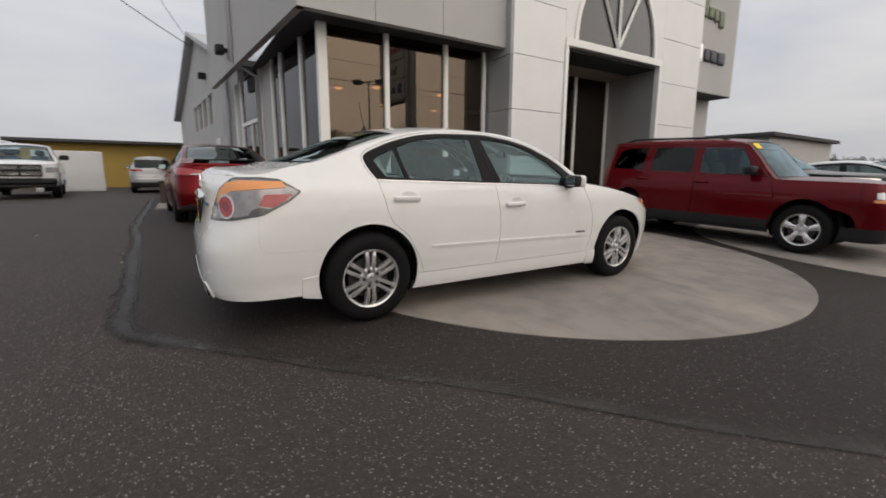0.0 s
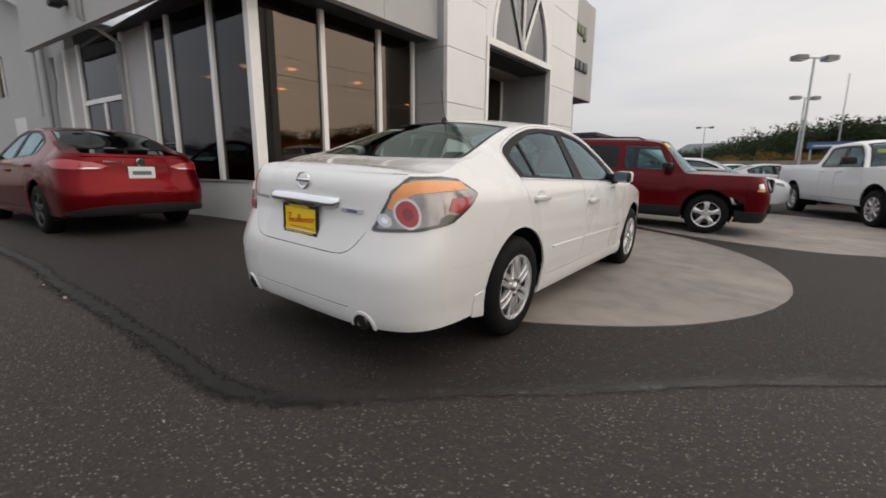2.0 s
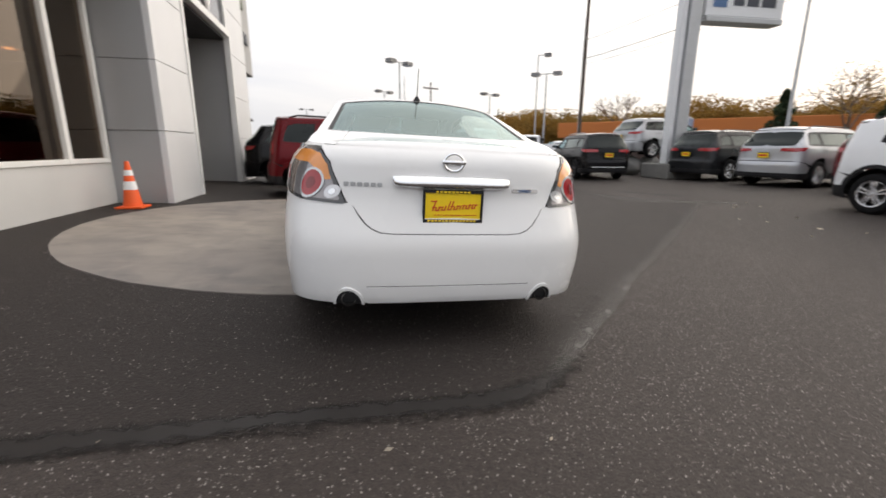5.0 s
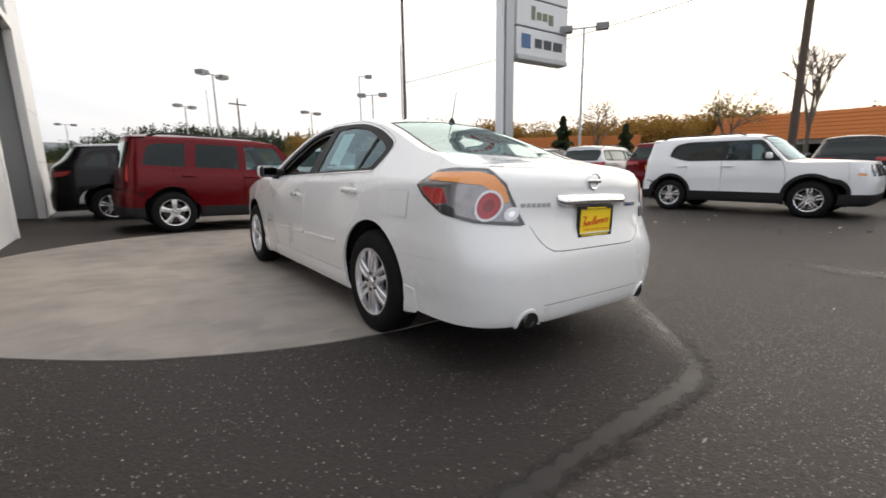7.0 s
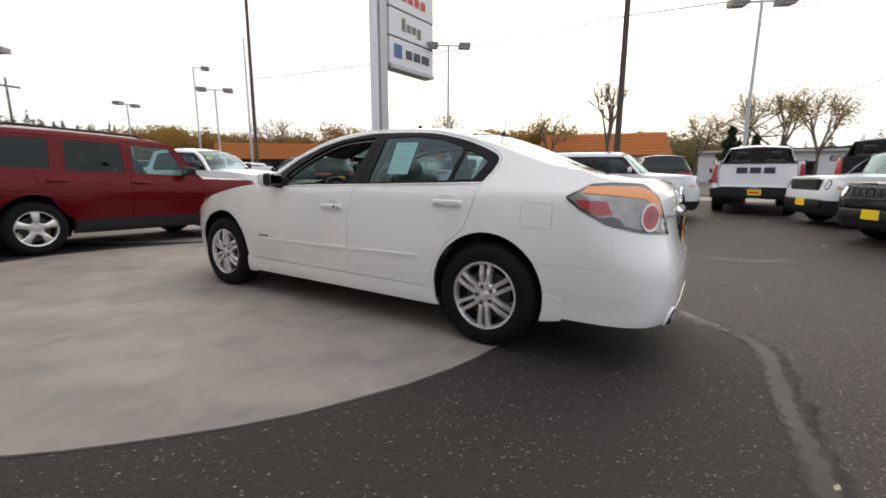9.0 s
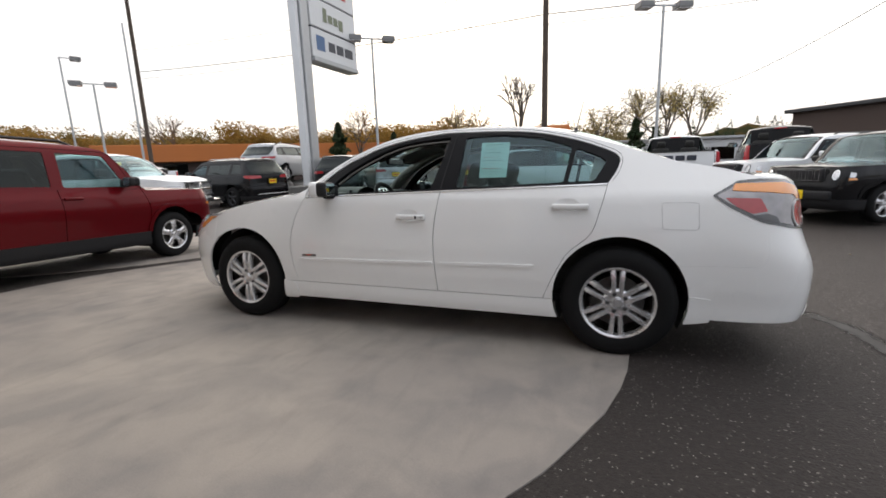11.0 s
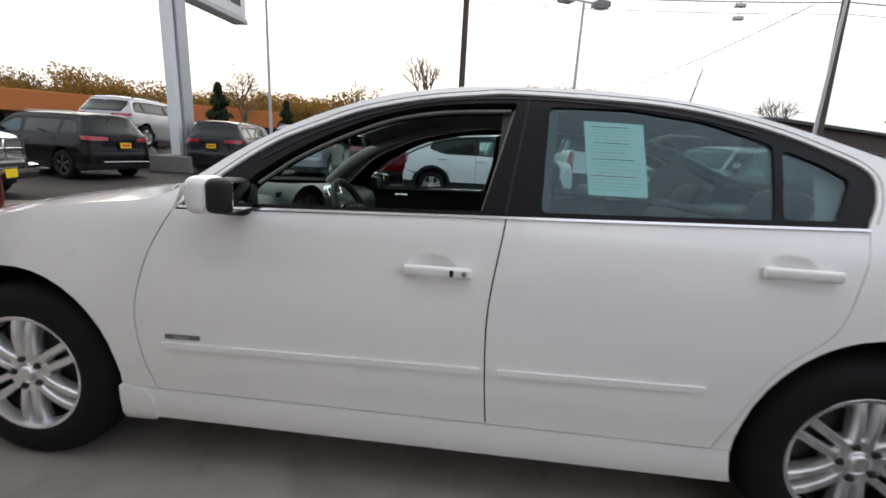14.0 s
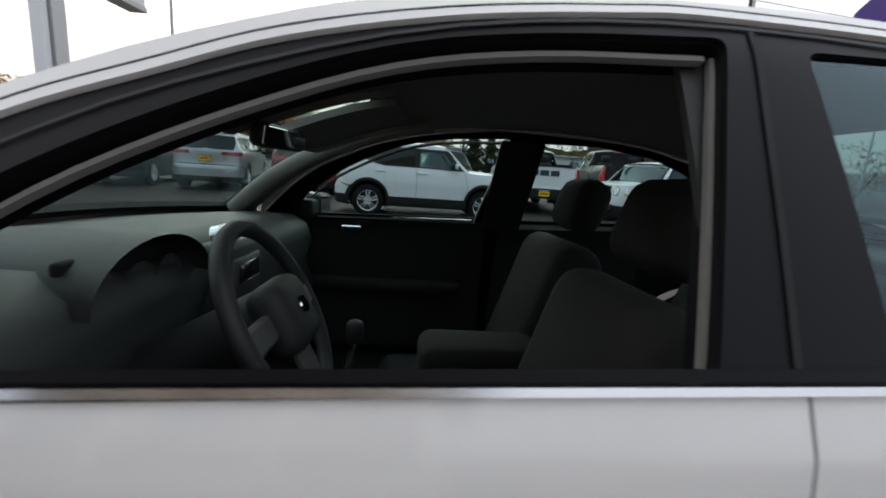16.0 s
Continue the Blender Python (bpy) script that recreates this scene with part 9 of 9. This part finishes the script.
for k in range(1, 7):
    f_ = k / 7
    part("fascia_rib", bx(-7.03 + 0.8 * f_, 7.03 - 0.8 * f_, -5.03 + f_, 5.03 - f_, 2.87 + 2.3 * f_, 2.93 + 2.3 * f_, 0.01, 1), M["orange_wall"], ob_)
part("shop_window", bx(-5, 2.5, 4.0, 4.05, 0.5, 2.5), M["glass_dark"], ob_)
for nm, lab, x, y, tn, L, D, H, mt in (("long_white_building", "long low pale warehouse across the street", 58, -14, 92, 26, 8, 3.2, "signface"), ("brown_building", "long dark brown wall of a low building", 44, -34, 122, 40, 8, 4.2, "brown_wall"),
                                       ("low_grey_building", "low grey workshop beyond the lot", -14.5, 36, 2, 10, 12, 3.6, "stucco")):
    lb = thing(nm, lab, "building", pose(x, y, 0, 0, 0, tn))
    part("wall", bx(-L / 2, L / 2, -D / 2, D / 2, 0, H), M[mt], lb)
    part("roof", bx(-L / 2 - 0.4, L / 2 + 0.4, -D / 2 - 0.4, D / 2 + 0.4, H + 0.002, H + 0.25, 0.03, 1), M["roof_dark"] if mt != "signface" else M["metal_paint"], lb)
    for k in range(5):
        part("window_pane", bx(-L * 0.4 + k * L * 0.17, -L * 0.4 + k * L * 0.17 + L * 0.09, D / 2, D / 2 + 0.04, 0.9, 2.3), M["glass_dark"], lb)
bsg = thing("street_sign", "blue and white roadside sign on posts", "sign", pose(19.0, 17.5, 0, 0, 0, 40))
part("board", bx(-0.9, 0.9, -0.06, 0.06, 1.7, 2.9, 0.01, 1), M["signface"], bsg)
part("blue_band", bx(-0.88, 0.88, -0.075, -0.062, 2.35, 2.85), M["mark_blue"], bsg)
for x in (-0.7, 0.7):
    part("post", cyl(bmesh.new(), (x, 0, 0), (x, 0, 1.7), 0.05, n=8), M["metal_paint"], bsg)

# ---- behind the far rows, and beside the red saloon ----
bw_ = bmesh.new()
for i in range(9):
    box(bw_, -14 + 2.6 * i, -11.41 + 2.6 * i, 36, 36.22, -0.1, 1.75, 0.012, 1)
tagged(part("boundary_wall", bw_, M["concrete"]), "pale concrete panel wall behind the far cars", "wall", kind="structure")
fs_ = thing("blue_shop_sign", "dark blue sign board on posts behind the lot", "sign", pose(5.6, 44, 0, 0, 0, 4))
part("board", bx(-1.5, 1.5, -0.1, 0.1, 2.8, 3.4, 0.02, 1), M["signdark"], fs_)
part("blue_face", bx(-1.44, 1.44, -0.115, -0.102, 2.86, 3.34), M["mark_blue"], fs_)
part("lettering", bx(-1.1, 1.1, -0.125, -0.117, 3.02, 3.14), M["signface"], fs_)
for x in (-1.2, 1.2):
    part("post", cyl(bmesh.new(), (x, 0, 0), (x, 0, 2.8), 0.06, n=8), M["metal_paint"], fs_)
isl = bmesh.new()
box(isl, -10.6, -8.6, -3.0, -1.9, gz(-9) - 0.05, gz(-9) + 0.05, 0.03, 2)
tagged(part("kerb_island", isl, M["concrete"]), "low concrete island beside the showroom wall", "kerb", kind="structure")
pb = thing("planter_box", "brown square planter box beside the wall", "planter", pose(-12.0, -2.55, gz(-12)))
part("box", bx(-0.4, 0.4, -0.4, 0.4, 0.0, 0.62, 0.02, 2), M["wood"], pb)
part("rim", frame_bm(0.84, 0.84, 0.06, 0.05), M["wood"], pb, m=pose(0, 0, 0.645, 90, 0, 0))
part("soil", bx(-0.36, 0.36, -0.36, 0.36, 0.6, 0.625), M["under"], pb)
wbd = thing("white_board", "white board leaning on the concrete island", "board", pose(-9.6, -2.35, gz(-9) + 0.05, 0, 0, 12))
part("panel", bx(-0.55, 0.55, -0.02, 0.02, 0.0, 0.34, 0.008, 1), M["signface"], wbd, m=pose(0, 0, 0, -38, 0, 0))
part("foot", bx(-0.3, 0.3, 0.0, 0.14, 0.0, 0.06, 0.008, 1), M["trim"], wbd)

# ---- trees ----
def leaf_mat(name, a, b, c_):
    m = bpy.data.materials.new(name)
    n, l, p = nodes_of(m)
    g = n.new("ShaderNodeNewGeometry")
    r = n.new("ShaderNodeValToRGB")
    r.color_ramp.elements[0].color, r.color_ramp.elements[1].color = (*a, 1), (*c_, 1)
    mid = r.color_ramp.elements.new(0.5)
    mid.color = (*b, 1)
    l.new(g.outputs["Random Per Island"], r.inputs["Fac"])
    l.new(r.outputs["Color"], p.inputs["Base Color"])
    p.inputs["Roughness"].default_value = 1.0
    p.inputs["Specular IOR Level"].default_value = 0.05
    # thin leaves let part of the light through
    tl, mx = n.new("ShaderNodeBsdfTranslucent"), n.new("ShaderNodeMixShader")
    l.new(r.outputs["Color"], tl.inputs["Color"])
    mx.inputs[0].default_value = 0.35
    l.new(p.outputs[0], mx.inputs[1])
    l.new(tl.outputs[0], mx.inputs[2])
    l.new(mx.outputs[0], n["Material Output"].inputs["Surface"])
    return m


M["leaf_gold"] = leaf_mat("autumn_gold_leaves", (0.27, 0.135, 0.03), (0.31, 0.185, 0.05), (0.20, 0.135, 0.045))
M["leaf_mixed"] = leaf_mat("autumn_mixed_leaves", (0.17, 0.13, 0.05), (0.28, 0.17, 0.05), (0.11, 0.11, 0.05))
M["leaf_pale"] = leaf_mat("thin_yellow_leaves", (0.40, 0.30, 0.11), (0.46, 0.35, 0.14), (0.28, 0.24, 0.12))
M["leaf_far"] = leaf_mat("brown_and_dull_gold_leaves", (0.19, 0.145, 0.075), (0.25, 0.195, 0.095), (0.13, 0.12, 0.07))
M["leaf_green"] = leaf_mat("dark_conifer_needles", (0.026, 0.042, 0.024), (0.042, 0.060, 0.032), (0.060, 0.068, 0.038))
M["twig"] = leaf_mat("bare_twigs", (0.12, 0.085, 0.06), (0.16, 0.12, 0.085), (0.10, 0.075, 0.055))


def leaves(pts, sizes, rng):
    """Loose quads, each turned at random."""
    n = len(pts)
    a = rng.normal(size=(n, 3))
    a /= np.linalg.norm(a, axis=1, keepdims=True)
    b = np.cross(a, rng.normal(size=(n, 3)))
    b /= np.linalg.norm(b, axis=1, keepdims=True)
    s = sizes[:, None]
    V = np.stack([pts - a * s, pts + b * s * 0.7, pts + a * s, pts - b * s * 0.7], 1).reshape(-1, 3)
    return V


def far_wood(name, label, az0, az1, dist, hgt, count, per, mt, seed, conifer=False, lump=0.35):
    """A belt of trees far behind everything, as one mass of leaf clumps."""
    rng = np.random.default_rng(seed)
    out = []
    for i in range(count):
        az = radians(az0 + (az1 - az0) * (i + rng.uniform(-0.4, 0.4)) / count)
        d = dist * rng.uniform(0.92, 1.25)
        fall = min(1.0, max(0.0, (math.degrees(az) - 89) / 9)) if az < 2 else 0
        h = hgt * rng.uniform(0.84, 1.14) * (1 + 0.08 * math.sin(az * 9 + seed)) * (1 - 0.45 * fall)
        r = h * (0.20 if conifer else rng.uniform(0.30, 0.42))
        c0 = np.array([d * math.cos(az), d * math.sin(az), 0])
        k = per
        if conifer:
            t = rng.uniform(0.02, 1, k) ** 0.8
            an = rng.uniform(0, 2 * np.pi, k)
            rr = r * 1.9 * (1 - t) * (0.75 + 0.25 * np.sin(t * 40)) * rng.uniform(0.5, 1, k) + 0.05
            p = c0 + np.stack([rr * np.cos(an), rr * np.sin(an), t * h], -1)
            s = rng.uniform(0.03, 0.055, k) * h * (1.25 - t)
        else:
            m = 7
            cc = np.stack([rng.normal(0, r * 0.5, m), rng.normal(0, r * 0.5, m), h * rng.uniform(0.25, 0.88, m)], -1)
            w = rng.integers(0, m, k)
            p = c0 + cc[w] + np.clip(rng.normal(0, 1, (k, 3)), -1.7, 1.7) * np.array([r * lump, r * lump, h * 0.085])
            p[:, 2] = np.clip(p[:, 2], 0.1, h * 1.05)
            s = rng.uniform(0.011, 0.028, k) * h
        out.append(leaves(p, s, rng))
    V = np.concatenate(out)
    me = bpy.data.meshes.new(name)
    me.from_pydata(V.tolist(), [], np.arange(len(V)).reshape(-1, 4).tolist())
    me.materials.append(M[mt])
    ob = new(name, me)
    return tagged(ob, label, "woods", kind="stuff")


far_wood("far_woods", "band of golden autumn trees behind the lot", 46, 70, 88, 7.4, 66, 1700, "leaf_gold", 3)
far_wood("far_woods", "taller golden autumn trees behind the orange building", 14, 47, 90, 9.4, 90, 1700, "leaf_gold", 43)
far_wood("far_woods", "tall thin autumn trees across the street", -3, 18, 92, 9.5, 46, 620, "leaf_far", 23, lump=0.3)
far_wood("far_woods", "mixed brown and green autumn trees behind the lot", -2, 73, 100, 8.6, 140, 1450, "leaf_mixed", 5)
far_wood("far_conifers", "dark conifer ridge beyond the lot", 58, 112, 122, 10.2, 460, 300, "leaf_green", 8, True)
far_wood("far_woods", "dense dark evergreens below the ridge", 60, 99, 108, 9.2, 110, 1100, "leaf_green", 19)
far_wood("far_conifers", "scattered dark conifers among the autumn trees", -40, 62, 112, 9.5, 60, 260, "leaf_green", 11, True)
far_wood("far_woods", "autumn trees far behind the ochre building", 170, 215, 120, 7, 60, 500, "leaf_mixed", 13)
far_wood("far_woods", "golden trees below the conifer ridge", 62, 108, 95, 4.6, 70, 1000, "leaf_mixed", 17)
far_wood("far_woods", "golden clumps before the evergreens", 64, 106, 92, 4.4, 22, 1100, "leaf_gold", 29)
# unseen belt, added to keep bright low sky out of the paint's reflections
far_wood("far_woods", "low dark woods on the side of the lot that the walk turns from", 216, 318, 75, 8.5, 90, 420, "leaf_mixed", 37)
ridge = bmesh.new()
prev = None
for i in range(150):
    az = radians(-45 + 160 * i / 149)
    hh = 7.6 + 2.2 / (1 + math.exp(-(az - radians(18)) * 14)) - 4.6 / (1 + math.exp(-(az - radians(56)) * 16)) + 0.8 * math.sin(i * 0.31) + 0.5 * math.sin(i * 0.9 + 2)
    row = [ridge.verts.new((d * math.cos(az), d * math.sin(az), z + (1.6 * noise.noise(Vector((i * 0.8, d, 1))) if z > 0 else 0))) for d, z in ((112, 0), (116, hh * 0.5), (124, hh * 0.85), (132, hh), (150, 0))]
    if prev:
        for k in range(4):
            ridge.faces.new((prev[k], row[k], row[k + 1], prev[k + 1]))
    prev = row
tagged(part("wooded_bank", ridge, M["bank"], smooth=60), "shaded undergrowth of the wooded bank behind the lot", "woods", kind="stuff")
hill = bmesh.new()
rng = np.random.default_rng(2)
prev = None
for i in range(90):
    az = radians(-60 + 190 * i / 89)
    hh = 14 + 9 * math.sin(i * 0.17) + 5 * math.sin(i * 0.45 + 1) + (12 if 45 < i < 75 else 0)
    row = [hill.verts.new((d * math.cos(az), d * math.sin(az), z)) for d, z in ((330, 0), (420, hh * 0.6), (520, hh), (700, 0))]
    if prev:
        for k in range(3):
            hill.faces.new((prev[k], row[k], row[k + 1], prev[k + 1]))
    prev = row
tagged(part("distant_hill", hill, M["hill"], smooth=60), "low hazy wooded hills on the horizon", "hill", kind="structure")


def tree(x, y, h, seed, mt, dens, spread=0.32, leaf=0.085):
    """A trunk that forks into limbs and twigs, with loose leaves at their ends."""
    rng = np.random.default_rng(seed)
    tr = thing("tree", "thin autumn tree, half bare, with a few yellow leaves" if dens else "bare branching tree without leaves", "tree", pose(x, y, 0), group="street trees")
    bm = bmesh.new()
    tips = []

    def grow(p, d, ln, r, lv):
        q = p + d * ln
        cyl(bm, p, q, r, r * 0.68, n=6 if lv < 2 else 4, caps=False)
        if lv >= 4:
            tips.append(q)
            return
        for k in range(3 if lv else 4):
            nd = (d + Vector(rng.normal(0, 1, 3)) * spread * (1.25 if lv else 1.0) + Vector((0, 0, 0.10))).normalized()
            grow(q, nd, ln * rng.uniform(0.62, 0.82), r * 0.62, lv + 1)
            if lv > 1:
                tips.append(q.lerp(p, 0.3))
    grow(Vector((0, 0, -0.1)), Vector((0, 0, 1)), h * 0.30, h * 0.018, 0)
    part("trunk", bm, M["bark"], tr, smooth=60)
    if dens:
        T = np.array([t[:] for t in tips])
        P_ = np.repeat(T, dens, 0) + rng.normal(0, 0.028 * h, (len(T) * dens, 3))
        V = leaves(P_, rng.uniform(0.5, 1.2, len(P_)) * leaf, rng)
        me = bpy.data.meshes.new("crown")
        me.from_pydata(V.tolist(), [], np.arange(len(V)).reshape(-1, 4).tolist())
        part("crown", me, M[mt], tr)


for x, y, h, seed, mt, dens in ((40, 6.1, 11.5, 1, "leaf_pale", 0), (46, -1.0, 8.0, 2, "leaf_pale", 5), (46, -4.9, 9.5, 3, "leaf_pale", 7), (46, -7.5, 10.0, 4, "leaf_pale", 7), (46.5, -10.2, 9.5, 5, "leaf_pale", 8), (47, -19.0, 6.5, 6, "leaf_mixed", 1), (34, 45, 9.0, 7, "leaf_mixed", 2), (40, 24, 8.5, 8, "leaf_gold", 4),
                                (38, -24.5, 7.5, 9, "leaf_mixed", 0), (43, 12.5, 8.5, 10, "leaf_pale", 3)):
    tree(x, y, h, seed, mt, dens)


def conifer(x, y, h, seed):
    rng = np.random.default_rng(seed)
    tr = thing("conifer", "small dark green conifer by the street", "tree", pose(x, y, 0), group="street conifers")
    part("trunk", cyl(bmesh.new(), (0, 0, -0.1), (0, 0, h * 0.9), 0.03 * h, 0.006 * h, 8), M["bark"], tr)
    k = 900
    t = rng.uniform(0.06, 1, k) ** 0.85
    an = rng.uniform(0, 2 * np.pi, k)
    rr = h * 0.34 * (1 - t) ** 0.65 * (0.7 + 0.3 * np.sin(t * 34)) * rng.uniform(0.35, 1, k)
    V = leaves(np.stack([rr * np.cos(an), rr * np.sin(an), t * h - 0.15 * rr], -1), rng.uniform(0.03, 0.055, k) * h, rng)
    me = bpy.data.meshes.new("crown")
    me.from_pydata(V.tolist(), [], np.arange(len(V)).reshape(-1, 4).tolist())
    part("crown", me, M["leaf_green"], tr)


conifer(25.2, 17.2, 4.5, 31)
conifer(29.9, 14.9, 4.0, 32)
conifer(24.0, -3.2, 3.4, 33)
conifer(24.4, -4.3, 3.0, 34)

bn_ = thing("feather_banner", "purple feather banner on a thin pole", "banner", pose(7.75, -9.65, gz(8)))
part("pole", cyl(bmesh.new(), (0, 0, 0), (0, 0, 5.75), 0.025, 0.015, 8), M["metal_paint"], bn_)
part("cloth", patch(lambda a, b: np.stack([a * 0.55 + 0.04 * np.sin(b * 2), a * 0.83, b], -1), [rounded([(0.02, 4.25), (0.45, 4.55), (0.84, 4.82), (0.80, 5.0), (0.4, 5.5), (0.02, 5.7)], 0.06)], 0.2, 0.3, depth=0.006), M["purple"], bn_)

# fallen leaves and grit on the asphalt
rng = np.random.default_rng(40)
P_ = np.stack([rng.uniform(5.5, 11, 45), rng.uniform(-4.5, 3, 45), np.zeros(45)], -1)
P_ = np.concatenate([P_, np.stack([rng.uniform(-6, 6, 60), rng.uniform(-9, -3, 60), np.zeros(60)], -1)])
P_[:, 2] = ground_z(P_[:, 0]) + 0.016
V = leaves(P_, rng.uniform(0.02, 0.055, len(P_)) * np.where(np.arange(len(P_)) < 45, 1, 0.4), rng)
V[:, 2] = np.repeat(P_[:, 2], 4) + np.clip(V[:, 2] - np.repeat(P_[:, 2], 4), -0.006, 0.008)
me = bpy.data.meshes.new("fallen_leaves")
me.from_pydata(V.tolist(), [], np.arange(len(V)).reshape(-1, 4).tolist())
me.materials.append(M["leaf_dry"])
tagged(new("fallen_leaves", me), "pale fallen leaves scattered on the asphalt", "leaves", kind="stuff")
